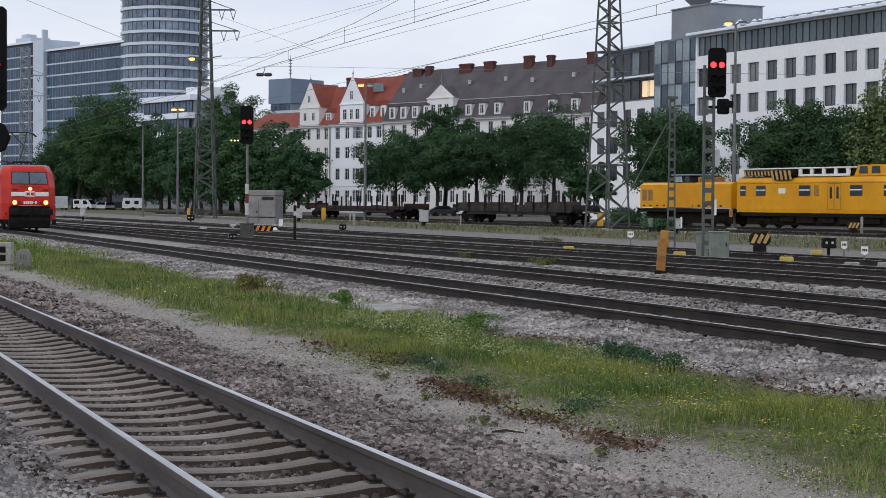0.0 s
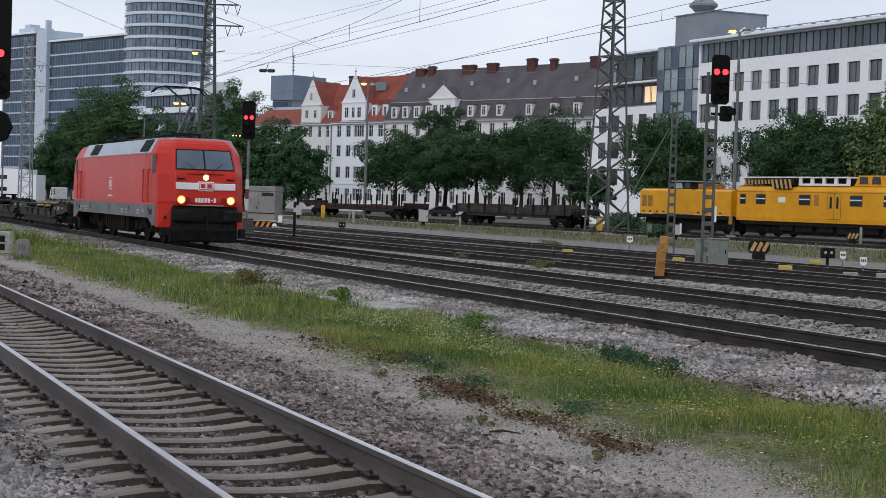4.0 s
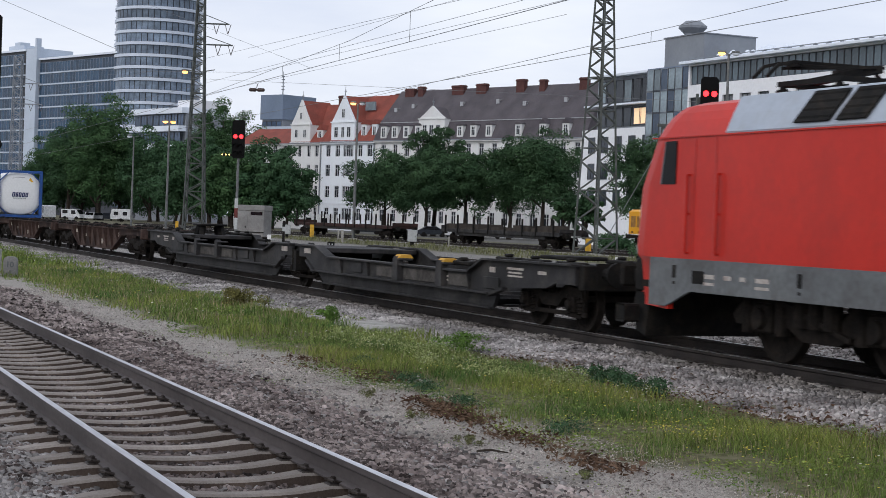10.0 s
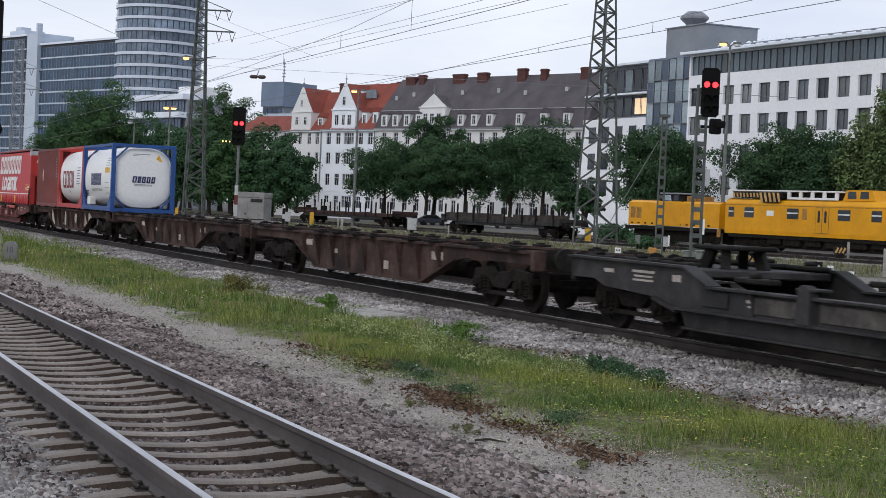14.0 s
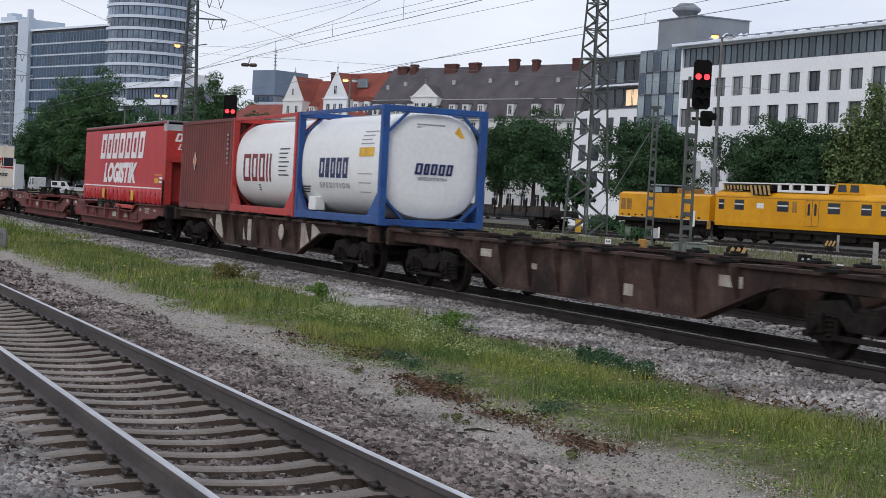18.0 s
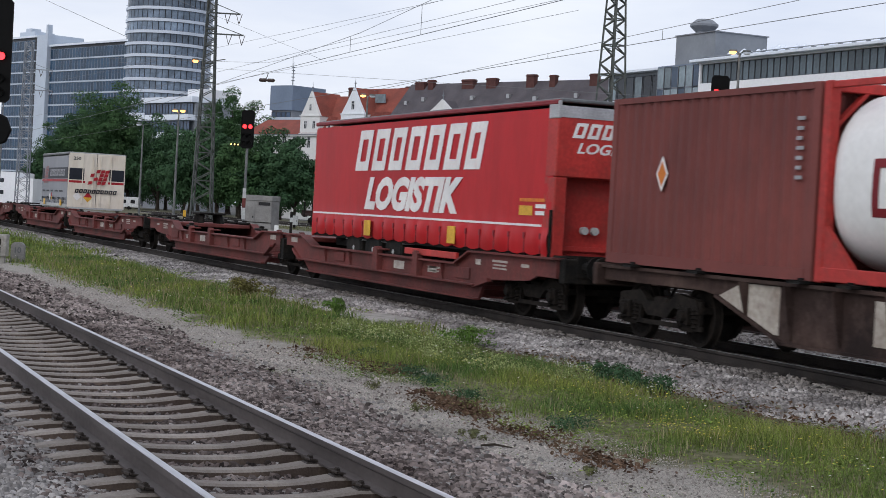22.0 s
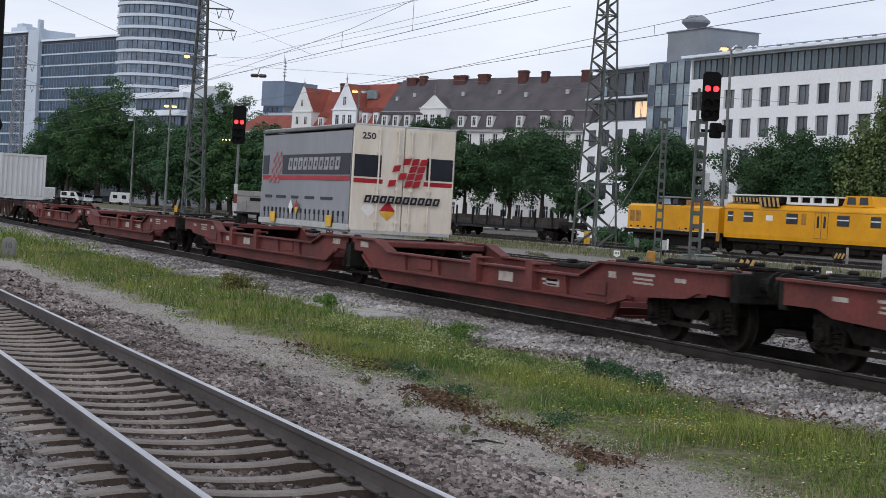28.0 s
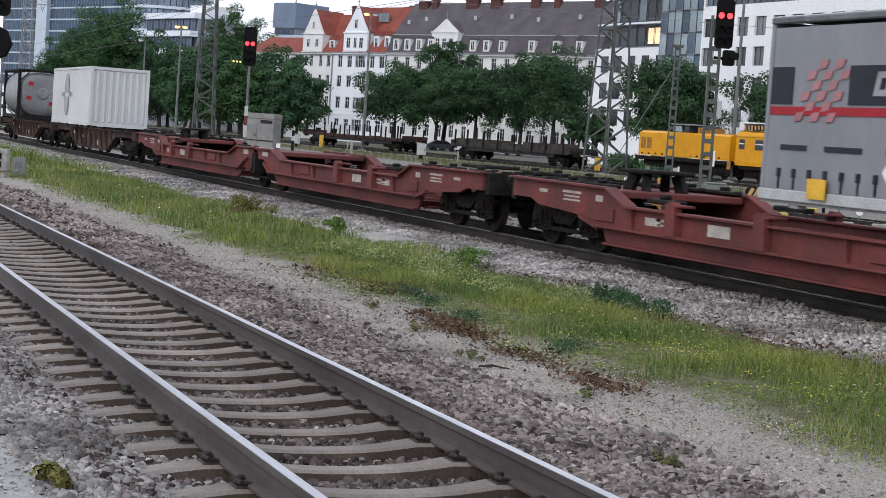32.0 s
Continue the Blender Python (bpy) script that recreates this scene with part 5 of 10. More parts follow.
def tank_container(label, u, frame_m, tank_m, L=2.78, z=1.16):
    t = thing("tank_container", label, "tank container", group="containers on the train")
    on_train(t, u, z)
    W, H = 1.22, 2.59
    g = Geo()
    for x in (-1, 1):
        for y in (-1, 1):
            g.box(x * L - (0.16 if x > 0 else 0), x * L + (0 if x > 0 else 0.16), y * W - (0.16 if y > 0 else 0), y * W + (0 if y > 0 else 0.16), 0.0, H, 0.015)
    parts("corner_post", g, frame_m, t)
    for x in (-1, 1):
        g = Geo()
        for z0, z1 in ((0.0, 0.16), (H - 0.14, H)):
            a, b = sorted((x * L, x * (L - 0.14)))
            g.box(a, b, -W + 0.14, W - 0.14, z0 + 0.004, z1 - 0.004, 0.01)
        for y in (-1, 1):
            for z0, z1 in ((0.12, 0.62), (H - 0.12, H - 0.62)):
                g.bar((x * (L - 0.07), y * (W - 0.60), z0), (x * (L - 0.07), y * (W - 0.10), z1), 0.10, 0.05)
        parts("end_frame", g, frame_m, t)
    for y in (-1, 1):
        g = Geo()
        a, b = sorted((y * W, y * (W - 0.12)))
        g.box(-L + 0.14, L - 0.14, a, b, 0.02, 0.20, 0.01)
        for x in (-1, 1):
            g.prism([(x * (L - 0.14), 0.20), (x * (L - 0.80), 0.20), (x * (L - 0.14), 0.75)], a + 0.02, b - 0.02, "y")
        part("bottom_rail", g, frame_m, t)
        g = Geo()
        g.box(-L + 0.14, L - 0.14, a + 0.02, b - 0.02, H - 0.10, H - 0.01, 0.01)
        part("top_rail", g, frame_m, t)
    g = Geo()
    r, cz = 1.17, 1.32
    prof = [(2.705, 0.02), (2.70, 0.45), (2.685, 0.70), (2.65, 0.86), (2.59, 0.955), (2.49, 0.992), (2.35, 1.0)]
    prof = [(a + L - 2.78, b) for a, b in prof]
    prof = [(-a, b) for a, b in prof] + prof[::-1]
    g.loft([shell_ring(x, r * q, cz) for x, q in prof], caps=True)
    shell = part("tank_shell", g, tank_m, t, smooth=True)
    g = Geo()
    g.box(-2.3, 2.3, -0.35, 0.35, H - 0.14, H - 0.10)
    g.cyl((0.3, 0, H - 0.18), (0.3, 0, H - 0.04), 0.26, n=16)
    part("walkway", g, m_alu, t)
    return t


def on_shell(g, r=1.173, cz=1.32, side=-1, power=2.7):
    """Wraps flat lettering, drawn in x and z about the shell's middle, round the tank's side."""
    out = Geo()
    out.v = [(x, side * (r * (1 - min(abs(z - cz) / r, 0.99) ** power) ** (1 / power) + abs(y)), z) for x, y, z in g.v]
    out.f, out.marks = g.f, g.marks
    return out


def strokes(x, z, h, widths, gap, lean=0.0, y0=-0.006, y1=0.0, line=0.0):
    """A company name as a row of plain slanted blocks, one for each sign; with line they are frames of that width."""
    g = Geo()
    for w in widths:
        a, b = min(line / w, 0.5), min(line / h * 0.85, 0.5)
        bars = [(0, a, 0.0, 1.0), (1 - a, 1, 0.0, 1.0), (a, 1 - a, 0.0, b), (a, 1 - a, 1 - b, 1.0)] if 0 < a < 0.45 else [(0, 1, 0.0, 1.0)]
        for p0, p1, q0, q1 in bars:
            steps = max(1, math.ceil((q1 - q0) * h / 0.12))
            for k in range(steps):
                c2, d = q0 + (q1 - q0) * k / steps, q0 + (q1 - q0) * (k + 1) / steps
                g.prism([(x + p0 * w + lean * c2 * h, z + c2 * h), (x + p1 * w + lean * c2 * h, z + c2 * h), (x + p1 * w + lean * d * h, z + d * h), (x + p0 * w + lean * d * h, z + d * h)], y0, y1, "y")
        x += w + gap
    return g


def fine_lines(x0, x1, z, h, n_lines, y0=-0.004, y1=0.0, step=0.06):
    g = Geo()
    for k in range(n_lines):
        g.box(x0, x1 - (k % 3) * 0.12 * (x1 - x0), y0, y1, z - k * step, z - k * step + h)
    return g


def moved(g, dx=0.0, dy=0.0, dz=0.0, turn=0.0):
    """The heap turned about z and shifted."""
    c2, s2 = math.cos(radians(turn)), math.sin(radians(turn))
    out = Geo()
    out.v = [(x * c2 - y * s2 + dx, x * s2 + y * c2 + dy, z + dz) for x, y, z in g.v]
    out.f, out.marks = g.f, g.marks
    return out


tank_a = tank_container("white tank container in a blue frame", -118.42, m_blue, m_tank, 2.98)
parts("name_marking", on_shell(strokes(-1.34, 1.0, 0.46, (0.36, 0.26, 0.33, 0.33, 0.33), 0.10, 0.12, line=0.115)), m_navy, tank_a, "navy blue company name")
part("trade_lettering", on_shell(moved(words("S P E D I T I O N", 0.17, 0.003, width=1.75), -0.26, 0, 0.82)), m_greyprint, tank_a)
g = Geo()
g.box(1.42, 2.36, -0.004, 0.0, 1.48, 1.68)
part("amber_label", on_shell(g), m_yellow_sign, tank_a)
part("small_print", on_shell(fine_lines(1.45, 2.3, 2.02, 0.03, 4, step=0.09)), m_greyprint, tank_a)
part("small_print", on_shell(fine_lines(-2.72, -2.05, 0.76, 0.035, 3)), m_dark_print, tank_a)
part("small_print", on_shell(fine_lines(1.42, 2.3, 1.09, 0.02, 3, step=0.2)), m_greyprint, tank_a)
g = Geo()
for x0 in (-2.05,):
    g.box(x0, x0 + 0.5, -1.16, -0.9, 0.22, 0.55, 0.02)
part("outlet_box", g, m_tank, tank_a)
# forward end of the tank
front = strokes(-0.42, 1.02, 0.24, (0.16, 0.12, 0.14, 0.14, 0.14), 0.04, 0.15, line=0.052)
parts("end_name_marking", moved(front, 2.915, 0, 0.12, 90), m_navy, tank_a, "navy blue company name")
part("end_trade_lettering", moved(words("SPEDITION", 0.10, 0.003, width=1.4), 2.913, 0, 1.05, 90), m_greyprint, tank_a)
g = Geo()
g.prism([(0.42, 2.05), (0.72, 2.05), (0.57, 2.30)], -0.01, 0.0, "y")
part("warning_triangle", moved(g, 2.875, 0, -0.08, 90), m_yellow_sign, tank_a)
part("end_small_print", moved(fine_lines(-0.4, 0.25, 2.2, 0.03, 2), 2.875, 0, 0, 90), m_greyprint, tank_a)

tank_b = tank_container("white tank container in a red frame", -124.42, m_frame_red, m_tank, 2.92)
parts("name_marking", on_shell(strokes(-1.86, 0.86, 0.72, (0.66, 0.50, 0.50, 0.13, 0.13), 0.16, 0.04, line=0.13)), m_maroon, tank_b, "dark red company name")
part("small_print", on_shell(fine_lines(1.40, 2.25, 1.68, 0.03, 7, step=0.11)), m_dark_print, tank_b)
part("small_print", on_shell(fine_lines(-0.5, -0.3, 0.75, 0.03, 3)), m_dark_print, tank_b)


def box_container(label, u, L, colour, z=1.16, H=2.59):
    """A corrugated steel container."""
    t = thing("shipping_container", label, "shipping container", group="containers on the train")
    on_train(t, u, z)
    W, h = 1.22, L / 2
    g = Geo()
    for x in (-1, 1):
        for y in (-1, 1):
            a, b = sorted((x * h, x * (h - 0.16)))
            c2, d = sorted((y * W, y * (W - 0.14)))
            g.box(a, b, c2, d, 0, H, 0.01)
    parts("corner_post", g, colour, t)
    g = Geo()
    for y in (-1, 1):
        c2, d = sorted((y * W, y * (W - 0.08)))
        g.box(-h + 0.16, h - 0.16, c2, d, 0.0, 0.16)
        g.box(-h + 0.16, h - 0.16, c2, d, H - 0.09, H)
    for x in (-1, 1):
        a, b = sorted((x * h, x * (h - 0.10)))
        g.box(a, b, -W + 0.14, W - 0.14, 0.0, 0.14)
        g.box(a, b, -W + 0.14, W - 0.14, H - 0.12, H)
    parts("rail", g, colour, t)
    for y in (-1, 1):
        g = Geo()
        x, pts = -h + 0.16, []
        while x < h - 0.30:
            pts += [(x, 0.0), (x + 0.07, 0.0), (x + 0.14, 0.036), (x + 0.21, 0.036)]
            x += 0.28
        pts.append((h - 0.16, 0.0))
        p = [(a, y * (W - 0.02 - b), z2) for a, b in pts for z2 in (0.16, H - 0.09)]
        g.add(p, [((2 * i, 2 * i + 2, 2 * i + 3, 2 * i + 1) if y < 0 else (2 * i + 1, 2 * i + 3, 2 * i + 2, 2 * i)) for i in range(len(pts) - 1)])
        part("side_panel", g, colour, t, "corrugated side wall")
    for x in (-1, 1):
        g = Geo()
        a, b = sorted((x * (h - 0.055), x * (h - 0.09)))
        g.box(a, b, -W + 0.14, W - 0.14, 0.14, H - 0.12)
        end = part("end_panel", g, colour, t)
        g = Geo()
        for k in range(8):
            y = -W + 0.26 + k * 0.27
            a, b = sorted((x * (h - 0.058), x * (h - 0.002)))
            g.box(a, b, y, y + 0.14, 0.18, H - 0.16, 0.03)
        parts("end_rib", g, colour, end)
    g = Geo()
    g.box(-h + 0.1, h - 0.1, -W + 0.08, W - 0.08, H - 0.06, H - 0.02)
    part("roof", g, colour, t)
    g = Geo()
    g.box(-h + 0.1, h - 0.1, -W + 0.08, W - 0.08, 0.05, 0.12)
    part("floor", g, m_timber, t)
    return t


box_a = box_container("oxide-red corrugated twenty-foot container", -130.28, 5.74, m_box_red)
g = Geo()
g.prism([(-1.18, 1.13), (-1.00, 1.40), (-1.18, 1.67), (-1.36, 1.40)], -1.222, -1.216, "y")
part("lozenge_sign", g, m_white_print, box_a, "small pale lozenge sign")
g = Geo()
g.prism([(-1.18, 1.21), (-1.05, 1.40), (-1.18, 1.59), (-1.31, 1.40)], -1.227, -1.223, "y")
part("lozenge_sign", g, m_orange_sign, box_a)
part("small_print", moved(fine_lines(2.38, 2.55, 2.1, 0.05, 7, step=0.13), 0, -1.222, 0), m_greyprint, box_a)

box_b = box_container("white corrugated container with a round dark emblem", -247.3, 9.5, m_box_white, H=2.45)
for k, turn in enumerate((1, -1)):
    g = Geo()
    arc = [(-0.9 + turn * 0.62 * math.cos(a) ** 1.0 * 0.9, 1.28 + turn * (0.10 + 0.82 * math.sin(a))) for a in [math.pi * q / 12 for q in range(13)]]
    g.prism(arc, -1.232, -1.224, "y")
    half_ring = part("emblem", g, m_greyprint, box_b, "dark half-round emblem")
g = Geo()
for k in range(6):
    if k not in (2, 3):
        x = -2.2 + k * 0.46
        g.box(x, x + 0.3, -1.232, -1.224, 1.20, 1.38)
parts("name_marking", g, m_greyprint, box_b)
tank_c = tank_container("grey steel tank container in a dark frame", -266.4, m_black, m_tank_grey)


g = Geo()
g.lathe([(0, 0.30), (0.05, 0.30), (0.07, 0.24), (0.075, 0.02)], (2.70, 0.1, 1.35), "x", 20)
part("manhole", g, m_tank_grey, tank_c, "round manhole cover")
for y, z in ((-0.62, 1.0), (0.55, 0.75), (-0.55, 1.75)):
    g = Geo()
    g.box(2.705, 2.712, y - 0.13, y + 0.13, z, z + 0.2)
    part("warning_label", g, m_red_print, tank_c, "red warning label")


# -- curtain-sided trailer --
def curtain_box(t, L, H, z0, colour, W=1.25, straps=20, strap_z=0.42, scallop=0.05, puff=1.0, foot=0.0):
    """The two curtains with gently bulging folds between the posts, a roof and rails."""
    h = L / 2
    for y in (-1, 1):
        g = Geo()
        rows = (0.0, 0.03, 0.06, 0.09, 0.12, 0.15, 0.18, 0.3, 0.45, 0.6, 0.75, 0.9, 1.0)
        pitch = (L - 0.9) / (straps - 1)
        nx, nz = 8 * straps, len(rows) - 1
        p = []
        for j in range(nz + 1):
            v = rows[j]
            for i in range(nx + 1):
                x = -h + 0.10 + (L - 0.20) * i / nx
                fold = abs(math.sin(math.pi * (x + h - 0.45) / pitch))
                bulge = puff * (0.05 + 0.02 * math.sin(x * 3.1)) * fold ** 0.6 * math.sin(math.pi * min(1.0, v / 0.17)) ** 0.7 if v < 0.17 else 0.0
                bulge += 0.004 * math.sin(x * 1.3 + v * 3.0) * math.sin(math.pi * v) + 0.004 * math.sin(x * 9.0 + v * 14.0) * (1 - v)
                p.append((x, y * (W + bulge), z0 + (H - 0.14) * v - (scallop * fold if j == 0 else 0)))
        f = []
        for j in range(nz):
            for i in range(nx):
                a = j * (nx + 1) + i
                q = (a, a + 1, a + nx + 2, a + nx + 1)
                f.append(q if y < 0 else q[::-1])
        g.add(p, f)
        cur = part("curtain", g, colour, t, smooth=True)
        g = Geo()
        for k in range(straps):
            x = -h + 0.45 + k * (L - 0.9) / (straps - 1)
            g.box(x - 0.018, x + 0.018, y * (W + 0.012) - 0.006, y * (W + 0.012) + 0.006, z0 - 0.02 + foot, z0 + strap_z * 0.80)
            g.box(x - 0.035, x + 0.035, y * (W + 0.02) - 0.012, y * (W + 0.02) + 0.012, z0 + strap_z * 0.55, z0 + strap_z * 0.80)
        parts("strap", g, m_maroon if colour is m_curtain_red else m_dark_print, cur)
        g = Geo()
        g.box(-h, h, y * W - 0.03, y * W + 0.035, z0 + H - 0.09, z0 + H, 0.02)
        part("top_rail", g, m_maroon if colour is m_curtain_red else m_loco_grey, t)
    return h


trailer = thing("curtain_trailer", "red curtain-sided semi-trailer with white slanted lettering", "semi-trailer")
on_train(trailer, -141.9, 0.0)
Z0, HT = 1.20, 2.64
hl = curtain_box(trailer, 13.6, HT, Z0, m_curtain_red)
g = Geo()
g.box(-hl, hl, -1.22, 1.22, Z0 + HT - 0.04, Z0 + HT + 0.03, 0.02)
part("roof", g, m_loco_grey, trailer, "grey trailer roof")
for s in (-1, 1):
    g = Geo()
    g.box(-hl + 0.1, hl - 0.45, s * 1.250, s * 1.263, Z0 + 0.45, Z0 + 0.49)
    part("white_line", g, m_white_print, trailer)
g = Geo()
g.box(hl - 0.42, hl - 0.32, -1.25, 1.25, Z0 - 0.18, 2.52)
part("front_wall", g, m_frame_red, trailer, "red front wall with a recess below")
g = Geo()
g.box(hl - 0.42, hl, -1.25, 1.25, 2.52, Z0 + HT - 0.10, 0.02)
part("front_head", g, m_frame_red, trailer)
for y in (-1, 1):
    g = Geo()
    a, b = sorted((y * 1.25, y * 1.02))
    g.box(hl - 0.32, hl - 0.004, a, b, Z0 - 0.18, 2.518, 0.02)
    part("front_post", g, m_frame_red, trailer)
g = Geo()
g.box(hl - 0.315, hl - 0.24, -1.0, 1.0, Z0 + 0.06, Z0 + 0.14)
part("cross_rail", g, m_frame_red, trailer)
g = Geo()
g.box(hl - 0.35, hl + 0.01, -1.27, -1.20, Z0 + HT - 0.32, Z0 + HT - 0.02, 0.01)
g.box(hl - 0.001, hl + 0.012, -1.24, 1.24, Z0 + HT - 0.30, Z0 + HT - 0.10)
part("front_corner", g, m_alu, trailer)
g = Geo()
g.box(-hl, -hl + 0.10, -1.25, 1.25, Z0 - 0.10, Z0 + HT - 0.15, 0.02)
part("rear_door", g, m_frame_red, trailer)
big = strokes(-3.72, 2.66, 0.90, (0.86, 0.84, 0.80, 0.84, 0.82, 0.84, 0.78), 0.24, 0.34, line=0.24)
parts("name_marking", moved(big, 0, -1.259, 0), m_white_print, trailer, "large white slanted company name")
part("trade_lettering", moved(words("LOGISTIK", 0.90, 0.003, shear=0.32, width=1.38, weight=0.055), -0.30, -1.262, 2.12), m_white_print, trailer, "white slanted lettering")
parts("end_name_marking", moved(strokes(-0.98, 3.20, 0.26, (0.22, 0.21, 0.20, 0.21, 0.20, 0.21, 0.20), 0.06, 0.32, line=0.065), hl + 0.008, 0.0, 0, 90), m_white_print, trailer)
part("end_trade_lettering", moved(words("LOGISTIK", 0.25, 0.004, shear=0.3, width=1.25), hl + 0.005, -0.22, 3.02, 90), m_white_print, trailer)
g = Geo()
for x in (-2.50, 2.42):
    g.box(x - 0.20, x + 0.20, -1.336, -1.322, Z0 + 0.02, Z0 + 0.36, 0.008)
parts("yellow_tag", g, m_yellow_sign, trailer, "yellow lifting mark")
g = Geo()
g.box(5.40, 5.95, -1.263, -1.250, 1.84, 2.01)
part("amber_label", g, m_yellow_sign, trailer)
part("small_print", moved(fine_lines(5.40, 6.45, 2.08, 0.06, 1), 0, -1.259, 0), m_orange_sign, trailer)
part("small_print", moved(fine_lines(6.08, 6.50, 1.97, 0.07, 2, step=0.12), 0, -1.259, 0), m_white_print, trailer)
g = Geo()
for y in (-0.6, 0.6):
    g.box(-hl + 0.2, hl - 0.3, y - 0.07, y + 0.07, Z0 - 0.30, Z0 - 0.06)
g.box(-hl, hl, -1.2, 1.2, Z0 - 0.08, Z0 - 0.02)
part("chassis", g, m_black, trailer, "black trailer chassis")
for x in (-3.75, -2.45, -1.15):
    for y in (-1.05, 1.05):
        g = Geo()
        g.lathe([(-0.14, 0.28), (-0.15, 0.46), (-0.11, 0.51), (0.11, 0.51), (0.15, 0.46), (0.14, 0.28)], (x, y, 0.92), "y", 24)
        wh = part("tyre", g, m_black, trailer)
        g = Geo()
        g.lathe([(-0.145, 0.04), (-0.12, 0.14), (-0.14, 0.28), (0.14, 0.28), (0.12, 0.14), (0.145, 0.04)], (x, y, 0.92), "y", 20)
        part("rim", g, m_cab_grey, wh)
for x in (-3.75, -2.45, -1.15):
    for y in (-1, 1):
        g = Geo()
        arc = [math.pi * (0.1 + 0.8 * k / 8) for k in range(9)]
        rim = [[(x + r * math.cos(a), 0.92 + (r - 0.02) * math.sin(a)) for a in arc] for r in (0.61, 0.59)]
        g.prism(rim[0] + rim[1][::-1], y * 1.06 - 0.13, y * 1.06 + 0.13, "y")
        part("mudguard", g, m_cab_grey, trailer)
for y in (-0.55, 0.55):
    g = Geo()
    g.box(hl - 3.1, hl - 2.95, y - 0.08, y + 0.08, 0.62, Z0 - 0.1)
    part("landing_leg", g, m_black, trailer)
g = Geo()
g.box(0.1, 2.9, -1.40, -1.33, 0.93, 1.06, 0.01)
part("side_guard", g, m_frame_red, trailer, "bright red side rail")
g = Geo()
for y in (-0.55, -0.35, 0.3):
    g.cyl((hl - 0.26, y, 1.62), (hl - 0.16, y, 1.62), 0.07, n=10)
parts("air_coupling", g, m_cab_grey, trailer)
g = Geo()
g.cyl((hl - 0.02, -1.29, 0.95), (hl - 0.02, -1.29, 1.95), 0.03, n=8)
part("corner_post", g, m_bogie, trailer, "thin dark corner post")


# -- swap body --
swap = thing("swap_body", "grey curtain-sided swap body with cream rear doors", "swap body")
on_train(swap, -188.0, 0.0)
Z1, HS, LS = 1.27, 2.36, 7.28
hs = curtain_box(swap, LS, HS, Z1, m_curtain_grey, W=1.24, straps=19, strap_z=0.46, scallop=0.0, puff=0.25, foot=0.12)
for y in (-1, 1):
    g = Geo()
    g.box(-hs, hs, y * 1.262 - 0.012, y * 1.262 + 0.012, Z1 - 0.06, Z1 + 0.085, 0.01)
    part("base_rail", g, m_cab_grey, swap, "pale grey base rail")
g = Geo()
g.box(-hs, hs, -1.22, 1.22, Z1 + HS - 0.03, Z1 + HS + 0.02, 0.01)
part("roof", g, m_cab_grey, swap)
for y in (-1, 1):
    g = Geo()
    a, b = sorted((y * 1.244, y * 1.254))
    g.box(-hs + 0.12, -hs + 0.62, a, b, Z1 + 1.21, Z1 + 1.70)
    g.box(-hs + 1.87, hs - 0.14, a, b, Z1 + 1.21, Z1 + 1.70)
    part("dark_stripe", g, m_dark_print, swap, "dark stripe on the curtain")
    g = Geo()
    g.box(-hs + 0.12, hs - 0.14, a, b, Z1 + 1.07, Z1 + 1.18)
    part("red_stripe", g, m_red_print, swap)
    g = Geo()
    a, b = sorted((y * 1.286, y * 1.292))
    parts("name_marking", moved(strokes(-1.25, 0, 0.30, (0.31,) * 10, 0.10, 0.25, line=0.095), 0.0, y * 1.257, Z1 + 1.32), m_greyprint, swap, "pale grey company name")
    g = Geo()
    for k, (x, w) in enumerate(((-2.9, 0.6), (-1.8, 0.8), (-0.6, 0.6), (0.6, 0.75), (1.9, 0.9))):
        g.box(x - w / 2, x + w / 2, y * 1.250 - 0.004, y * 1.250 + 0.004, Z1 + 0.61, Z1 + 0.68)
    parts("small_print", g, m_dark_print, swap)
    g = Geo()
    for k in range(5):
        for q in range(6):
            if (k + q) % 2 == 0:
                x, zq = -hs + 0.70 + k * 0.18 + q * 0.06, Z1 + 0.98 + q * 0.135
                g.prism([(x, zq), (x + 0.17, zq + 0.02), (x + 0.22, zq + 0.135), (x + 0.05, zq + 0.12)], y * 1.254 - 0.004, y * 1.254 + 0.004, "y")
    parts("flag_emblem", g, m_pink_print, swap, "chequered red flag emblem")
    g = Geo()
    for x in (-2.2, 2.35):
        g.box(x - 0.20, x + 0.20, y * 1.320 - 0.008, y * 1.320 + 0.008, Z1 + 0.0, Z1 + 0.26)
    parts("yellow_tag", g, m_yellow_sign, swap)
    g = Geo()
    g.prism([(-0.70, Z1 + 0.22), (-0.53, Z1 + 0.40), (-0.70, Z1 + 0.58), (-0.87, Z1 + 0.40)], y * 1.312 - 0.004, y * 1.312 + 0.004, "y")
    part("hazard_lozenge", g, m_white_print, swap)
    g = Geo()
    g.prism([(-0.38, Z1 + 0.40), (-0.06, Z1 + 0.40), (-0.22, Z1 + 0.58)], y * 1.312 - 0.004, y * 1.312 + 0.004, "y")
    part("hazard_lozenge", g, m_red_print, swap, "red and yellow hazard lozenge")
    g = Geo()
    g.prism([(-0.38, Z1 + 0.398), (-0.06, Z1 + 0.398), (-0.22, Z1 + 0.22)], y * 1.312 - 0.004, y * 1.312 + 0.004, "y")
    part("hazard_lozenge", g, m_yellow_sign, swap)
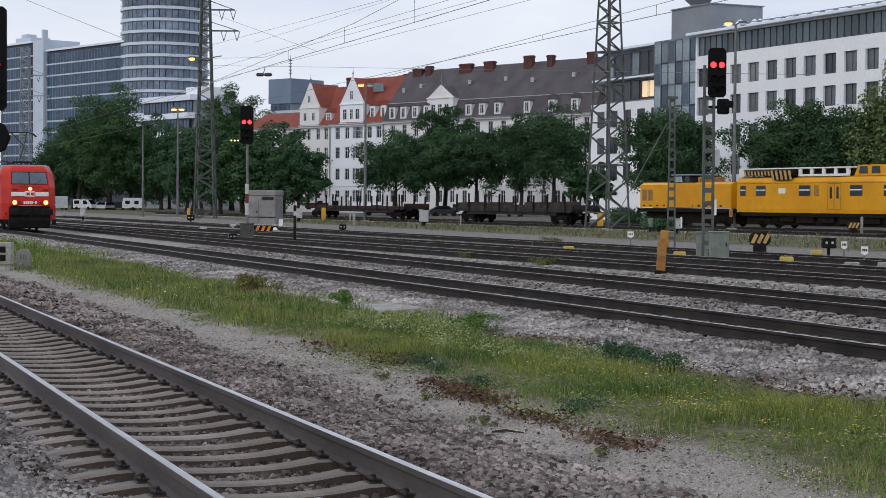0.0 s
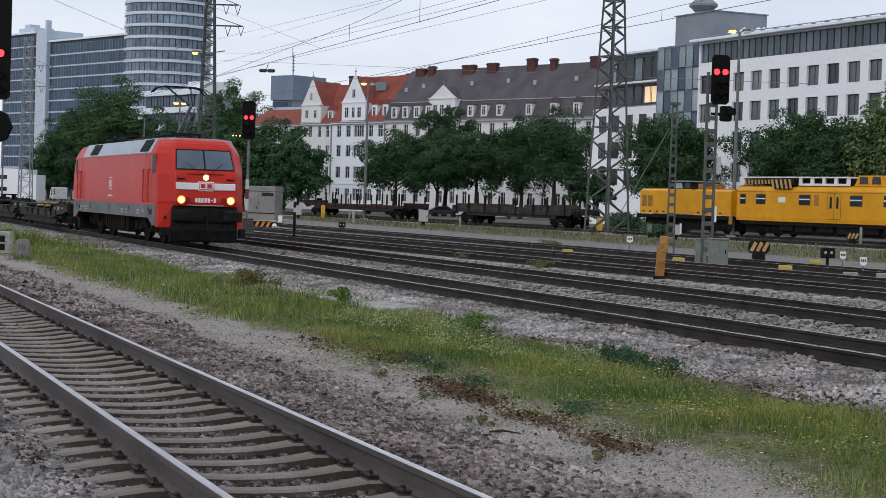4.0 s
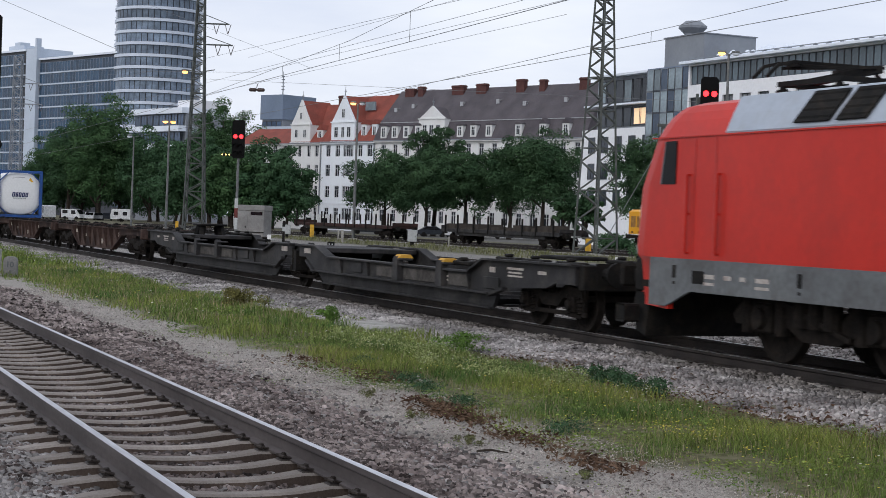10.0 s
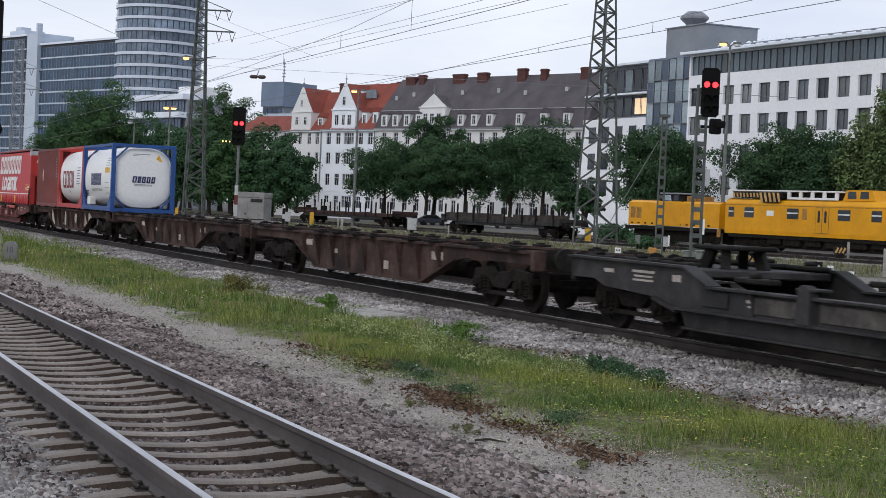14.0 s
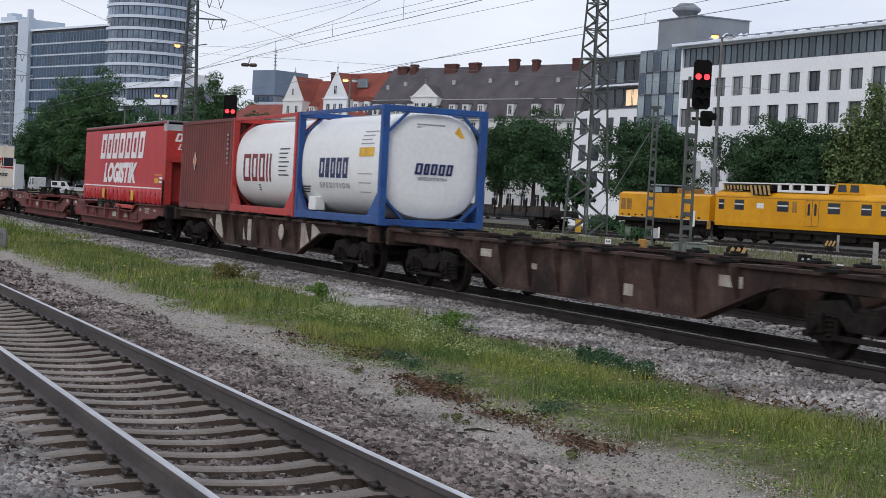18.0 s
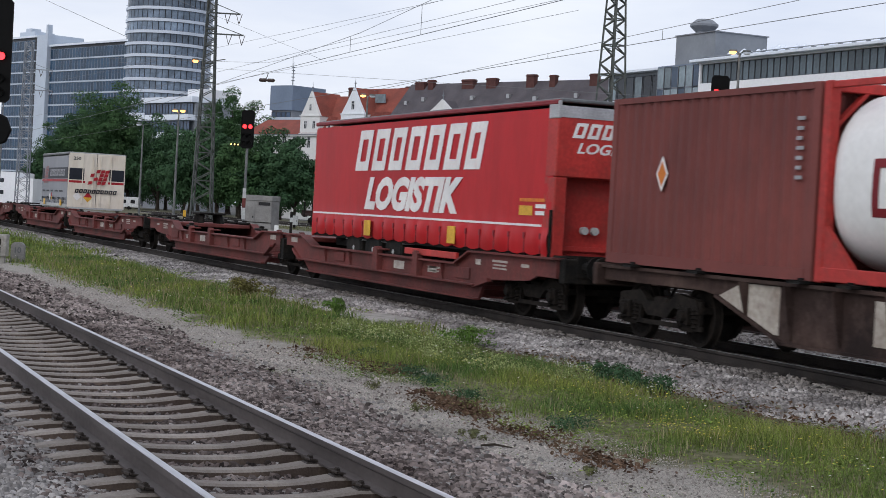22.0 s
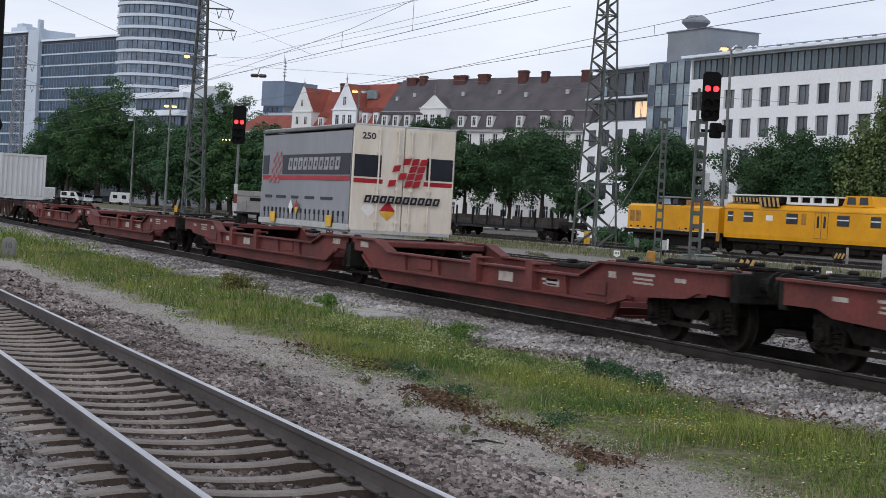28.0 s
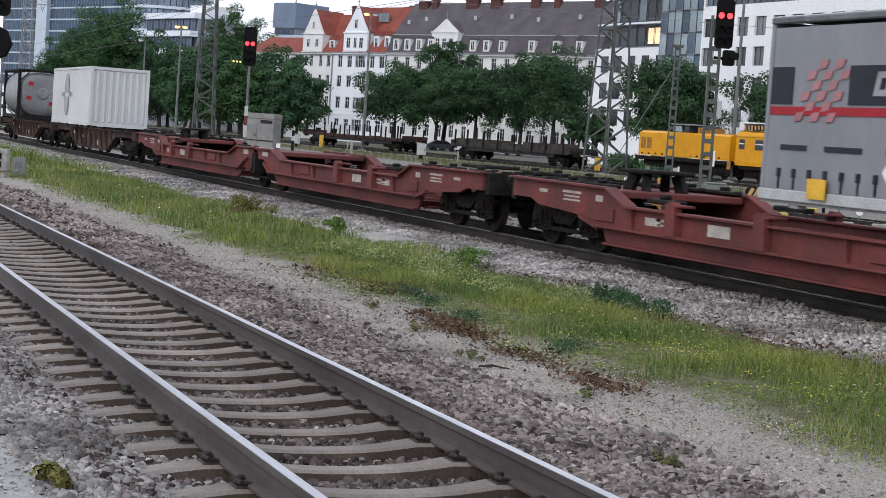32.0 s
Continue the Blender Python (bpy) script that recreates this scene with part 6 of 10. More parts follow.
# doors at the forward end
for s in (-1, 1):
    g = Geo()
    a, b = sorted((s * 0.012, s * 1.24))
    g.box(hs - 0.06, hs, a, b, Z1 - 0.04, Z1 + HS - 0.02, 0.012)
    door = part("rear_door", g, m_door_cream, swap, "stained cream door")
    g = Geo()
    for y in (s * 0.16, s * 0.62):
        g.cyl((hs + 0.03, y, Z1), (hs + 0.03, y, Z1 + HS - 0.06), 0.02, n=8)
        for z in (0.15, 0.9, 1.7, 2.22):
            g.box(hs, hs + 0.05, y - 0.05, y + 0.05, Z1 + z, Z1 + z + 0.06)
    part("locking_bar", g, m_door_cream, door)
    g = Geo()
    g.box(hs - 0.002, hs + 0.006, min(s * 0.55, s * 1.2), max(s * 0.55, s * 1.2), Z1 + 1.18, Z1 + 1.68)
    part("dark_stripe", g, m_dark_print, door)
    g = Geo()
    g.box(hs - 0.002, hs + 0.006, min(s * 0.5, s * 1.2), max(s * 0.5, s * 1.2), Z1 + 1.04, Z1 + 1.14)
    part("red_stripe", g, m_red_print, door)
g = Geo()
for k in range(4):
    for j in range(4):
        if (k + j) % 2 == 0 or k > 1:
            x, z = -0.40 + k * 0.20 + j * 0.05, Z1 + 0.98 + j * 0.17
            g.prism([(x, z), (x + 0.17, z + 0.03), (x + 0.21, z + 0.17), (x + 0.04, z + 0.15)], -0.006, 0.0, "y")
parts("flag_emblem", moved(g, hs + 0.058, 0, 0, 90), m_red_print, swap, "chequered red flag emblem")
parts("end_name_marking", moved(strokes(-0.95, 0, 0.17, (0.15,) * 10, 0.035, 0.25, line=0.05), hs + 0.058, 0, Z1 + 0.60, 90), m_dark_print, swap)
part("number", moved(words("250", 0.20, 0.003, width=1.1), hs + 0.004, -0.88, Z1 + 2.10, 90), m_dark_print, swap)
g = Geo()
g.prism([(-0.82, Z1 + 0.25), (-0.64, Z1 + 0.45), (-0.82, Z1 + 0.65), (-1.0, Z1 + 0.45)], -0.005, 0, "y")
part("hazard_lozenge", moved(g, hs + 0.008, 0, 0, 90), m_white_print, swap)
g = Geo()
g.prism([(-0.55, Z1 + 0.42), (-0.15, Z1 + 0.42), (-0.35, Z1 + 0.66)], -0.005, 0, "y")
part("hazard_lozenge", moved(g, hs + 0.008, 0, 0, 90), m_red_print, swap)
g = Geo()
g.prism([(-0.55, Z1 + 0.42), (-0.35, Z1 + 0.20), (-0.15, Z1 + 0.42)], -0.005, 0, "y")
part("hazard_lozenge", moved(g, hs + 0.008, 0, 0, 90), m_yellow_sign, swap)
g = Geo()
for x in (-2.9, 2.9):
    for y in (-1.1, 1.1):
        g.box(x - 0.09, x + 0.09, y - 0.07, y + 0.07, 1.12, Z1)
g.box(-hs, hs, -1.2, 1.2, Z1 - 0.10, Z1 - 0.02)
part("base_frame", g, m_cab_grey, swap)
g = Geo()
g.box(-hs, -hs + 0.08, -1.24, 1.24, Z1 - 0.02, Z1 + HS - 0.05)
part("front_wall", g, m_curtain_grey, swap)


# ---- buildings ----
def wall_holes(g, L, H, holes, y=0.0, reveal=0.25, z_from=0.0, x_from=0.0):
    """A wall face at y from x_from to L and z_from to H with rectangular openings cut through it, and their reveals."""
    xs = sorted({x_from, L, *[v for h in holes for v in h[:2]]})
    zs = sorted({z_from, H, *[v for h in holes for v in h[2:]]})
    for x0, x1 in zip(xs, xs[1:]):
        run = None
        for z0, z1 in zip(zs, zs[1:]):
            cx, cz = (x0 + x1) / 2, (z0 + z1) / 2
            hole = any(h[0] < cx < h[1] and h[2] < cz < h[3] for h in holes)
            if hole:
                if run is not None:
                    g.add([(x0, y, run), (x1, y, run), (x1, y, z0), (x0, y, z0)], [(0, 1, 2, 3)])
                run = None
            elif run is None:
                run = z0
        if run is not None:
            g.add([(x0, y, run), (x1, y, run), (x1, y, H), (x0, y, H)], [(0, 1, 2, 3)])
    for x0, x1, z0, z1 in holes:
        p = [(x0, y, z0), (x1, y, z0), (x1, y, z1), (x0, y, z1)] + [(x0, y + reveal, z0), (x1, y + reveal, z0), (x1, y + reveal, z1), (x0, y + reveal, z1)]
        g.add(p, [(0, 4, 5, 1), (1, 5, 6, 2), (2, 6, 7, 3), (3, 7, 4, 0)])


WIN = {}


def window_part(parent, x, z, w, h, frame_m, pane_m, depth=0.16, bars=(1, 1), y=0.0, name="window", frame=0.07):
    """A window in an opening centred on x with its sill at z: frame with glazing bars, and panes."""
    key = (w, h, frame_m.name, bars, frame)
    if key not in WIN:
        g = Geo()
        f = frame
        ring = [(a * w / 2, b) for a, b in ((-1, 0), (1, 0), (1, h), (-1, h))] + [(a * (w / 2 - f), b) for a, b in ((-1, f), (1, f), (1, h - f), (-1, h - f))]
        p = [(a, y2, b) for y2 in (0.0, 0.08) for a, b in ring]
        q = [(0, 1, 5, 4), (1, 2, 6, 5), (2, 3, 7, 6), (3, 0, 4, 7)]
        q += [(8 + d, 8 + c2, 8 + b, 8 + a) for a, b, c2, d in q]
        for i in range(4):
            j = (i + 1) % 4
            q += [(j, i, i + 8, j + 8), (i + 4, j + 4, j + 12, i + 12)]
        g.add(p, q)
        WIN[key] = g.mesh("window", frame_m)
        WIN[key, "bars"] = []
        for k in range(1, bars[0] + 1):
            x0 = -w / 2 + w * k / (bars[0] + 1)
            WIN[key, "bars"].append(Geo().box(x0 - f * 0.5, x0 + f * 0.5, 0.004, 0.076, f, h - f).mesh("glazing_bar", frame_m))
        if bars[1]:
            WIN[key, "bars"].append(Geo().box(-w / 2 + f, w / 2 - f, 0.006, 0.074, h * 0.68 - f * 0.4, h * 0.68 + f * 0.4).mesh("glazing_bar", frame_m))
    pk = (w, h, pane_m.name)
    if pk not in WIN:
        WIN[pk] = Geo().box(-w / 2 + 0.02, w / 2 - 0.02, 0.04, 0.06, 0.02, h - 0.02).mesh("pane", pane_m)
    fr = part(name, WIN[key], None, parent, at=pose(x, y + depth, z))
    part("pane", WIN[pk], None, fr)
    for bar in WIN[key, "bars"]:
        part("glazing_bar", bar, None, fr)
    return fr


def dormer(parent, x, z, w, h, wall_m, roof_m, y=0.5, gable=True, deep=2.0):
    """A small roof house with one window."""
    g = Geo()
    g.box(x - w / 2, x + w / 2, y, y + deep, z, z + h)
    d = part("dormer", g, wall_m, parent)
    g = Geo()
    top = z + h
    if gable:
        g.prism([(x - w / 2 - 0.12, top), (x + w / 2 + 0.12, top), (x, top + w * 0.62)], y - 0.12, y + deep, "y")
    else:
        pts = [(x - w / 2 - 0.1, top)] + [(x - (w / 2 + 0.1) * math.cos(a), top + 0.42 * math.sin(a)) for a in [math.pi * k / 6 for k in range(1, 6)]] + [(x + w / 2 + 0.1, top)]
        g.prism(pts, y - 0.12, y + deep, "y")
    part("dormer_roof", g, roof_m, d)
    window_part(d, x, z + 0.30, w * 0.56, h * 0.74, m_frame_white, m_pane_dark, depth=-0.06, bars=(1, 1), y=y)
    return d


def chimney(parent, x, y, z, w, h):
    g = Geo()
    g.box(x - w / 2, x + w / 2, y - 0.4, y + 0.4, z - 1.5, z + h, 0.03)
    g.box(x - w / 2 - 0.08, x + w / 2 + 0.08, y - 0.48, y + 0.48, z + h - 0.35, z + h - 0.15)
    return part("chimney", g, m_chimney, parent)


# -- the row of old town houses with dormers --
HOUSE = pose(-286.1, 92.8, -0.3, 0, 0, 20.83)


def town_house(name, label, x0, x1, eave, wall_m, columns, rows, roof_m, ridge, win=(1.15, 2.0), band_m=None, dormers=(), depth=11.0, slope=3.2, gable_l=0.0, gable_r=0.0, mansard=True):
    t = thing(name, label, "house", HOUSE @ pose(x0, 0, 0), group="row of old town houses")
    L = x1 - x0
    holes = []
    for z in rows:
        for c2, w in columns:
            holes.append((c2 - x0 - w / 2, c2 - x0 + w / 2, z - win[1] / 2, z + win[1] / 2))
    g = Geo()
    wall_holes(g, L, eave, holes)
    g.add([(0, 0, 0), (0, depth, 0), (0, depth, eave), (0, 0, eave)], [(0, 3, 2, 1)])
    g.add([(L, 0, 0), (L, depth, 0), (L, depth, eave), (L, 0, eave)], [(0, 1, 2, 3)])
    g.add([(0, depth, 0), (L, depth, 0), (L, depth, eave), (0, depth, eave)], [(3, 2, 1, 0)])
    g.add([(0, 0.3, 0), (L, 0.3, 0), (L, 0.3, eave), (0, 0.3, eave)], [(0, 1, 2, 3)])
    wall = part("wall", g, wall_m, t)
    for x_0, x_1, z_0, z_1 in holes:
        w = window_part(t, (x_0 + x_1) / 2, z_0, x_1 - x_0, z_1 - z_0, m_frame_white, m_pane_dark, depth=0.12)
    # cornice and string courses
    g = Geo()
    g.box(-0.1, L + 0.1, -0.45, 0.0, eave - 0.30, eave + 0.02, 0.05)
    part("cornice", g, wall_m, t)
    for z in (rows[0] - 1.7, 4.6):
        g = Geo()
        g.box(0.0, L, -0.08, -0.003, z, z + 0.18)
        part("string_course", g, band_m or wall_m, t)
    # roof: steep mansard below, shallower above
    g = Geo()
    knee = eave + slope
    prof = [(-0.5, eave - 0.02), (0.9, knee), (depth / 2, ridge), (depth - 0.9, knee), (depth + 0.5, eave - 0.02)] if mansard else [(-0.5, eave - 0.02), (depth / 2, ridge), (depth + 0.5, eave - 0.02)]
    g.prism(prof, -gable_l, L + gable_r, "x")
    roof = part("roof", g, roof_m, t)
    if mansard:
        g = Geo()
        g.box(0, L, 0.78, 0.98, knee - 0.06, knee + 0.06)
        part("roof_edge", g, m_alu, roof)
    g = Geo()
    g.cyl((L - 0.12, -0.14, 0.2), (L - 0.12, -0.14, eave - 0.3), 0.10, n=8)
    g.cyl((0, -0.5, eave), (L, -0.5, eave), 0.09, n=6)
    part("drain_pipe", g, m_panel_grey, t)
    for dx, dz, dw, dh, gb in dormers:
        dormer(t, dx - x0, dz, dw, dh, wall_m, roof_m, y=-0.30 if mansard else 0.35, gable=gb)
    return t


def big_gable(t, x, half, z0, zb, peak, wall_m, roof_m, y=-0.25, rows=(), deep=5.5):
    """A broad gable that stands up from the eaves, with its own saddle roof."""
    outline = [(x - half, z0), (x + half, z0), (x + half, zb), (x + half * 0.55, zb + (peak - zb) * 0.42), (x, peak), (x - half * 0.55, zb + (peak - zb) * 0.42), (x - half, zb)]
    g = Geo()
    g.prism(outline, y, y + 0.4, "y")
    g.box(x - half, x + half, y + 0.4, y + 3.0, z0, zb)
    gb = part("gable", g, wall_m, t)
    g = Geo()
    g.prism([(x - half - 0.1, zb - 0.05), (x + half + 0.1, zb - 0.05), (x, peak - 0.1)], y + 0.42, y + deep, "y")
    part("gable_roof", g, roof_m, gb)
    g = Geo()
    g.box(x - half - 0.15, x + half + 0.15, y - 0.15, y - 0.003, zb - 0.1, zb + 0.08)
    g.box(x - half - 0.15, x + half + 0.15, y - 0.15, y - 0.003, z0 - 0.05, z0 + 0.1)
    parts("gable_moulding", g, wall_m, gb)
    for wx, wz, w, h in rows:
        window_part(gb, x + wx, wz, w, h, m_frame_white, m_pane_dark, depth=-0.06, y=y)
    g = Geo()
    g.cyl((x, y + 0.3, peak - 0.1), (x, y + 0.3, peak + 1.6), 0.09, 0.02, n=6)
    g.cyl((x, y + 0.3, peak + 0.6), (x, y + 0.3, peak + 0.75), 0.2, 0.2, n=8)
    part("finial", g, m_panel_grey, gb)
    return gb


ROWS = (2.9, 6.7, 10.4, 13.8)
h_low = town_house("town_house", "low cream house with a red hipped roof", -26.0, -8.8, 15.1, m_plaster_cream, [(x, 1.1) for x in (-24, -20.5, -17, -13.5, -10.5)], ROWS, m_roof_tile_red, 18.3, slope=1.4, mansard=False)
h_cream = town_house("town_house", "cream gabled town house with a red tiled roof", -8.8, -0.15, 15.2, m_plaster_cream, [(-3.75, 0.95), (-1.5, 0.95), (-6.4, 0.95)], ROWS, m_roof_tile_red, 22.4, dormers=((-1.2, 15.6, 1.5, 1.9, True),), mansard=False)
big_gable(h_cream, 8.8 - 5.95, 2.75, 15.3, 18.5, 22.9, m_plaster_cream, m_roof_tile_red, rows=((-1.2, 16.2, 0.8, 1.4), (1.2, 16.2, 0.8, 1.4), (0, 19.4, 0.6, 1.2)), deep=6.5)
chimney(h_cream, 7.6, 5.2, 22.2, 1.2, 1.7)
h_white = town_house("town_house", "cool white gabled town house with a red tiled roof", -0.13, 14.2, 15.3, m_plaster_blue, [(1.7, 1.2), (4.3, 1.2), (6.2, 0.75), (7.15, 1.15), (8.1, 0.75), (10.3, 1.2), (12.8, 1.3)], ROWS, m_roof_tile_red, 23.6, dormers=((10.7, 15.7, 1.35, 2.6, True), (13.5, 15.7, 1.35, 2.6, True)), mansard=False)
big_gable(h_white, 5.95, 3.15, 15.4, 18.75, 23.4, m_plaster_blue, m_roof_tile_red, rows=((-1.8, 16.1, 1.0, 1.8), (0, 16.1, 0.8, 1.8), (1.6, 16.1, 1.0, 1.8), (0, 19.5, 0.8, 1.5)), deep=6.5)
for x, z, w in ((12.3, 22.3, 1.6), (14.0, 22.5, 2.0)):
    chimney(h_white, x - 0.3, 6.0, z, w, 1.4)
g = Geo()
g.prism([(7.9, 20.9), (10.4, 20.9), (10.4, 22.4), (7.9, 22.4)], 3.0, 3.3, "y")
part("skylight", g, m_pane_sky, h_white, "pale roof glazing")
cols = [(16.4 + k * 2.94, 1.1) for k in range(16)]
h_long = town_house("town_house", "long cream mansard house under dark tiles", 14.25, 62.4, 15.4, m_plaster_cream, cols, ROWS, m_roof_slate, 24.2, slope=3.1,
                    dormers=[(x, 15.7, 1.5, 2.1, False) for x in (16.6, 19.4, 22.3, 25.2)] + [(x, 15.75, 1.4, 1.9, x > 50) for x in (35.2, 38.3, 41.8, 48.3, 53.5, 58.3)])
big_gable(h_long, 28.4 - 14.25, 3.1, 15.5, 18.9, 21.0, m_plaster_cream, m_roof_slate, rows=((-1.6, 16.2, 1.0, 1.7), (0, 16.2, 1.0, 1.7), (1.6, 16.2, 1.0, 1.7)), deep=5.0)
for x, w, h in ((17.3, 2.3, 0.7), (20.0, 1.3, 1.0), (29.1, 2.8, 0.9), (34.6, 2.2, 1.0), (43.5, 1.8, 1.4), (48.3, 1.2, 1.2), (57.0, 1.6, 1.2)):
    chimney(h_long, x - 14.25, 5.0, 23.8, w, h)
for x, z in ((16.5, 20.4), (20.3, 21.0), (32.0, 21.1), (40.2, 21.3), (46.5, 20.8), (55.0, 21.2)):
    g = Geo()
    y = 0.9 + (z - 18.5) * 0.807
    g.box(x - 14.25 - 0.35, x - 14.25 + 0.35, y - 0.12, y + 0.6, z, z + 0.7)
    part("roof_window", g, m_alu, h_long)


# -- white office block --
office = thing("office_block", "white office block with a dark glazed top storey", "office building", pose(-157.5, 91.1, -0.3, 0, 0, 3.29))
OL = 62.0
holes = [(0.3, OL, 17.4, 19.4)]
pos = [1.4] + [7.3 + k * 3.03 for k in range(18)]
for z in (14.0, 11.0, 7.9, 4.8, 1.7):
    for x in pos:
        w = 1.86 if x > 5 else 2.2
        holes.append((x - w / 2, x + w / 2, z + 0.2, z + 2.1))
g = Geo()
wall_holes(g, OL, 19.75, holes, reveal=0.35)
g.add([(0, 0.36, 0), (OL, 0.36, 0), (OL, 0.36, 17.3), (0, 0.36, 17.3)], [(0, 1, 2, 3)])
g.add([(0, 0, 0), (0, 16, 0), (0, 16, 19.75), (0, 0, 19.75)], [(0, 3, 2, 1)])
g.add([(OL, 0, 0), (OL, 16, 0), (OL, 16, 19.75), (OL, 0, 19.75)], [(0, 1, 2, 3)])
g.add([(0, 0, 19.75), (OL, 0, 19.75), (OL, 16, 19.75), (0, 16, 19.75)], [(0, 1, 2, 3)])
part("wall", g, m_plaster_white, office)
for z in (14.0, 11.0, 7.9, 4.8, 1.7):
    for x in pos:
        w = 1.86 if x > 5 else 2.2
        window_part(office, x, z + 0.2, w, 1.9, m_frame_dark, random.choice((m_pane, m_pane_office, m_pane_office, m_pane_blind)), depth=0.24, bars=(1 if x > 5 else 2, 0))
x = 0.3
while x < OL - 0.2:
    window_part(office, x + 0.52, 17.42, 1.0, 1.96, m_frame_dark, m_pane_top, depth=0.22, bars=(0, 0), frame=0.05)
    x += 1.04
g = Geo()
g.box(-0.6, OL, -0.9, 0.02, 19.55, 19.85, 0.04)
g.box(-0.6, OL, 0.0, 16, 19.76, 19.95)
part("roof_edge", g, m_band_white, office)
g = Geo()
for k in range(30):
    g.box(2 + k * 2.0, 2.08 + k * 2.0, -0.86, -0.3, 19.85, 20.0)
g.box(0, OL, -0.62, -0.52, 20.0, 20.08)
part("roof_rail", g, m_panel_grey, office)
g = Geo()
g.box(-10.2, -2.5, 3.5, 10.2, 19.9, 23.4)
g.box(-10.35, -2.35, 3.35, 10.35, 23.4, 23.5)
pent = part("penthouse", g, m_panel_grey, office, "grey metal plant room")
g = Geo()
g.lathe([(0, 0.85), (0.5, 0.95), (1.1, 1.6), (1.35, 1.6), (1.9, 0.9), (1.95, 0.02)], (-8.6, 6, 23.5), "z", 8)
part("roof_vent", g, m_panel_grey, pent, "octagonal vent hood")
g = Geo()
for k in range(26):
    r = 0.30 + 0.22 * random.random()
    g.lathe([(-r, 0.05), (-r * 0.5, r), (r * 0.1, r * 1.05), (r * 0.6, r * 0.7), (r, 0.05)], (2.0 + k * 0.46, 2.2 + 1.6 * random.random(), 20.35 + 0.35 * random.random()), "z", 9)
parts("roof_tank", g, m_band_white, office, "pale foil-wrapped ducts")
# glazed stair tower and lower wing
g = Geo()
g.box(-10.6, -0.62, 1.6, 14, 0, 19.9)
tower_b = part("glass_bay", g, m_panel_blue, office, "glazed stair bay")
for k in range(7):
    for j in range(8):
        window_part(tower_b, -9.85 + k * 1.42, 0.6 + j * 2.4, 1.36, 2.34, m_frame_dark if k % 2 else m_panel_grey, m_pane_sky if (k + j) % 3 else m_pane_blue, depth=1.50, bars=(0, 0), frame=0.06)
g = Geo()
g.box(-27.0, -10.6, 3.0, 14, 0, 13.7)
wing = part("wing", g, m_plaster_white, office, "lower white wing")
g = Geo()
g.box(-24.0, -10.6, 3.2, 14, 13.7, 19.7)
part("wing_top", g, m_panel_grey, wing)
g = Geo()
g.box(-24.8, -10.4, 2.2, 14, 19.7, 19.95)
g.box(-25.5, -10.4, 2.2, 3.2, 16.3, 16.5)
part("wing_roof", g, m_band_white, wing)
for k in range(7):
    window_part(wing, -22.8 + k * 1.9, 16.7, 1.7, 2.6, m_frame_dark, m_pane_dark if k % 3 else m_pane_sky, depth=3.1, bars=(0, 0))
    window_part(wing, -22.8 + k * 1.9, 13.9, 1.7, 2.2, m_frame_dark, m_pane, depth=3.1, bars=(0, 0))
for k in range(5):
    for z in (10.9, 7.8, 4.7):
        window_part(wing, -24.6 + k * 3.0, z, 1.5, 1.9, m_frame_dark, m_pane, depth=2.93, bars=(1, 0))
g = Geo()
g.box(-15.6, -12.4, 3.12, 3.15, 14.1, 15.9)
part("lit_window", g, g_warm, wing, "warmly lit window")


# -- round tower and slab block beyond the trees --
tower = thing("office_tower", "round blue-glass office tower with white floor bands", "office tower", pose(-505.1, 111.8, -0.3, 0, 0, 29.6))
R_T = 12.6
for k in range(23):
    z = 3.0 + k * 3.46
    g = Geo()
    n_p = 44
    for i in range(n_p):
        a0 = 2 * math.pi * i / n_p + 0.010
        a1 = 2 * math.pi * (i + 1) / n_p - 0.010
        p = [(R_T * math.cos(a0), R_T * math.sin(a0), z), (R_T * math.cos(a1), R_T * math.sin(a1), z), (R_T * math.cos(a1), R_T * math.sin(a1), z + 2.45), (R_T * math.cos(a0), R_T * math.sin(a0), z + 2.45)]
        g.add(p, [(0, 1, 2, 3)])
    tagged(part("window_band", g, m_pane_tower, tower), kind="stuff")
    g = Geo()
    g.lathe([(0, R_T - 0.4), (0, R_T + 0.42), (0.85, R_T + 0.42), (0.85, R_T - 0.4)], (0, 0, z + 2.52), "z", 44)
    part("floor_band", g, m_band_tower, tower)
g = Geo()
g.cyl((0, 0, 0), (0, 0, 84), R_T - 0.12, n=44)
part("core", g, m_frame_dark, tower)
g = Geo()
g.box(-R_T - 1.6, -R_T + 0.8, -4.5, -1.0, 0, 84)
part("side_shaft", g, m_panel_pale, tower, "pale vertical shaft")
for k in range(20):
    g = Geo()
    g.box(-R_T - 2.5, -R_T - 1.6, -4.2, -3.6, 8 + k * 3.46, 8.25 + k * 3.46)
    part("bracket", g, m_panel_pale, tower)

slab = thing("office_slab", "blue glass office slab with white storey bands and a pale shaft", "office building", pose(-548.2, 83.7, -0.3, 0, 0, 20.0))


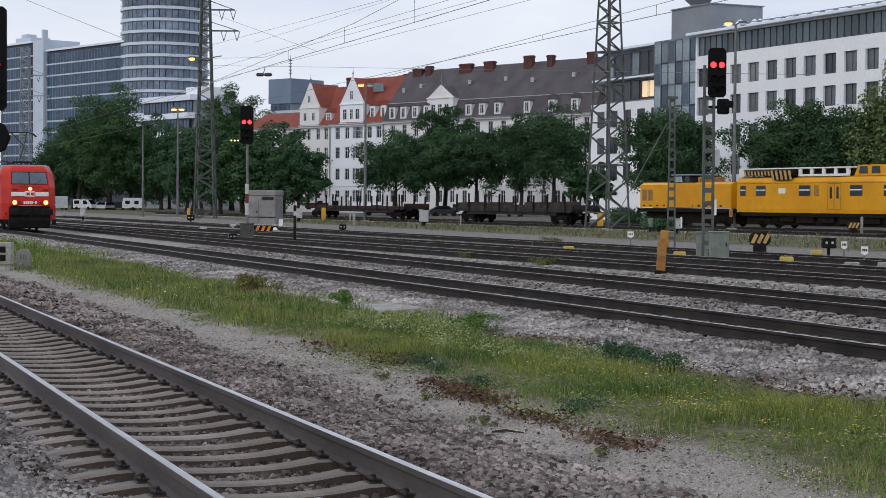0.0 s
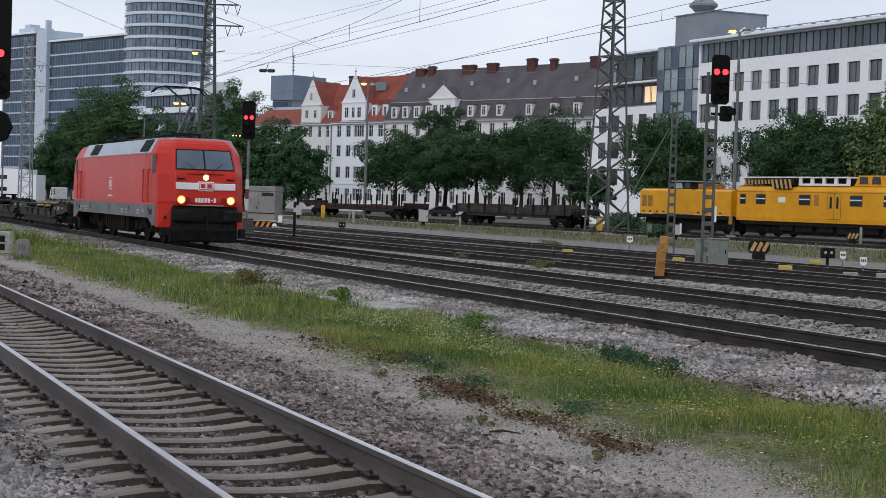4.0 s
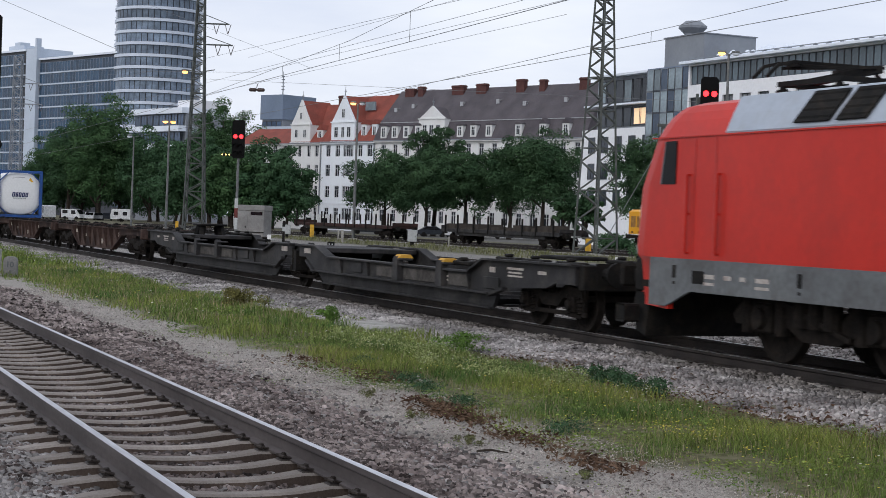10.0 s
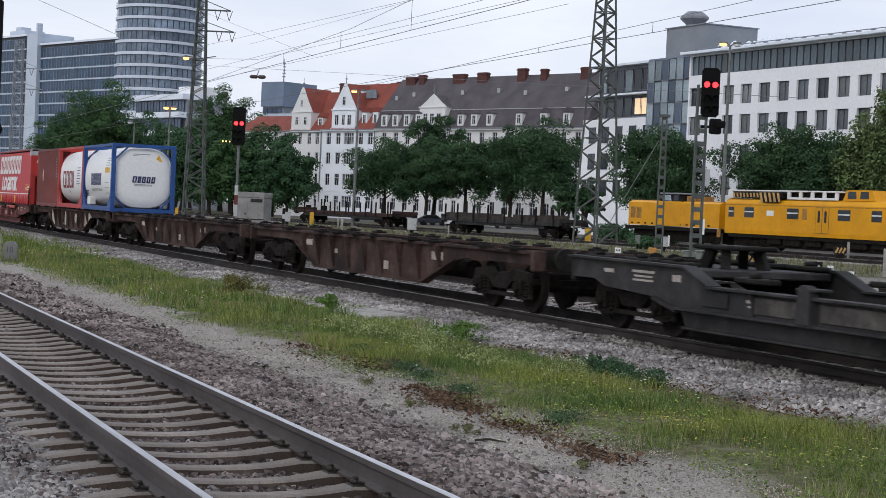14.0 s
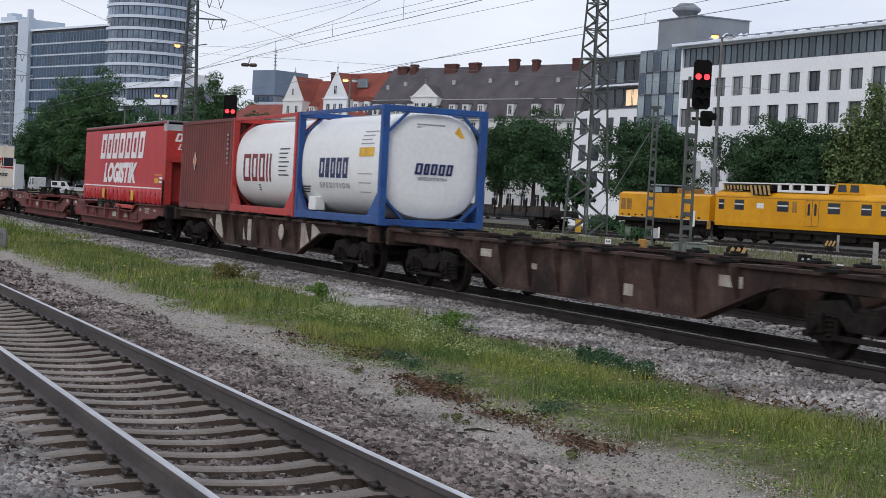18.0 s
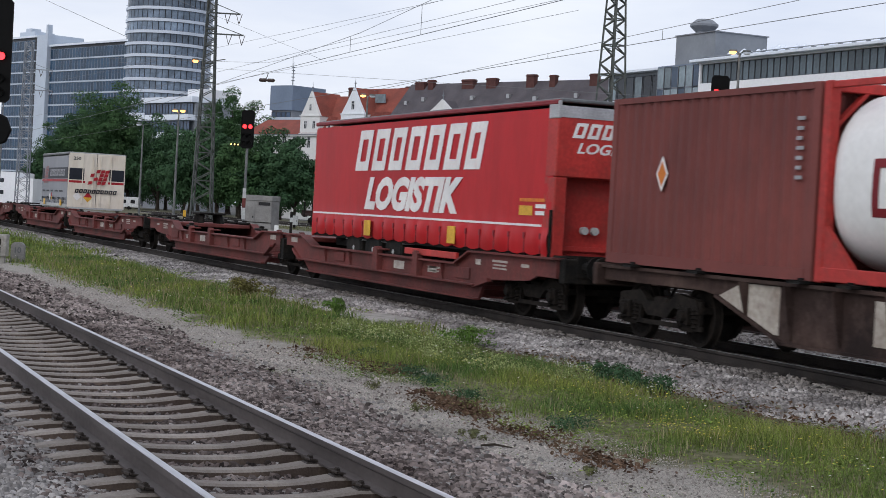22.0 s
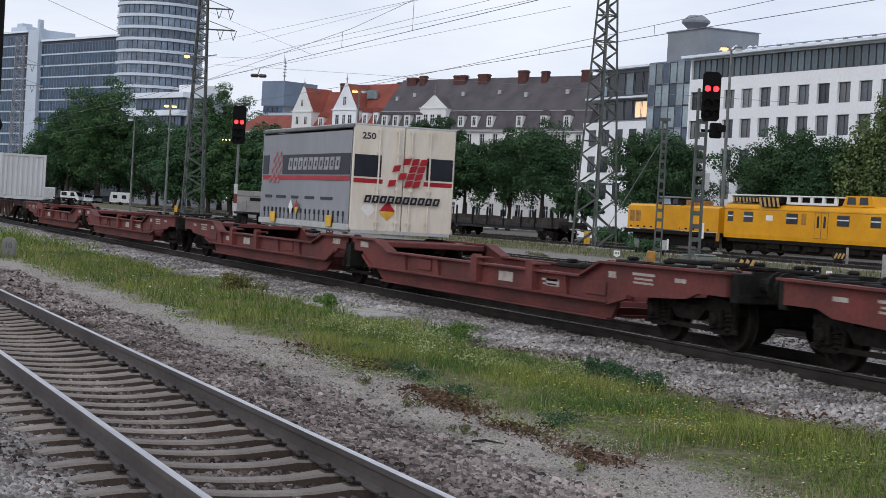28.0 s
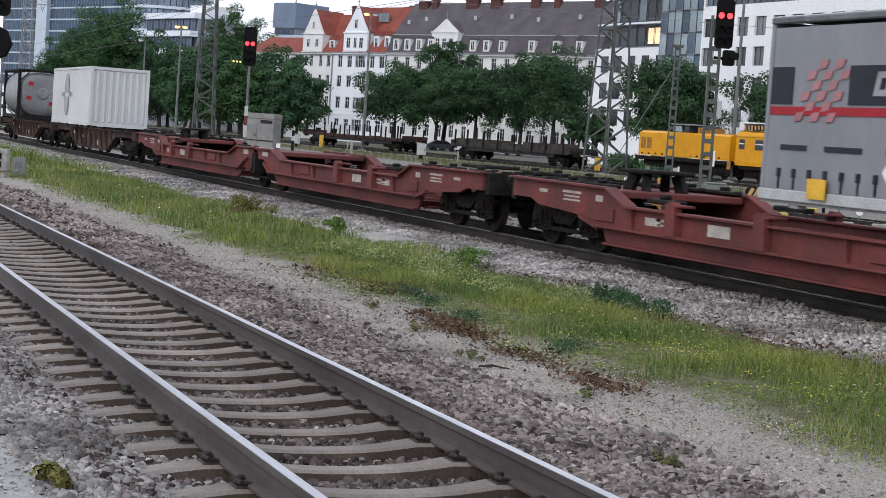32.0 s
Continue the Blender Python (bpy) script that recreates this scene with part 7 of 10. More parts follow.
def banded(t, x0, x1, y0, y1, top, storey, n, bay=1.7, front_m=None):
    g = Geo()
    g.box(x0, x1, y0, y1, 0, top)
    part("body", g, m_frame_dark, t)
    for k in range(n):
        z = top - 0.6 - (k + 1) * storey
        if z < 5:
            break
        g = Geo()
        g.box(x0 - 0.05, x1 + 0.05, y0 - 0.35, y0 - 0.003, z - 0.22, z + 0.18)
        part("storey_band", g, m_band_slab, t)
        x = x0 + 0.1
        i = 0
        while x + bay < x1 + 0.1:
            window_part(t, x + bay / 2, z + 0.22, bay - 0.04, storey - 0.48, m_panel_blue, front_m or m_pane_slab, depth=-0.12, bars=(0, 0), y=y0, frame=0.09)
            x += bay
            i += 1
    g = Geo()
    g.box(x0 - 0.3, x1 + 0.3, y0 - 0.5, y1, top, top + 0.6)
    part("parapet", g, m_band_white, t)


banded(slab, 0.6, 47.0, 0, 14, 48.3, 3.55, 9)
g = Geo()
g.box(-7.6, -0.4, -0.6, 12, 0, 52.2)
part("shaft", g, m_panel_pale, slab, "pale windowless shaft")
g = Geo()
g.box(-0.9, 0.2, -1.2, 0.4, 0, 55.2)
part("shaft_fin", g, m_panel_pale, slab)
banded(slab, -30.0, -8.2, -0.2, 12, 51.6, 3.5, 13)
g = Geo()
g.box(-24, -14, 2, 9, 52.2, 54.0)
g.box(-21, -17.5, 2.5, 6, 54.0, 55.2)
part("roof_house", g, m_panel_pale, slab)

terrace = thing("terraced_building", "low pale building with stepped balconies behind the trees", "building", pose(-395.4, 88.8, -0.3, 0, 0, 17.6))
for k in range(5):
    z = 25.0 - k * 4.2
    g = Geo()
    g.box(-14.5 - k * 1.2, 9, k * -0.8, 12, z, z + 1.3)
    part("balcony_band", g, m_band_white, terrace)
    for i in range(8):
        window_part(terrace, -12.6 + i * 2.8, z - 2.8, 2.6, 2.7, m_frame_dark, m_pane_blue, depth=0.9 - k * 0.8, bars=(1, 0), frame=0.12)
g = Geo()
g.box(-13, 9, 1.2, 12, 0, 24.9)
part("body", g, m_panel_grey, terrace)
g = Geo()
g.box(2, 9, 3, 12, 26.3, 28.2)
part("roof_house", g, m_plaster_white, terrace)

cube = thing("glass_office", "blue-grey office cube with a glazed lower part", "office building", pose(-406.3, 115.6, -0.3, 0, 0, 26))
g = Geo()
g.box(0, 8.0, 0, 11, 25.6, 31.6)
part("upper_body", g, m_panel_blue, cube)
g = Geo()
g.box(0.3, 7.7, 0.5, 10.5, 0, 25.6)
part("body", g, m_panel_grey, cube)
for k in range(4):
    for j in range(7):
        window_part(cube, 1.2 + k * 1.75, 3.0 + j * 3.2, 1.6, 3.0, m_frame_dark, m_pane_blue, depth=0.36, bars=(0, 0), frame=0.12)
g = Geo()
g.box(4.5, 17.0, -5.0, -0.5, 0, 23.5)
part("annex", g, m_panel_pale, cube)
for k in range(5):
    window_part(cube, 5.8 + k * 2.2, 20.0, 1.8, 2.2, m_frame_dark, m_pane_dark, depth=-5.12, bars=(0, 0), frame=0.12)
g = Geo()
g.cyl((4.6, 3, 31.6), (4.6, 3, 37.5), 0.15, 0.06, n=6)
for k in range(5):
    g.cyl((4.6, 3, 33 + k * 0.8), (4.6, 3, 33.2 + k * 0.8), 0.4, n=8)
part("roof_mast", g, m_panel_grey, cube)

depot = thing("white_shed", "plain white shed beyond the tracks", "shed", pose(-310, 42, -0.3, 0, 0, 66))
g = Geo()
g.box(-9.5, 1.0, 0, 10, 0, 5.6)
part("wall", g, m_plaster_white, depot)
g = Geo()
g.box(1.05, 4.2, -2.0, 4, 0, 4.6)
part("annex", g, m_plaster_white, depot)
g = Geo()
for z in (1.6, 3.7):
    g.box(-3.4, -1.6, -0.06, -0.003, z, z + 0.7)
part("window_strip", g, m_pane_dark, depot)


# ---- masts, signals and lamps ----
def lattice_mast(name, label, m, base, top, H, arms=(), colour=None, panel=1.6):
    """A four-legged lattice mast of angle irons, each leg and each side's bracing a part."""
    colour = colour or m_mast_green
    t = thing(name, label, "mast", m, group="lattice masts")
    half = lambda z: (base + (top - base) * z / H) / 2
    th = 0.06 + base * 0.036
    for sx in (-1, 1):
        for sy in (-1, 1):
            g = Geo()
            g.bar((sx * half(0), sy * half(0), 0), (sx * half(H), sy * half(H), H), th)
            part("leg", g, colour, t)
    zs = [0]
    while zs[-1] < H:
        zs.append(zs[-1] + max(0.55, half(zs[-1]) * 2 * 0.55))
    for face in range(4):
        g = Geo()
        for i, (z0, z1) in enumerate(zip(zs, zs[1:])):
            z1 = min(z1, H)
            a, b = half(z0), half(z1)
            s = 1 if i % 2 else -1
            pts = {0: ((s * a, -a, z0), (-s * b, -b, z1)), 1: ((s * a, a, z0), (-s * b, b, z1)), 2: ((-a, s * a, z0), (-b, -s * b, z1)), 3: ((a, s * a, z0), (b, -s * b, z1))}[face]
            g.bar(*pts, th * 0.62)
            if i % 3 == 0:
                e = {0: ((-b, -b, z1), (b, -b, z1)), 1: ((-b, b, z1), (b, b, z1)), 2: ((-b, -b, z1), (-b, b, z1)), 3: ((b, -b, z1), (b, b, z1))}[face]
                g.bar(*e, th * 0.6)
        parts("brace", g, colour, t)
    for sx in (-1, 1):
        for sy in (-1, 1):
            g = Geo()
            g.box(sx * half(0) - 0.3, sx * half(0) + 0.3, sy * half(0) - 0.3, sy * half(0) + 0.3, -0.6, 0.12, 0.03)
            part("foundation", g, m_concrete, t)
    for z, reach in arms:
        g = Geo()
        a = half(z)
        g.bar((-a, 0, z), (reach, 0, z), 0.14)
        g.bar((a, 0, z + 0.9), (reach, 0, z), 0.07)
        arm = part("cross_arm", g, colour, t)
        for x in (reach * 0.55, reach * 0.95):
            g = Geo()
            g.bar((x - 0.3, 0, z), (x, 0, z - 1.0), 0.06)
            g.bar((x + 0.3, 0, z), (x, 0, z - 1.0), 0.06)
            part("insulator", g, m_porcelain, arm)
    return t


FACE = 68.3
lattice_mast("lattice_mast", "tall grey-green steel lattice mast beside the yard", pose(-112.5, 57.8, -0.25, 0, 0, 21), 2.3, 0.35, 27, panel=2)
mast_l = lattice_mast("lattice_mast", "tall lattice power mast with side arms", pose(-169.2, 41.6, -0.25, 0, 0, FACE), 2.0, 0.5, 27, arms=((21.1, 2.9), (19.0, 3.3)))
lattice_mast("lattice_mast", "distant lattice power mast before the offices", pose(-254.9, 35.9, -0.25, 0, 0, FACE), 1.7, 1.0, 24, arms=((20.0, 3.4), (17.0, 3.6)), colour=m_panel_grey)
g = Geo()
g.cyl((0, 0, 16.2), (-1.55, 0, 16.45), 0.05, n=6)
g.cyl((0, 0, 16.2), (1.6, 0, 16.5), 0.05, n=6)
arm = part("lamp_arm", g, m_galv, mast_l)
g = Geo()
g.box(-1.75, -1.05, -0.2, 0.2, 16.25, 16.42, 0.05)
part("lamp_head", g, m_galv, arm)
g = Geo()
g.lathe([(-0.25, 0.02), (-0.2, 0.25), (0, 0.3)], (-1.4, 0, 16.25), "z", 12)
part("lamp_glass", g, g_sodium, arm, "glowing orange lamp")


def yard_lamp(label, m, H, twin=True, lit=(True, False), arm=0.75, r=0.10):
    """A tall tapered post with one or two lamp heads."""
    t = thing("yard_lamp", label, "lamp post", m, group="yard lamps")
    g = Geo()
    g.cyl((0, 0, 0), (0, 0, H), r * 1.5, r * 0.75, n=10)
    part("post", g, m_galv, t)
    g = Geo()
    g.box(-0.45, 0.45, -0.45, 0.45, -0.3, 0.12, 0.05)
    part("base", g, m_concrete, t)
    for k, s in enumerate((-1, 1) if twin else (-1,)):
        g = Geo()
        g.cyl((0, 0, H - 0.05), (s * arm * 0.5, 0, H + 0.15), 0.04, n=6)
        g.box(min(s * arm * 0.35, s * arm * 1.35), max(s * arm * 0.35, s * arm * 1.35), -0.17, 0.17, H + 0.08, H + 0.26, 0.05)
        head = part("lamp_head", g, m_galv, t)
        g = Geo()
        g.lathe([(-0.20, 0.02), (-0.16, 0.22), (0, 0.30)], (s * arm * 0.9, 0, H + 0.09), "z", 12)
        part("lamp_glass", g, g_sodium if lit[k] else m_band_white, head, "glowing orange lamp" if lit[k] else "")
    return t


yard_lamp("tall steel yard lamp with one orange light on", pose(-112.5, 68.5, -0.2, 0, 0, FACE), 15.5, lit=(True, False), arm=0.6, r=0.12)
yard_lamp("tall steel yard lamp with one orange light on", pose(-158.5, 54.9, -0.2, 0, 0, FACE), 13.2, lit=(True, False), arm=0.5, r=0.11)
yard_lamp("tall steel yard lamp with two orange lights on", pose(-179.8, 41.2, -0.2, 0, 0, FACE), 11.5, lit=(True, True), arm=0.45)
yard_lamp("slim unlit lamp post before the trees", pose(-178.5, 37.2, -0.2, 0, 0, FACE), 9.7, twin=False, lit=(False, False), arm=0.5, r=0.08)
yard_lamp("far street lamp with an orange light on", pose(-262.0, 33.5, -0.2, 0, 0, FACE), 15.8, twin=False, lit=(True, False), arm=0.9)


def signal(label, m, H, head_h=1.75, head_w=0.62, mast="ladder", reds=((-0.15, 1.13), (0.15, 1.13)), lower=True, aside=0.0):
    """A main signal: mast, black head with hooded lenses, a lower plate."""
    t = thing("railway_signal", label, "railway signal", m, group="railway signals")
    if mast == "ladder":
        for s in (-1, 1):
            g = Geo()
            g.box(aside + s * 0.17 - 0.035, aside + s * 0.17 + 0.035, -0.07, 0.07, 0, H - 0.6)
            part("mast_channel", g, m_mast_green, t)
        z = 0.5
        while z < H - 0.8:
            g = Geo()
            g.box(aside - 0.135, aside + 0.135, -0.05, 0.05, z, z + 0.16)
            part("batten", g, m_mast_green, t)
            z += 0.46
        g = Geo()
        for z in (H - head_h + 0.35, H - 0.75):
            g.box(aside, 0.0, 0.06, 0.12, z, z + 0.10)
        if aside:
            parts("head_bracket", g, m_mast_green, t)
    elif mast == "tube":
        g = Geo()
        g.cyl((0, 0, 0), (0, 0, H - 0.5), 0.075, 0.065, n=10)
        part("mast", g, m_galv, t)
    g = Geo()
    w = head_w / 2
    z0 = H - head_h
    g.prism([(-w, z0 + 0.1), (-w + 0.1, z0), (w - 0.1, z0), (w, z0 + 0.1), (w, H - 0.1), (w - 0.1, H), (-w + 0.1, H), (-w, H - 0.1)], -0.14, -0.10, "y")
    g.box(-w * 0.7, w * 0.7, -0.10, 0.18, z0 + 0.06, H - 0.06, 0.04)
    head = part("signal_head", g, m_signal_black, t, "black signal head")
    spots = [(-0.15, 0.25), (0.15, 0.25), (-0.15, 0.63), (0.15, 0.63)]
    for k, (x, z) in enumerate(list(reds) + spots):
        g = Geo()
        z = z0 + z
        pts = [(x + 0.135 * math.cos(a), z + 0.135 * math.sin(a)) for a in [math.pi * (-0.1 + 1.2 * q / 8) for q in range(9)]]
        for (a, b), (c2, d) in zip(pts, pts[1:]):
            g.add([(a, -0.14, b), (c2, -0.14, d), (c2, -0.27, d), (a, -0.27, b)], [(0, 1, 2, 3)])
        hood = part("lens_hood", g, m_signal_black, head)
        g = Geo()
        g.cyl((x, -0.142, z), (x, -0.185, z), 0.105, n=14)
        part("lens", g, g_red if k < len(reds) else m_signal_black, hood, "glowing red lens" if k < len(reds) else "")
    if lower:
        g = Geo()
        g.box(0.06, 0.46, -0.16, 0.12, z0 - 0.58, z0 - 0.04, 0.05)
        g.box(0.26, 0.54, -0.34, -0.1, z0 - 0.36, z0 - 0.12, 0.03)
        g.box(aside, 0.06, 0.04, 0.10, z0 - 0.38, z0 - 0.28)
        part("distant_head", g, m_signal_black, t, "small black lower signal head")
    return t


sig_r = signal("black railway signal showing two red lights on a ladder mast", pose(-52.2, 31.02, -0.2, 0, 0, FACE + 8), 7.38, head_h=1.72, head_w=0.65, aside=-0.24)
g = Geo()
g.box(-0.03, 0.15, -0.06, 0.10, 3.25, 3.85, 0.02)
part("relay_box", g, m_cab_grey, sig_r)
g = Geo()
g.box(-0.03, 0.04, -0.08, 0.08, 1.55, 2.1)
part("number_plate", g, m_white, sig_r)
sig_l = signal("black railway signal showing two red lights on a tube mast", pose(-86.0, 23.35, -0.2, 0, 0, FACE - 6), 6.84, head_h=1.98, head_w=0.68, mast="tube", lower=False)
g = Geo()
g.box(-0.90, -0.10, -0.10, 0.0, 4.98, 5.10, 0.02)
arm_l = part("indicator_arm", g, m_black, sig_l)
for k in range(3):
    g = Geo()
    g.cyl((-0.82 + k * 0.18, -0.10, 5.04), (-0.82 + k * 0.18, -0.13, 5.04), 0.04, n=8)
    part("indicator_light", g, g_yellow, arm_l)
for z0, z1, m_ in ((1.2, 1.80, m_cab_grey), (1.80, 2.30, m_wagon_red), (2.30, 2.80, m_cab_grey)):
    g = Geo()
    g.box(-0.09, 0.09, -0.10, -0.075, z0, z1)
    part("mast_plate", g, m_, sig_l)

# the near signal at the edge of the view
near_sig = signal("dark railway signal showing a red light beside the near track", pose(-47.26, 5.77, -0.2, 0, 0, FACE), 7.1, head_h=2.78, head_w=0.86, mast="none", reds=((0.16, 1.24),), lower=False)
g = Geo()
g.cyl((-0.40, 0.12, 0), (-0.40, 0.12, 6.9), 0.08, 0.07, n=10)
g.bar((-0.40, 0.12, 5.6), (0, 0.1, 5.6), 0.08)
g.bar((-0.40, 0.12, 3.6), (0, 0.1, 3.6), 0.08)
part("mast", g, m_galv, near_sig)
g = Geo()
g.lathe([(-0.22, 0.44), (-0.16, 0.48), (0.10, 0.42)], (0.06, 0, 3.60), "y", 8)
part("distant_head", g, m_signal_black, near_sig, "round black lower signal head")

# slim battened mast with a stay
bat = thing("battened_mast", "slim rusty steel mast of two channels with battens", "mast", pose(-64.5, 36.2, -0.2, 0, 0, FACE))
for s in (-1, 1):
    g = Geo()
    g.bar((s * 0.16, 0, 0), (s * 0.09, 0, 6.5), 0.06, 0.12)
    part("channel", g, m_mast_green, bat)
z = 0.4
while z < 6.4:
    g = Geo()
    g.box(-0.12, 0.12, -0.05, 0.05, z, z + 0.14)
    part("batten", g, m_mast_green, bat)
    z += 0.42
g = Geo()
g.box(-0.28, 0.22, -0.1, 0.1, 6.4, 6.52)
part("cap", g, m_mast_green, bat)
g = Geo()
g.cyl((-0.2, 0, 5.4), (-2.2, 0.5, 1.6), 0.018, n=5)
part("stay", g, m_wire, bat)


# ---- trackside cabinets, posts and signs ----
m_cab_dark = mat("cabinet_dark_paint", (0.085, 0.088, 0.082), (0.06, 0.06, 0.056), rough=0.8, scale=2.0, fine=20, bump=0.1, dirt=(0.12, 0.10, 0.07), dirt_amount=0.4)


def cabinet(label, x, y, w, d, h, material, rz=FACE, legs=False, name="cabinet"):
    t = thing(name, label, "cabinet", pose(x, y, -0.25, 0, 0, rz), group="trackside cabinets")
    g = Geo()
    z0 = 0.35 if legs else 0.0
    g.box(-w / 2, w / 2, -d / 2, d / 2, z0, h, 0.02)
    part("body", g, material, t)
    g = Geo()
    g.box(-w / 2 - 0.03, w / 2 + 0.03, -d / 2 - 0.03, d / 2 + 0.03, h, h + 0.06, 0.02)
    part("lid", g, material, t)
    g = Geo()
    g.box(-w / 2 + 0.04, w / 2 - 0.04, -d / 2 - 0.012, -d / 2 - 0.003, z0 + 0.06, h - 0.05)
    door = part("door", g, material, t)
    g = Geo()
    g.box(w * 0.3, w * 0.36, -d / 2 - 0.03, -d / 2 - 0.013, h * 0.55, h * 0.68)
    part("handle", g, m_black, door)
    if legs:
        g = Geo()
        g.box(-w * 0.2, w * 0.2, -0.06, 0.06, 0, z0)
        part("foot", g, m_black, t)
    return t


cabinet("grey-green switch cabinet by the signal", -54.9, 32.1, 0.38, 0.4, 0.92, m_cab_green)
cabinet("broad grey-green switch cabinet at the signal mast", -50.35, 30.1, 0.62, 0.5, 1.02, m_cab_green)
cabinet("pale grey cabinet beside the lattice mast", -98.1, 55.5, 0.42, 0.3, 0.95, m_cab_grey, legs=True)
cabinet("pale grey cabinet on a post", -130.8, 50.4, 0.75, 0.4, 1.25, m_cab_grey, legs=True)
cabinet("pale grey cabinet on a post", -156.7, 47.6, 0.65, 0.4, 1.2, m_cab_grey, legs=True)
cabinet("pale grey cabinet on a post", -165.4, 28.7, 0.45, 0.4, 1.1, m_cab_grey, legs=True)
cabinet("weathered dark grey signal cabinet at the mast foot", -80.5, 21.85, 0.62, 0.45, 0.86, m_cab_dark)
cabinet("small dark box on a post", -104.5, 57.0, 0.3, 0.3, 0.9, m_cab_green, legs=True)

hut = thing("signal_hut", "grey concrete signal hut with a dark window slot", "hut", pose(-135.4, 38.3, -0.25, 0, 0, 52))
g = Geo()
g.box(-1.2, 1.2, -0.85, 0.85, 0, 2.40, 0.04)
part("wall", g, m_hut, hut)
g = Geo()
g.box(-1.24, 1.24, -0.89, 0.89, 2.40, 2.84, 0.04)
part("roof", g, m_hut, hut)
g = Geo()
g.box(0.05, 1.05, -0.88, -0.853, 2.04, 2.30)
part("window_slot", g, m_glass_dark, hut)
g = Geo()
g.box(-1.05, -0.25, -0.89, -0.853, 0.1, 2.05, 0.01)
door = part("door", g, m_hut, hut)
g = Geo()
g.box(-0.42, -0.35, -0.94, -0.89, 1.0, 1.15)
part("handle", g, m_black, door)
g = Geo()
g.box(-1.24, 1.24, -0.91, -0.853, 0.62, 0.68)
part("kerb", g, m_black, hut)
g = Geo()
g.box(-1.5, 1.5, -1.2, 1.2, -0.1, 0.10, 0.03)
part("plinth", g, m_concrete, hut)

km = thing("kilometre_stone", "weathered concrete kilometre stone beside the track", "marker stone", pose(-52.0, 7.26, -0.36, 0, 0, FACE))
g = Geo()
g.prism([(-0.20, 0), (0.20, 0), (0.195, 0.50), (0.17, 0.57), (0.10, 0.62), (-0.10, 0.62), (-0.17, 0.57), (-0.195, 0.50)], -0.11, 0.11, "y")
part("stone", g, m_hut, km)
part("numeral", moved(words("10", 0.24, 0.004), 0, -0.112, 0.38), m_loco_grey, km)
part("numeral", moved(words("4", 0.17, 0.004), 0, -0.112, 0.15), m_loco_grey, km)

box_c = thing("cable_box", "pale concrete cable box with dark slots", "cable box", pose(-51.0, 6.58, -0.36, 0, 0, FACE))
g = Geo()
g.box(-0.45, 0.24, -0.18, 0.18, 0.22, 0.86, 0.02)
part("body", g, m_concrete, box_c)
for z in (0.32, 0.56):
    g = Geo()
    g.box(-0.36, 0.08, -0.19, -0.183, z, z + 0.18)
    part("slot", g, m_black, box_c)
g = Geo()
for x in (-0.36, 0.12):
    g.box(x - 0.05, x + 0.05, -0.1, 0.1, 0, 0.22)
part("foot", g, m_concrete, box_c)

ochre = thing("ochre_post", "rusty ochre steel track post", "post", pose(-42.1, 23.3, -0.25, 0, 3, FACE))
g = Geo()
g.box(-0.12, 0.12, -0.1, 0.1, 0.1, 0.95, 0.02)
part("shaft", g, m_orange_rust, ochre)
g = Geo()
g.box(-0.06, 0.17, -0.12, 0.12, 0.78, 1.26, 0.03)
part("head", g, m_orange_rust, ochre)
g = Geo()
g.box(-0.16, 0.16, -0.13, 0.13, 0, 0.14, 0.02)
part("foot", g, m_black, ochre)


m_orange_stripe = mat("orange_stripe_paint", (0.62, 0.24, 0.03), (0.50, 0.19, 0.03), rough=0.6, scale=3.0, fine=25, bump=0.05)


def buffer_stop(label, x, y, rz, s=1.0, stripe_m=m_tan):
    t = thing("warning_marker", label, "warning marker", pose(x, y, -0.2, 0, 0, rz), group="striped markers")
    g = Geo()
    g.prism([(-0.42 * s, 0.44 * s), (-0.30 * s, 0.30 * s), (0.30 * s, 0.30 * s), (0.42 * s, 0.44 * s), (0.42 * s, 0.68 * s), (0.30 * s, 0.82 * s), (-0.30 * s, 0.82 * s), (-0.42 * s, 0.68 * s)], -0.06, 0.10, "y")
    board = part("board", g, m_black, t)
    for k in range(3):
        g = Geo()
        x0 = (-0.38 + k * 0.24) * s
        g.prism([(x0, 0.42 * s), (x0 + 0.12 * s, 0.36 * s), (x0 + 0.30 * s, 0.70 * s), (x0 + 0.18 * s, 0.78 * s)], -0.068, -0.062, "y")
        part("stripe", g, stripe_m, board)
    g = Geo()
    g.box(-0.25 * s, 0.25 * s, -0.1, 0.2, 0, 0.30 * s, 0.03)
    part("pedestal", g, m_black, t)
    return t


buffer_stop("black and yellow striped point marker on a pedestal", -58.9, 37.1, FACE)
hz = thing("striped_block", "low block with orange and black stripes and a white lamp", "warning block", pose(-100.4, 28.25, -0.25, 0, 0, FACE))
g = Geo()
g.box(-0.52, 0.52, -0.2, 0.2, 0.05, 0.50, 0.02)
part("block", g, m_black, hz)
for k in range(3):
    g = Geo()
    x0 = -0.50 + k * 0.34
    g.prism([(x0, 0.08), (x0 + 0.17, 0.08), (x0 + 0.36, 0.48), (x0 + 0.19, 0.48)], -0.212, -0.203, "y")
    part("stripe", g, m_orange_stripe, hz)
g = Geo()
g.box(0.54, 0.92, -0.2, 0.15, 0.04, 0.46, 0.05)
lamp = part("lamp_case", g, m_black, hz)
g = Geo()
g.lathe([(-0.055, 0.01), (-0.05, 0.08), (-0.03, 0.14), (0, 0.14)], (0.76, -0.203, 0.26), "y", 14)
part("lamp_disc", g, m_white, lamp)
buffer_stop("small black and yellow striped marker before the yellow train", -95.0, 67.0, FACE, 1.0)


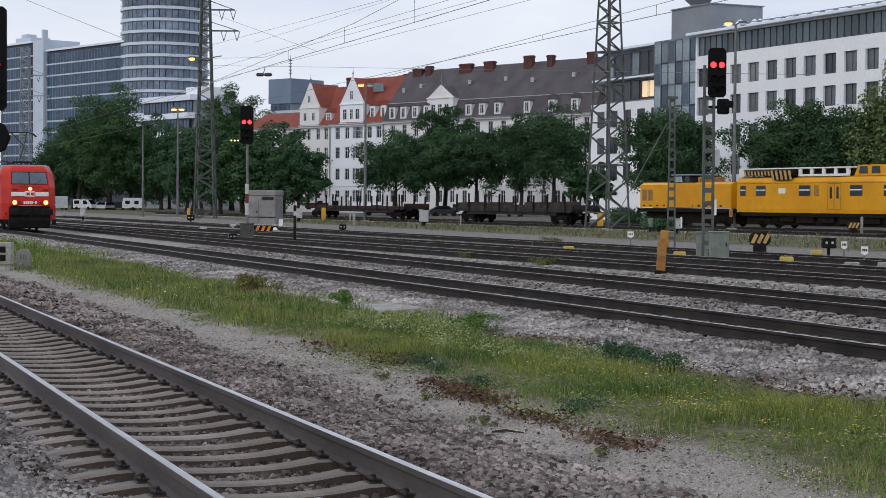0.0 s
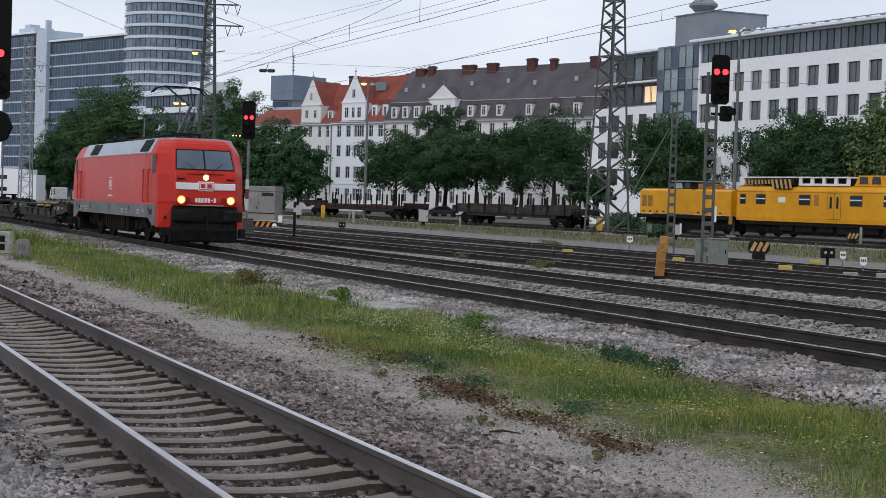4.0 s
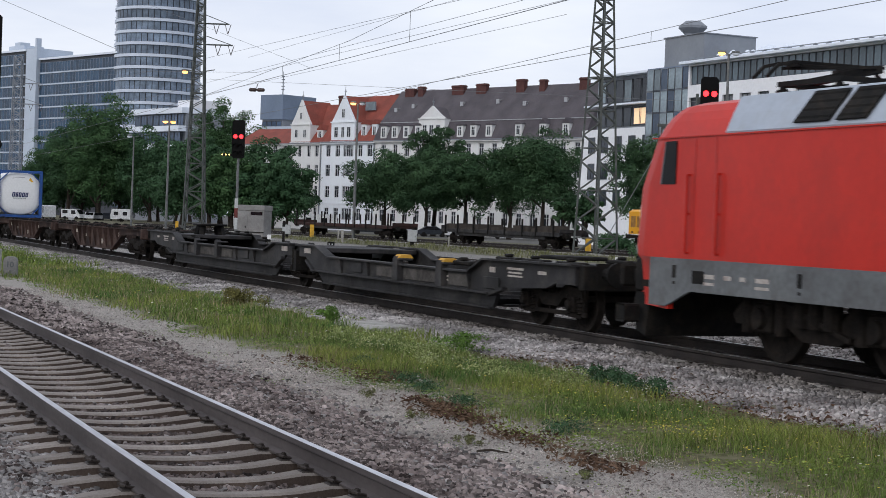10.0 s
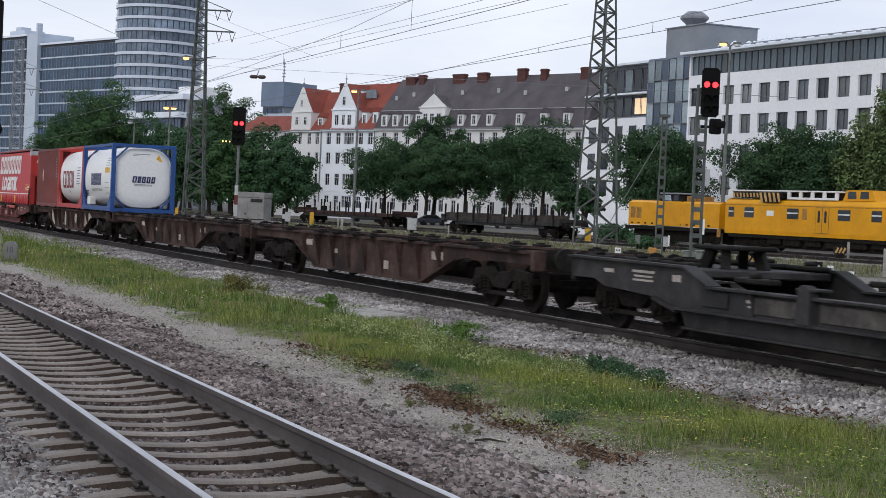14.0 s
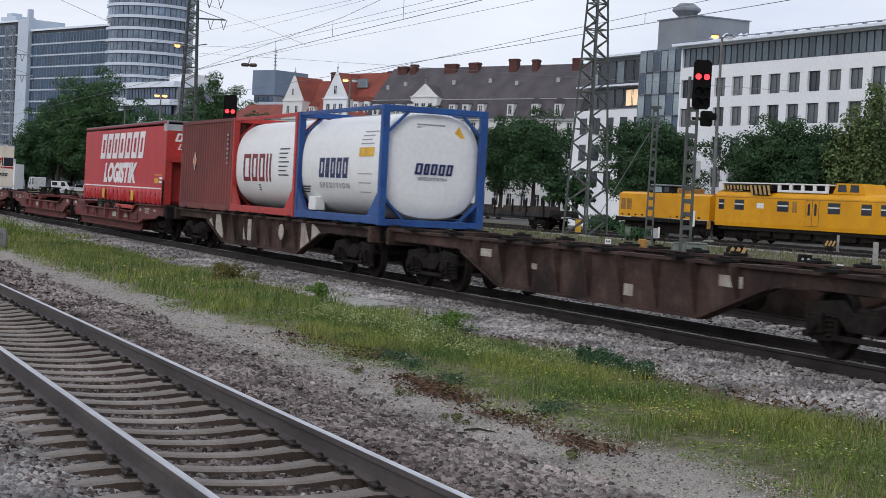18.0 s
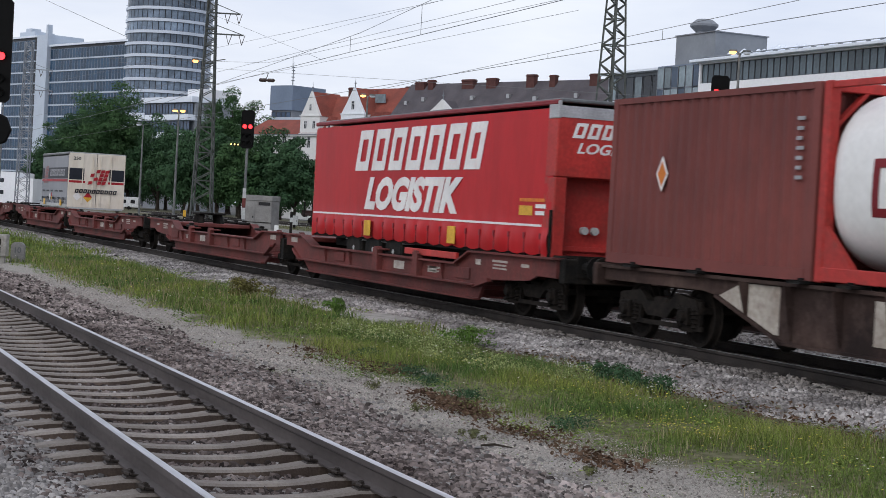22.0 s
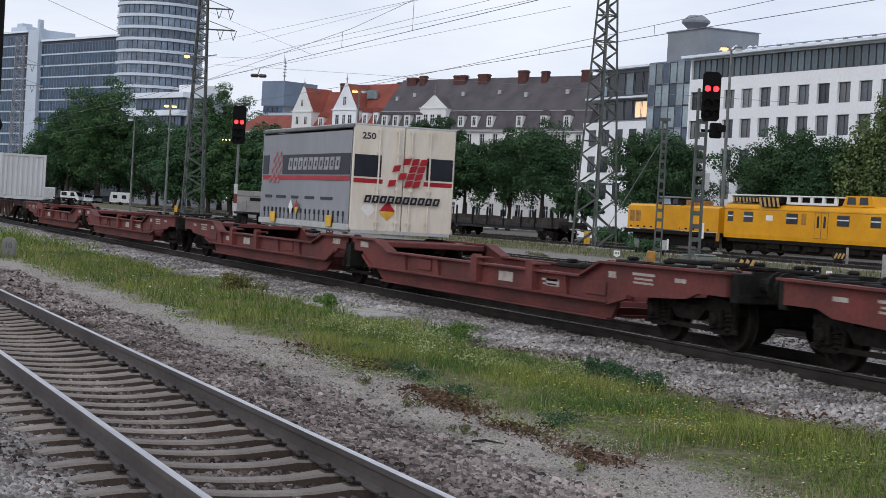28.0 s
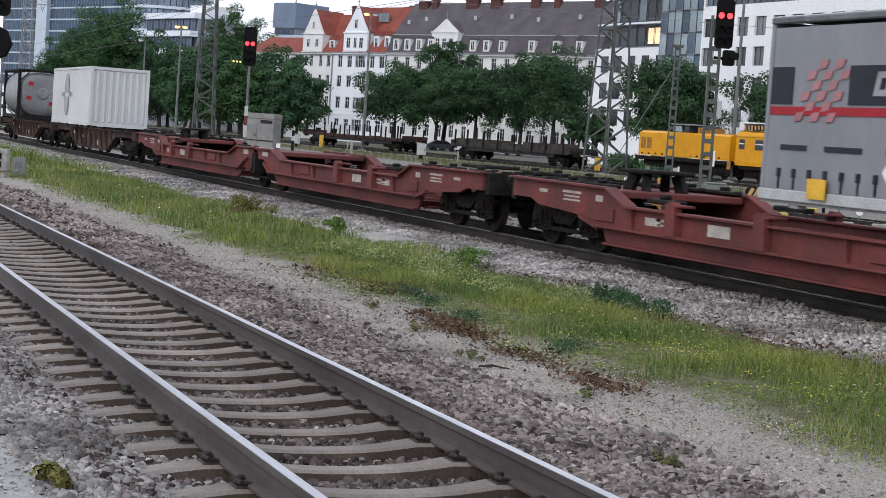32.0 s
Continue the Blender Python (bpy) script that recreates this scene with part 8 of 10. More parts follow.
def dwarf(label, x, y, h, rz=FACE, s=1.0):
    t = thing("dwarf_signal", label, "dwarf signal", pose(x, y, -0.2, 0, 0, rz), group="dwarf signals")
    g = Geo()
    g.box(-0.05, 0.05, -0.05, 0.05, 0, h)
    part("post", g, m_black, t)
    g = Geo()
    g.box(-0.30 * s, 0.30 * s, -0.16, 0.12, h, h + 0.46 * s, 0.03)
    head = part("head", g, m_black, t)
    for x0 in (-0.13 * s, 0.13 * s):
        g = Geo()
        g.cyl((x0, -0.163, h + 0.25 * s), (x0, -0.175, h + 0.25 * s), 0.06 * s, n=14)
        part("disc", g, m_cab_grey, head)
    return t


dwarf("black dwarf signal with two pale discs", -54.6, 37.4, 0.30, s=0.85)
dwarf("small black dwarf signal with pale discs", -100.9, 33.5, 0.18, s=0.72)
dwarf("low dark dwarf signal at the signal foot", -81.6, 21.45, 0.05, s=0.6)
dwarf("distant black dwarf signal by the switch", -140.0, 33.2, 0.25)


def sign_board(label, x, y, h, w=0.23, bh=0.28, text_bars=True):
    t = thing("track_sign", label, "track sign", pose(x, y, -0.2, 0, 0, FACE), group="small track signs")
    g = Geo()
    g.box(-0.025, 0.025, -0.02, 0.02, 0, h)
    part("post", g, m_galv, t)
    g = Geo()
    g.prism([(-w / 2, h + bh * 0.15), (0, h - bh * 0.08), (w / 2, h + bh * 0.15), (w / 2, h + bh), (-w / 2, h + bh)], -0.035, -0.022, "y")
    board = part("board", g, m_white, t)
    if text_bars:
        for k in (-1, 0, 1):
            g = Geo()
            g.box(k * w * 0.26 - 0.02, k * w * 0.26 + 0.02, -0.041, -0.036, h + bh * 0.4, h + bh * 0.72)
            part("figure", g, m_black, board)
    return t


sign_board("small white track sign on a post", -69.5, 36.9, 0.38, w=0.28)
sign_board("small white track sign on a post", -53.9, 37.6, 0.30)
sign_board("small white track sign on a post", -48.0, 34.3, 0.28)


m_yellow_worn = mat("worn_yellow_paint", (0.56, 0.42, 0.10), (0.45, 0.33, 0.08), rough=0.7, scale=3.0, fine=25, bump=0.1, dirt=(0.16, 0.13, 0.09), dirt_amount=0.5)


def point_box(label, x, y, mm, rz=FACE, w=0.42):
    t = thing("point_lever_box", label, "switch box", pose(x, y, -0.22, 0, 0, rz), group="switch boxes")
    g = Geo()
    g.box(-w / 2, w / 2, -0.12, 0.12, 0.12, 0.28, 0.03)
    part("cover", g, mm, t)
    g = Geo()
    g.box(-w * 0.2, w * 0.2, -0.08, 0.08, 0, 0.12)
    part("foot", g, m_cab_grey, t)
    return t


for x, y, mm in ((-60.3, 29.3, m_yellow_worn), (-53.0, 30.1, m_yellow_worn), (-47.3, 30.8, m_yellow_worn), (-53.6, 36.2, m_yellow_worn), (-42.6, 30.0, m_concrete), (-42.2, 30.9, m_concrete), (-81.9, 21.5, m_cab_green), (-107.1, 26.2, m_cab_grey), (-95.0, 27.5, m_concrete), (-118.0, 31.0, m_cab_grey)):
    point_box("low %s switch box between the rails" % ("yellow" if mm is m_yellow_worn else "grey"), x, y, mm)

for label, x, y, h, w, mm in (("black marker post with a white band", -73.0, 22.0, 1.82, 0.12, m_black), ("short yellow marker post", -167.7, 53.6, 1.3, 0.42, m_yellow_sign), ("short yellow marker post", -180.3, 42.5, 1.1, 0.3, m_yellow_sign), ("yellow sign at the foot of the lattice mast", -116.0, 59.0, 1.3, 0.42, m_yellow_sign),
                              ("pale post among the yard tracks", -136.5, 46.3, 1.05, 0.22, m_concrete), ("small white box beside the hut", -129.9, 38.0, 0.55, 0.32, m_white), ("grey concrete post among the yard tracks", -90.5, 70.5, 1.7, 0.22, m_concrete), ("grey concrete post among the yard tracks", -95.5, 68.0, 1.2, 0.16, m_concrete), ("white fence post among the yard tracks", -62.5, 46.5, 1.25, 0.22, m_concrete), ("white marker post among the yard tracks", -109.0, 62.0, 1.0, 0.14, m_white), ("white marker post among the yard tracks", -150.0, 50.5, 1.0, 0.14, m_concrete), ("white marker post among the yard tracks", -128.0, 52.5, 0.9, 0.12, m_concrete)):
    t = thing("marker_post", label, "post", pose(x, y, -0.25, 0, 0, FACE), group="marker posts")
    g = Geo()
    g.prism([(-w / 2, 0), (w / 2, 0), (w / 2, h - 0.05), (w / 2 - 0.03, h), (-w / 2 + 0.03, h), (-w / 2, h - 0.05)], -w * 0.3, w * 0.3, "y")
    part("shaft", g, mm, t)
    if mm is m_black:
        for z in (1.35,):
            g = Geo()
            g.box(-w / 2 - 0.004, w / 2 + 0.004, -w * 0.3 - 0.004, w * 0.3 + 0.004, z, z + 0.2)
            part("band", g, m_cab_grey, t)


# ---- wires ----
def wire(p0, p1, r=0.0075, sag=0.0, reach=(0.0, 1.0), name="overhead_wire", drops=0, label="dark overhead wire"):
    """A wire through two places, carried on past them."""
    a, b = Vector(p0), Vector(p1)
    d = b - a
    g = Geo()
    n_s = 10
    pts = [a + d * (reach[0] + (reach[1] - reach[0]) * k / n_s) - Vector((0, 0, sag * 4 * (k / n_s) * (1 - k / n_s))) for k in range(n_s + 1)]
    for q, w in zip(pts, pts[1:]):
        g.cyl(q, w, r, n=5, caps=False)
    return solid(name, g, m_wire, label, "overhead wire", kind="structure")


wire((-54.83, 13.8, 5.63), (-29.03, 13.8, 5.91), reach=(-4, 2))
wire((-47.42, 13.8, 5.95), (-40.75, 13.8, 6.21), reach=(-2.5, 1), r=0.0062)
wire((-40.75, 13.8, 6.21), (-36.46, 13.8, 6.53), reach=(0, 4), r=0.0062)
wire((-50.93, 18.65, 5.87), (-25.63, 18.65, 6.02), reach=(-5, 2))
wire((-44.13, 18.65, 5.96), (-28.89, 18.65, 6.33), reach=(-0.6, 3), r=0.0062)
wire((-56.8, 18.65, 7.61), (-43.5, 18.65, 7.65), reach=(-6, 4), r=0.0062)
wire((-105.4, 26.5, 10.65), (-94.3, 26.5, 9.87), reach=(-5, 1), r=0.0080)
wire((-94.3, 26.5, 9.87), (-86.3, 26.5, 9.85), reach=(0, 8), r=0.0080)
wire((-100.27, 26.5, 12.42), (-83.78, 26.5, 9.35), reach=(-2, 1), r=0.0080)
wire((-102.8, 26.5, 11.5), (-69.9, 26.5, 10.9), reach=(-2, 2), r=0.0080)
wire((-131.1, 33.0, 12.26), (-90.1, 33.0, 9.19), reach=(-1, 2.0), r=0.0087)
wire((-263.6, 38.0, 31.4), (-224.6, 44.0, 22.9), reach=(-0.5, 1.0), r=0.0310)
wire((-220.2, 55.0, 20.3), (-169.0, 42.0, 16.9), reach=(-0.2, 1.0), r=0.0186)
wire((-109.7, 40.0, 15.5), (-127.4, 40.0, 15.5), reach=(-2.0, 2.0), r=0.0099)
for k, (x, z0, z1) in enumerate(((-46.5, 5.72, 5.99), (-41.5, 5.775, 6.18), (-36.5, 5.83, 6.53))):
    g = Geo()
    g.cyl((x, 13.8, z0), (x, 13.8, z1), 0.006, n=4)
    solid("wire_dropper", g, m_wire, "thin dropper between two overhead wires", "wire", group="wire droppers")
for x, z0, z1 in ((-40.0, 5.935, 6.06), (-34.0, 5.97, 6.21)):
    g = Geo()
    g.cyl((x, 18.65, z0), (x, 18.65, z1), 0.006, n=4)
    solid("wire_dropper", g, m_wire, "thin dropper between two overhead wires", "wire", group="wire droppers")
g = Geo()
for x in (-0.35, 0.35):
    g.lathe([(-0.35, 0.05), (-0.25, 0.16), (0.25, 0.16), (0.35, 0.05)], (x, 0, 0), "x", 10)
g.bar((-0.1, 0, 0), (0.1, 0, 0.6), 0.05)
solid("line_insulator", g, m_porcelain, "dark insulator weights hanging on a wire", "insulator", m=pose(-142.0, 40.0, 12.5, 0, 0, 60))
wire((-169.2, 40.0, 13.09), (-142.0, 40.0, 13.08), reach=(0.0, 3.2), r=0.011)


# ---- the yellow works train ----
YT = pose(-111.25, 69.37, 0, 0, 0, 5.34)
works = thing("tower_railcar", "parked yellow overhead-line works railcar with a striped roof platform", "railcar", YT)
g = Geo()
prof = [(-1.42, 1.12), (-1.45, 1.4), (-1.45, 3.35), (-1.28, 3.62), (-0.8, 3.74), (0.8, 3.74), (1.28, 3.62), (1.45, 3.35), (1.45, 1.4), (1.42, 1.12)]
g.prism(prof, 0.0, 22.0, "x")
part("body", g, m_yellow, works)
for x, w in ((0.75, 0.55), (2.9, 1.0), (7.9, 1.15), (13.35, 1.15), (16.6, 0.9), (18.6, 1.1), (20.6, 0.9)):
    g = Geo()
    g.box(x - w / 2 - 0.06, x + w / 2 + 0.06, -1.462, -1.452, 2.33, 3.08)
    fr = part("window", g, m_frame_dark, works)
    g = Geo()
    g.box(x - w / 2, x + w / 2, -1.470, -1.464, 2.36, 2.70)
    part("pane", g, m_pane_dark, fr)
    g = Geo()
    g.box(x - w / 2, x + w / 2, -1.470, -1.464, 2.80, 3.04)
    part("pane", g, m_pane_dark, fr)
    g = Geo()
    g.box(x - w / 2 - 0.02, x + w / 2 + 0.02, -1.476, -1.464, 2.71, 2.79)
    part("transom", g, m_white, fr)
for x in (10.75, 11.45):
    g = Geo()
    g.box(x - 0.33, x + 0.33, -1.466, -1.452, 1.42, 3.18)
    door = part("door", g, m_yellow, works, "yellow double door leaf")
    g = Geo()
    for x0, x1, z0, z1 in ((x - 0.35, x - 0.325, 1.40, 3.20), (x + 0.325, x + 0.35, 1.40, 3.20), (x - 0.325, x + 0.325, 3.175, 3.20), (x - 0.325, x + 0.325, 1.40, 1.425)):
        g.box(x0, x1, -1.470, -1.452, z0, z1)
    part("door_seal", g, m_frame_dark, door)
    g = Geo()
    g.prism([(x - 0.12, 2.15), (x + 0.12, 2.15), (x + 0.12, 2.9), (x, 3.0), (x - 0.12, 2.9)], -1.474, -1.467, "y")
    part("pane", g, m_pane_dark, door)
g = Geo()
g.box(8.95, 9.45, -1.462, -1.452, 2.3, 3.1)
part("grille", g, m_orange_rust, works)
g = Geo()
g.box(4.95, 5.75, -1.464, -1.452, 2.5, 2.88)
part("notice", g, m_white, works, "white notice with a red edge")
g = Geo()
g.box(0.0, 22.0, -1.456, -1.451, 3.22, 3.27)
part("waist_line", g, m_orange_rust, works)
g = Geo()
g.box(0.7, 3.9, -1.3, 1.2, 3.80, 4.16, 0.03)
plat = part("work_platform", g, m_black, works, "black and tan striped work platform")
for k in range(8):
    g = Geo()
    x = 0.75 + k * 0.40
    g.prism([(x, 3.82), (x + 0.20, 3.82), (x + 0.12, 4.14), (x - 0.08, 4.14)], -1.312, -1.303, "y")
    part("stripe", g, m_tan, plat)
g = Geo()
g.prism([(3.9, 4.2), (6.9, 4.2), (6.5, 3.80), (6.3, 3.46), (4.6, 3.46), (4.2, 3.76)], -1.56, -1.48, "y")
boom = part("platform_flap", g, m_black, works, "striped flap hanging over the roof edge")
for k in range(5):
    g = Geo()
    x = 4.25 + k * 0.50
    g.prism([(x - 0.12, 4.18), (x + 0.14, 4.18), (x + 0.36, 3.50), (x + 0.10, 3.50)], -1.572, -1.563, "y")
    part("stripe", g, m_tan, boom)
g = Geo()
g.box(4.0, 6.7, -1.50, 1.0, 3.76, 4.16, 0.03)
part("platform_base", g, m_black, works)
g = Geo()
g.box(0.3, 12.4, -1.25, 1.25, 4.26, 4.36, 0.02)
g.box(6.9, 12.4, -1.24, -1.16, 3.72, 3.88, 0.01)
part("roof_deck", g, m_white, works, "white roof deck")
g = Geo()
for k in range(5):
    g.box(6.9 + k * 1.28, 7.22 + k * 1.28, -1.22, -1.10, 3.88, 4.26)
g.box(-0.1, 0.5, -1.2, -0.6, 3.72, 4.36, 0.04)
parts("deck_post", g, m_white, works)
g = Geo()
g.box(7.0, 12.3, -0.9, 0.9, 3.74, 4.22)
part("roof_gear", g, m_black, works)
g = Geo()
g.prism([(12.6, 3.72), (13.0, 4.46), (15.5, 4.46), (15.9, 3.72)], -1.0, 1.0, "y")
cup = part("roof_cupola", g, m_yellow, works, "yellow observation cupola")
for x in (13.55, 14.8):
    g = Geo()
    g.prism([(x - 0.45, 3.86), (x + 0.45, 3.86), (x + 0.38, 4.36), (x - 0.38, 4.36)], -1.012, -1.002, "y")
    part("pane", g, m_pane_dark, cup)
g = Geo()
g.box(0.3, 21.7, -1.35, 1.35, 0.86, 1.12)
# added filler box: keeps light from showing through under the railcar
g.box(0.6, 21.4, -0.95, 0.95, 0.22, 0.9)
g.box(12.5, 14.5, -1.2, 1.2, 0.5, 0.9, 0.05)
part("underframe", g, m_bogie, works)
# guessed equipment, added so that the space below the floor stays dark
for x, w, low in ((5.6, 1.5, 0.45), (7.6, 1.9, 0.38), (9.9, 1.6, 0.42), (12.2, 2.1, 0.36), (14.6, 1.7, 0.42), (16.6, 1.4, 0.5)):
    g = Geo()
    g.box(x - w / 2, x + w / 2, -1.22, 0.9, low, 1.02, 0.04)
    part("underfloor_box", g, m_bogie, works, "dark grimy box added to fill the gap under the floor")
for x in (3.2, 18.0):
    bogie(works, x)
wloco = thing("yellow_shunter", "parked yellow diesel works locomotive", "locomotive", YT)
g = Geo()
g.prism([(-1.3, 1.40), (1.3, 1.40), (1.3, 3.22), (0.95, 3.38), (-0.95, 3.38), (-1.3, 3.22)], -13.2, -9.0, "x")
part("engine_hood", g, m_yellow, wloco)
g = Geo()
g.prism([(-1.3, 1.40), (1.3, 1.40), (1.3, 3.22), (0.95, 3.38), (-0.95, 3.38), (-1.3, 3.22)], -6.0, -0.9, "x")
part("engine_hood", g, m_yellow, wloco)
g = Geo()
g.box(-9.05, -5.95, -1.34, 1.34, 1.40, 3.36, 0.03)
cab = part("cab", g, m_yellow, wloco)
g = Geo()
g.prism([(-9.05, 3.36), (-5.95, 3.36), (-6.35, 3.92), (-8.65, 3.92)], -1.20, 1.20, "y")
part("cab_top", g, m_black, cab, "black window band of the cab")
for x, w, mm in ((-8.0, 0.62, m_pane_sky), (-6.75, 0.36, m_pane_dark)):
    g = Geo()
    g.prism([(x - w, 3.42), (x + w, 3.42), (x + w * 0.8, 3.86), (x - w * 0.8, 3.86)], -1.212, -1.203, "y")
    part("cab_window", g, mm, cab)
g = Geo()
g.box(-8.95, -6.1, -1.28, 1.28, 3.92, 4.04, 0.04)
part("cab_roof", g, m_panel_grey, cab, "pale grey cab roof")
g = Geo()
g.box(-5.8, -4.6, -0.9, 0.9, 3.38, 3.82, 0.06)
part("exhaust_box", g, m_orange_rust, wloco, "rusty orange exhaust box")
g = Geo()
for k in range(2):
    g.box(-12.9 + k * 0.85, -12.2 + k * 0.85, -1.312, -1.303, 1.95, 2.85)
parts("grille", g, m_orange_rust, wloco, "dull radiator grille")
g = Geo()
for k in range(12):
    g.box(-12.8 + k * 0.95, -12.5 + k * 0.95, -1.308, -1.303, 1.50, 1.62)
parts("hood_latch", g, m_black, wloco)
g = Geo()
g.box(-13.5, -0.6, -1.4, 1.4, 1.05, 1.35, 0.03)
# added filler box that makes the space under the shunter dark
g.box(-12.8, -1.2, -0.95, 0.95, 0.22, 1.05)
part("underframe", g, m_bogie, wloco)
g = Geo()
g.box(-0.95, -0.55, -1.45, -1.35, 0.75, 1.35, 0.02)
part("step_plate", g, m_orange_rust, wloco)
for x in (-11.3, -3.0):
    bogie(wloco, x)
for x0, x1, z in ((-13.25, -9.0, 3.36), (-4.5, -0.85, 3.36)):
    g = Geo()
    g.box(x0, x1, -0.90, 0.90, z, z + 0.07, 0.02)
    part("hood_cover", g, m_orange_rust, wloco, "dull orange hood cover")
track_6 = track("track_6", YT @ pose(0, 0, -0.02), -150, 40, None, ME_SLEEPER_DARK, label="siding under the yellow works train")


# ---- parked stake wagons ----
m_deck_rust = mat("rusty_deck", (0.055, 0.025, 0.022), (0.03, 0.018, 0.016), rough=0.9, scale=1.2, fine=14, bump=0.2, dirt=(0.03, 0.025, 0.022), dirt_amount=0.5)


def stake_wagon(label, m, L, deck_m, stakes, loaded=False):
    t = thing("stake_wagon", label, "freight wagon", m, group="parked stake wagons")
    r = random.Random(5)
    h = L / 2
    g = Geo()
    g.box(-h, h, -1.3, 1.3, 1.05, 1.28, 0.03)
    part("deck", g, deck_m, t)
    g = Geo()
    g.box(-h, h, -1.34, -1.302, 0.98, 1.26)
    part("sole_bar", g, deck_m, t)
    g = Geo()
    g.box(-h + 2.5, h - 2.5, -1.2, 1.2, 0.72, 1.05)
    part("truss", g, m_wagon_grey, t)
    for k in range(stakes):
        for y in (-1.36, 1.36):
            g = Geo()
            x = -h + 0.8 + k * (L - 1.6) / (stakes - 1) + r.uniform(-0.3, 0.3)
            lean = r.uniform(-0.06, 0.06)
            g.bar((x, y, 0.95), (x + lean, y, r.uniform(2.2, 2.5)), 0.12)
            part("stake", g, m_black, t)
    if loaded:
        x = -h + 0.4
        while x < h - 1.2:
            w = r.uniform(0.6, 1.9)
            g = Geo()
            top = 1.28 + r.uniform(0.15, 0.55)
            g.prism([(x, 1.285), (x + w, 1.285), (x + w - r.uniform(0, 0.25), top), (x + r.uniform(0, 0.25), top - r.uniform(0, 0.15))], -1.2, r.uniform(0.2, 1.2), "y")
            part("baulk", g, m_timber, t, "dark weathered timber")
            x += w + r.uniform(0.05, 0.4)
    for x in (-h + 2.4, h - 2.4):
        bogie(t, x)
    for e in (-1, 1):
        buffers(t, e * h, e)
        g = Geo()
        g.box(e * h - 0.05, e * h + 0.05, -1.3, 1.3, 1.28, 1.55)
        part("end_board", g, deck_m, t)
    return t


FT = pose(-170.3, 55.0, 0.0, 0, 0, 4.36)
stake_wagon("long rusty red-brown stake wagon standing empty in the siding", FT @ pose(9.1, 0, 0), 24.8, m_deck_rust, 10)
stake_wagon("dark stake wagon with odd timber on its deck", FT @ pose(41.9, 0, 0), 20.4, m_wagon_grey, 8, True)
track_7 = track("track_7", FT, -60, 150, None, ME_SLEEPER_DARK, label="weedy siding under the stake wagons")


# ---- parked cars, vans and caravans ----
def car(label, m, colour, L=4.3, W=1.75, H=1.45, kind="car", name="car"):
    t = thing(name, label, kind, m, group="parked road vehicles")
    h = L / 2
    if kind == "caravan":
        prof = [(-h, 0.45), (h, 0.45), (h + 0.1, 1.2), (h - 0.15, H), (-h + 0.2, H), (-h - 0.05, 1.2)]
    elif kind == "van":
        prof = [(-h, 0.35), (h, 0.35), (h, 0.85), (h - 0.25, 1.0), (h - 0.95, H - 0.05), (h - 1.2, H), (-h + 0.1, H), (-h, H - 0.1)]
    else:
        prof = [(-h, 0.32), (h, 0.32), (h, 0.72), (h - 0.9, 0.92), (h - 1.7, H), (-h + 1.2, H), (-h + 0.3, 0.95), (-h, 0.85)]
    g = Geo()
    g.prism(prof, -W / 2, W / 2, "y")
    part("body", g, colour, t)
    for y in (-1, 1):
        g = Geo()
        a, b = sorted((y * (W / 2 + 0.003), y * (W / 2 + 0.012)))
        if kind == "caravan":
            for x in (-h * 0.5, h * 0.35):
                g.box(x - 0.4, x + 0.4, a, b, H * 0.5, H * 0.78)
        elif kind == "van":
            g.prism([(h - 0.95, 1.05), (h - 1.25, H - 0.18), (h - 2.0, H - 0.18), (h - 2.0, 1.05)], a, b, "y")
            g.box(-h + 0.25, -h + 1.4, a, b, 1.1, H - 0.18)
        else:
            g.prism([(h - 1.15, 0.95), (h - 1.8, H - 0.08), (-h + 1.3, H - 0.08), (-h + 0.6, 0.98)], a, b, "y")
        part("side_glass", g, m_glass_dark, t)
        for x in ((-h + 0.8, h - 0.8) if kind != "caravan" else (0.0,)):
            g = Geo()
            g.lathe([(-0.1, 0.18), (-0.1, 0.31), (0.1, 0.31), (0.1, 0.18)], (x, y * (W / 2 - 0.08), 0.31), "y", 14)
            part("wheel", g, m_black, t)
    g = Geo()
    if kind == "car":
        g.add([(h - 0.95, -W / 2 + 0.1, 0.95), (h - 0.95, W / 2 - 0.1, 0.95), (h - 1.66, W / 2 - 0.15, H - 0.04), (h - 1.66, -W / 2 + 0.15, H - 0.04)], [(0, 1, 2, 3)])
        g.v = [(x + 0.03, y, z + 0.02) for x, y, z in g.v]
    elif kind == "van":
        g.add([(h - 0.3, -W / 2 + 0.1, 1.02), (h - 0.3, W / 2 - 0.1, 1.02), (h - 0.9, W / 2 - 0.12, H - 0.1), (h - 0.9, -W / 2 + 0.12, H - 0.1)], [(0, 1, 2, 3)])
        g.v = [(x + 0.04, y, z + 0.03) for x, y, z in g.v]
    else:
        g.box(h + 0.02, h + 0.10, -0.6, 0.6, H * 0.5, H * 0.8)
    part("windscreen", g, m_glass_dark, t)
    return t


car("white delivery van parked in the yard", pose(-331.6, 57.95, -0.26, 0, 0, 48), m_car_white, 4.2, 1.9, 1.95, "van", "van")
car("white car parked in the yard", pose(-331.0, 61.0, -0.26, 0, 0, -15), m_car_white)
car("silver car parked in the yard", pose(-333.0, 63.0, -0.26, 0, 0, -8), m_car_silver)
car("dark car parked in the yard", pose(-332.0, 64.5, -0.26, 0, 0, 172), m_car_dark)
car("white caravan parked under trees", pose(-312.0, 63.3, -0.26, 0, 0, 72), m_car_white, 3.8, 2.1, 2.3, "caravan", "caravan")
car("white box van parked in the yard", pose(-322.0, 51.4, -0.26, 0, 0, 186), m_car_white, 4.2, 2.2, 2.5, "van", "van")
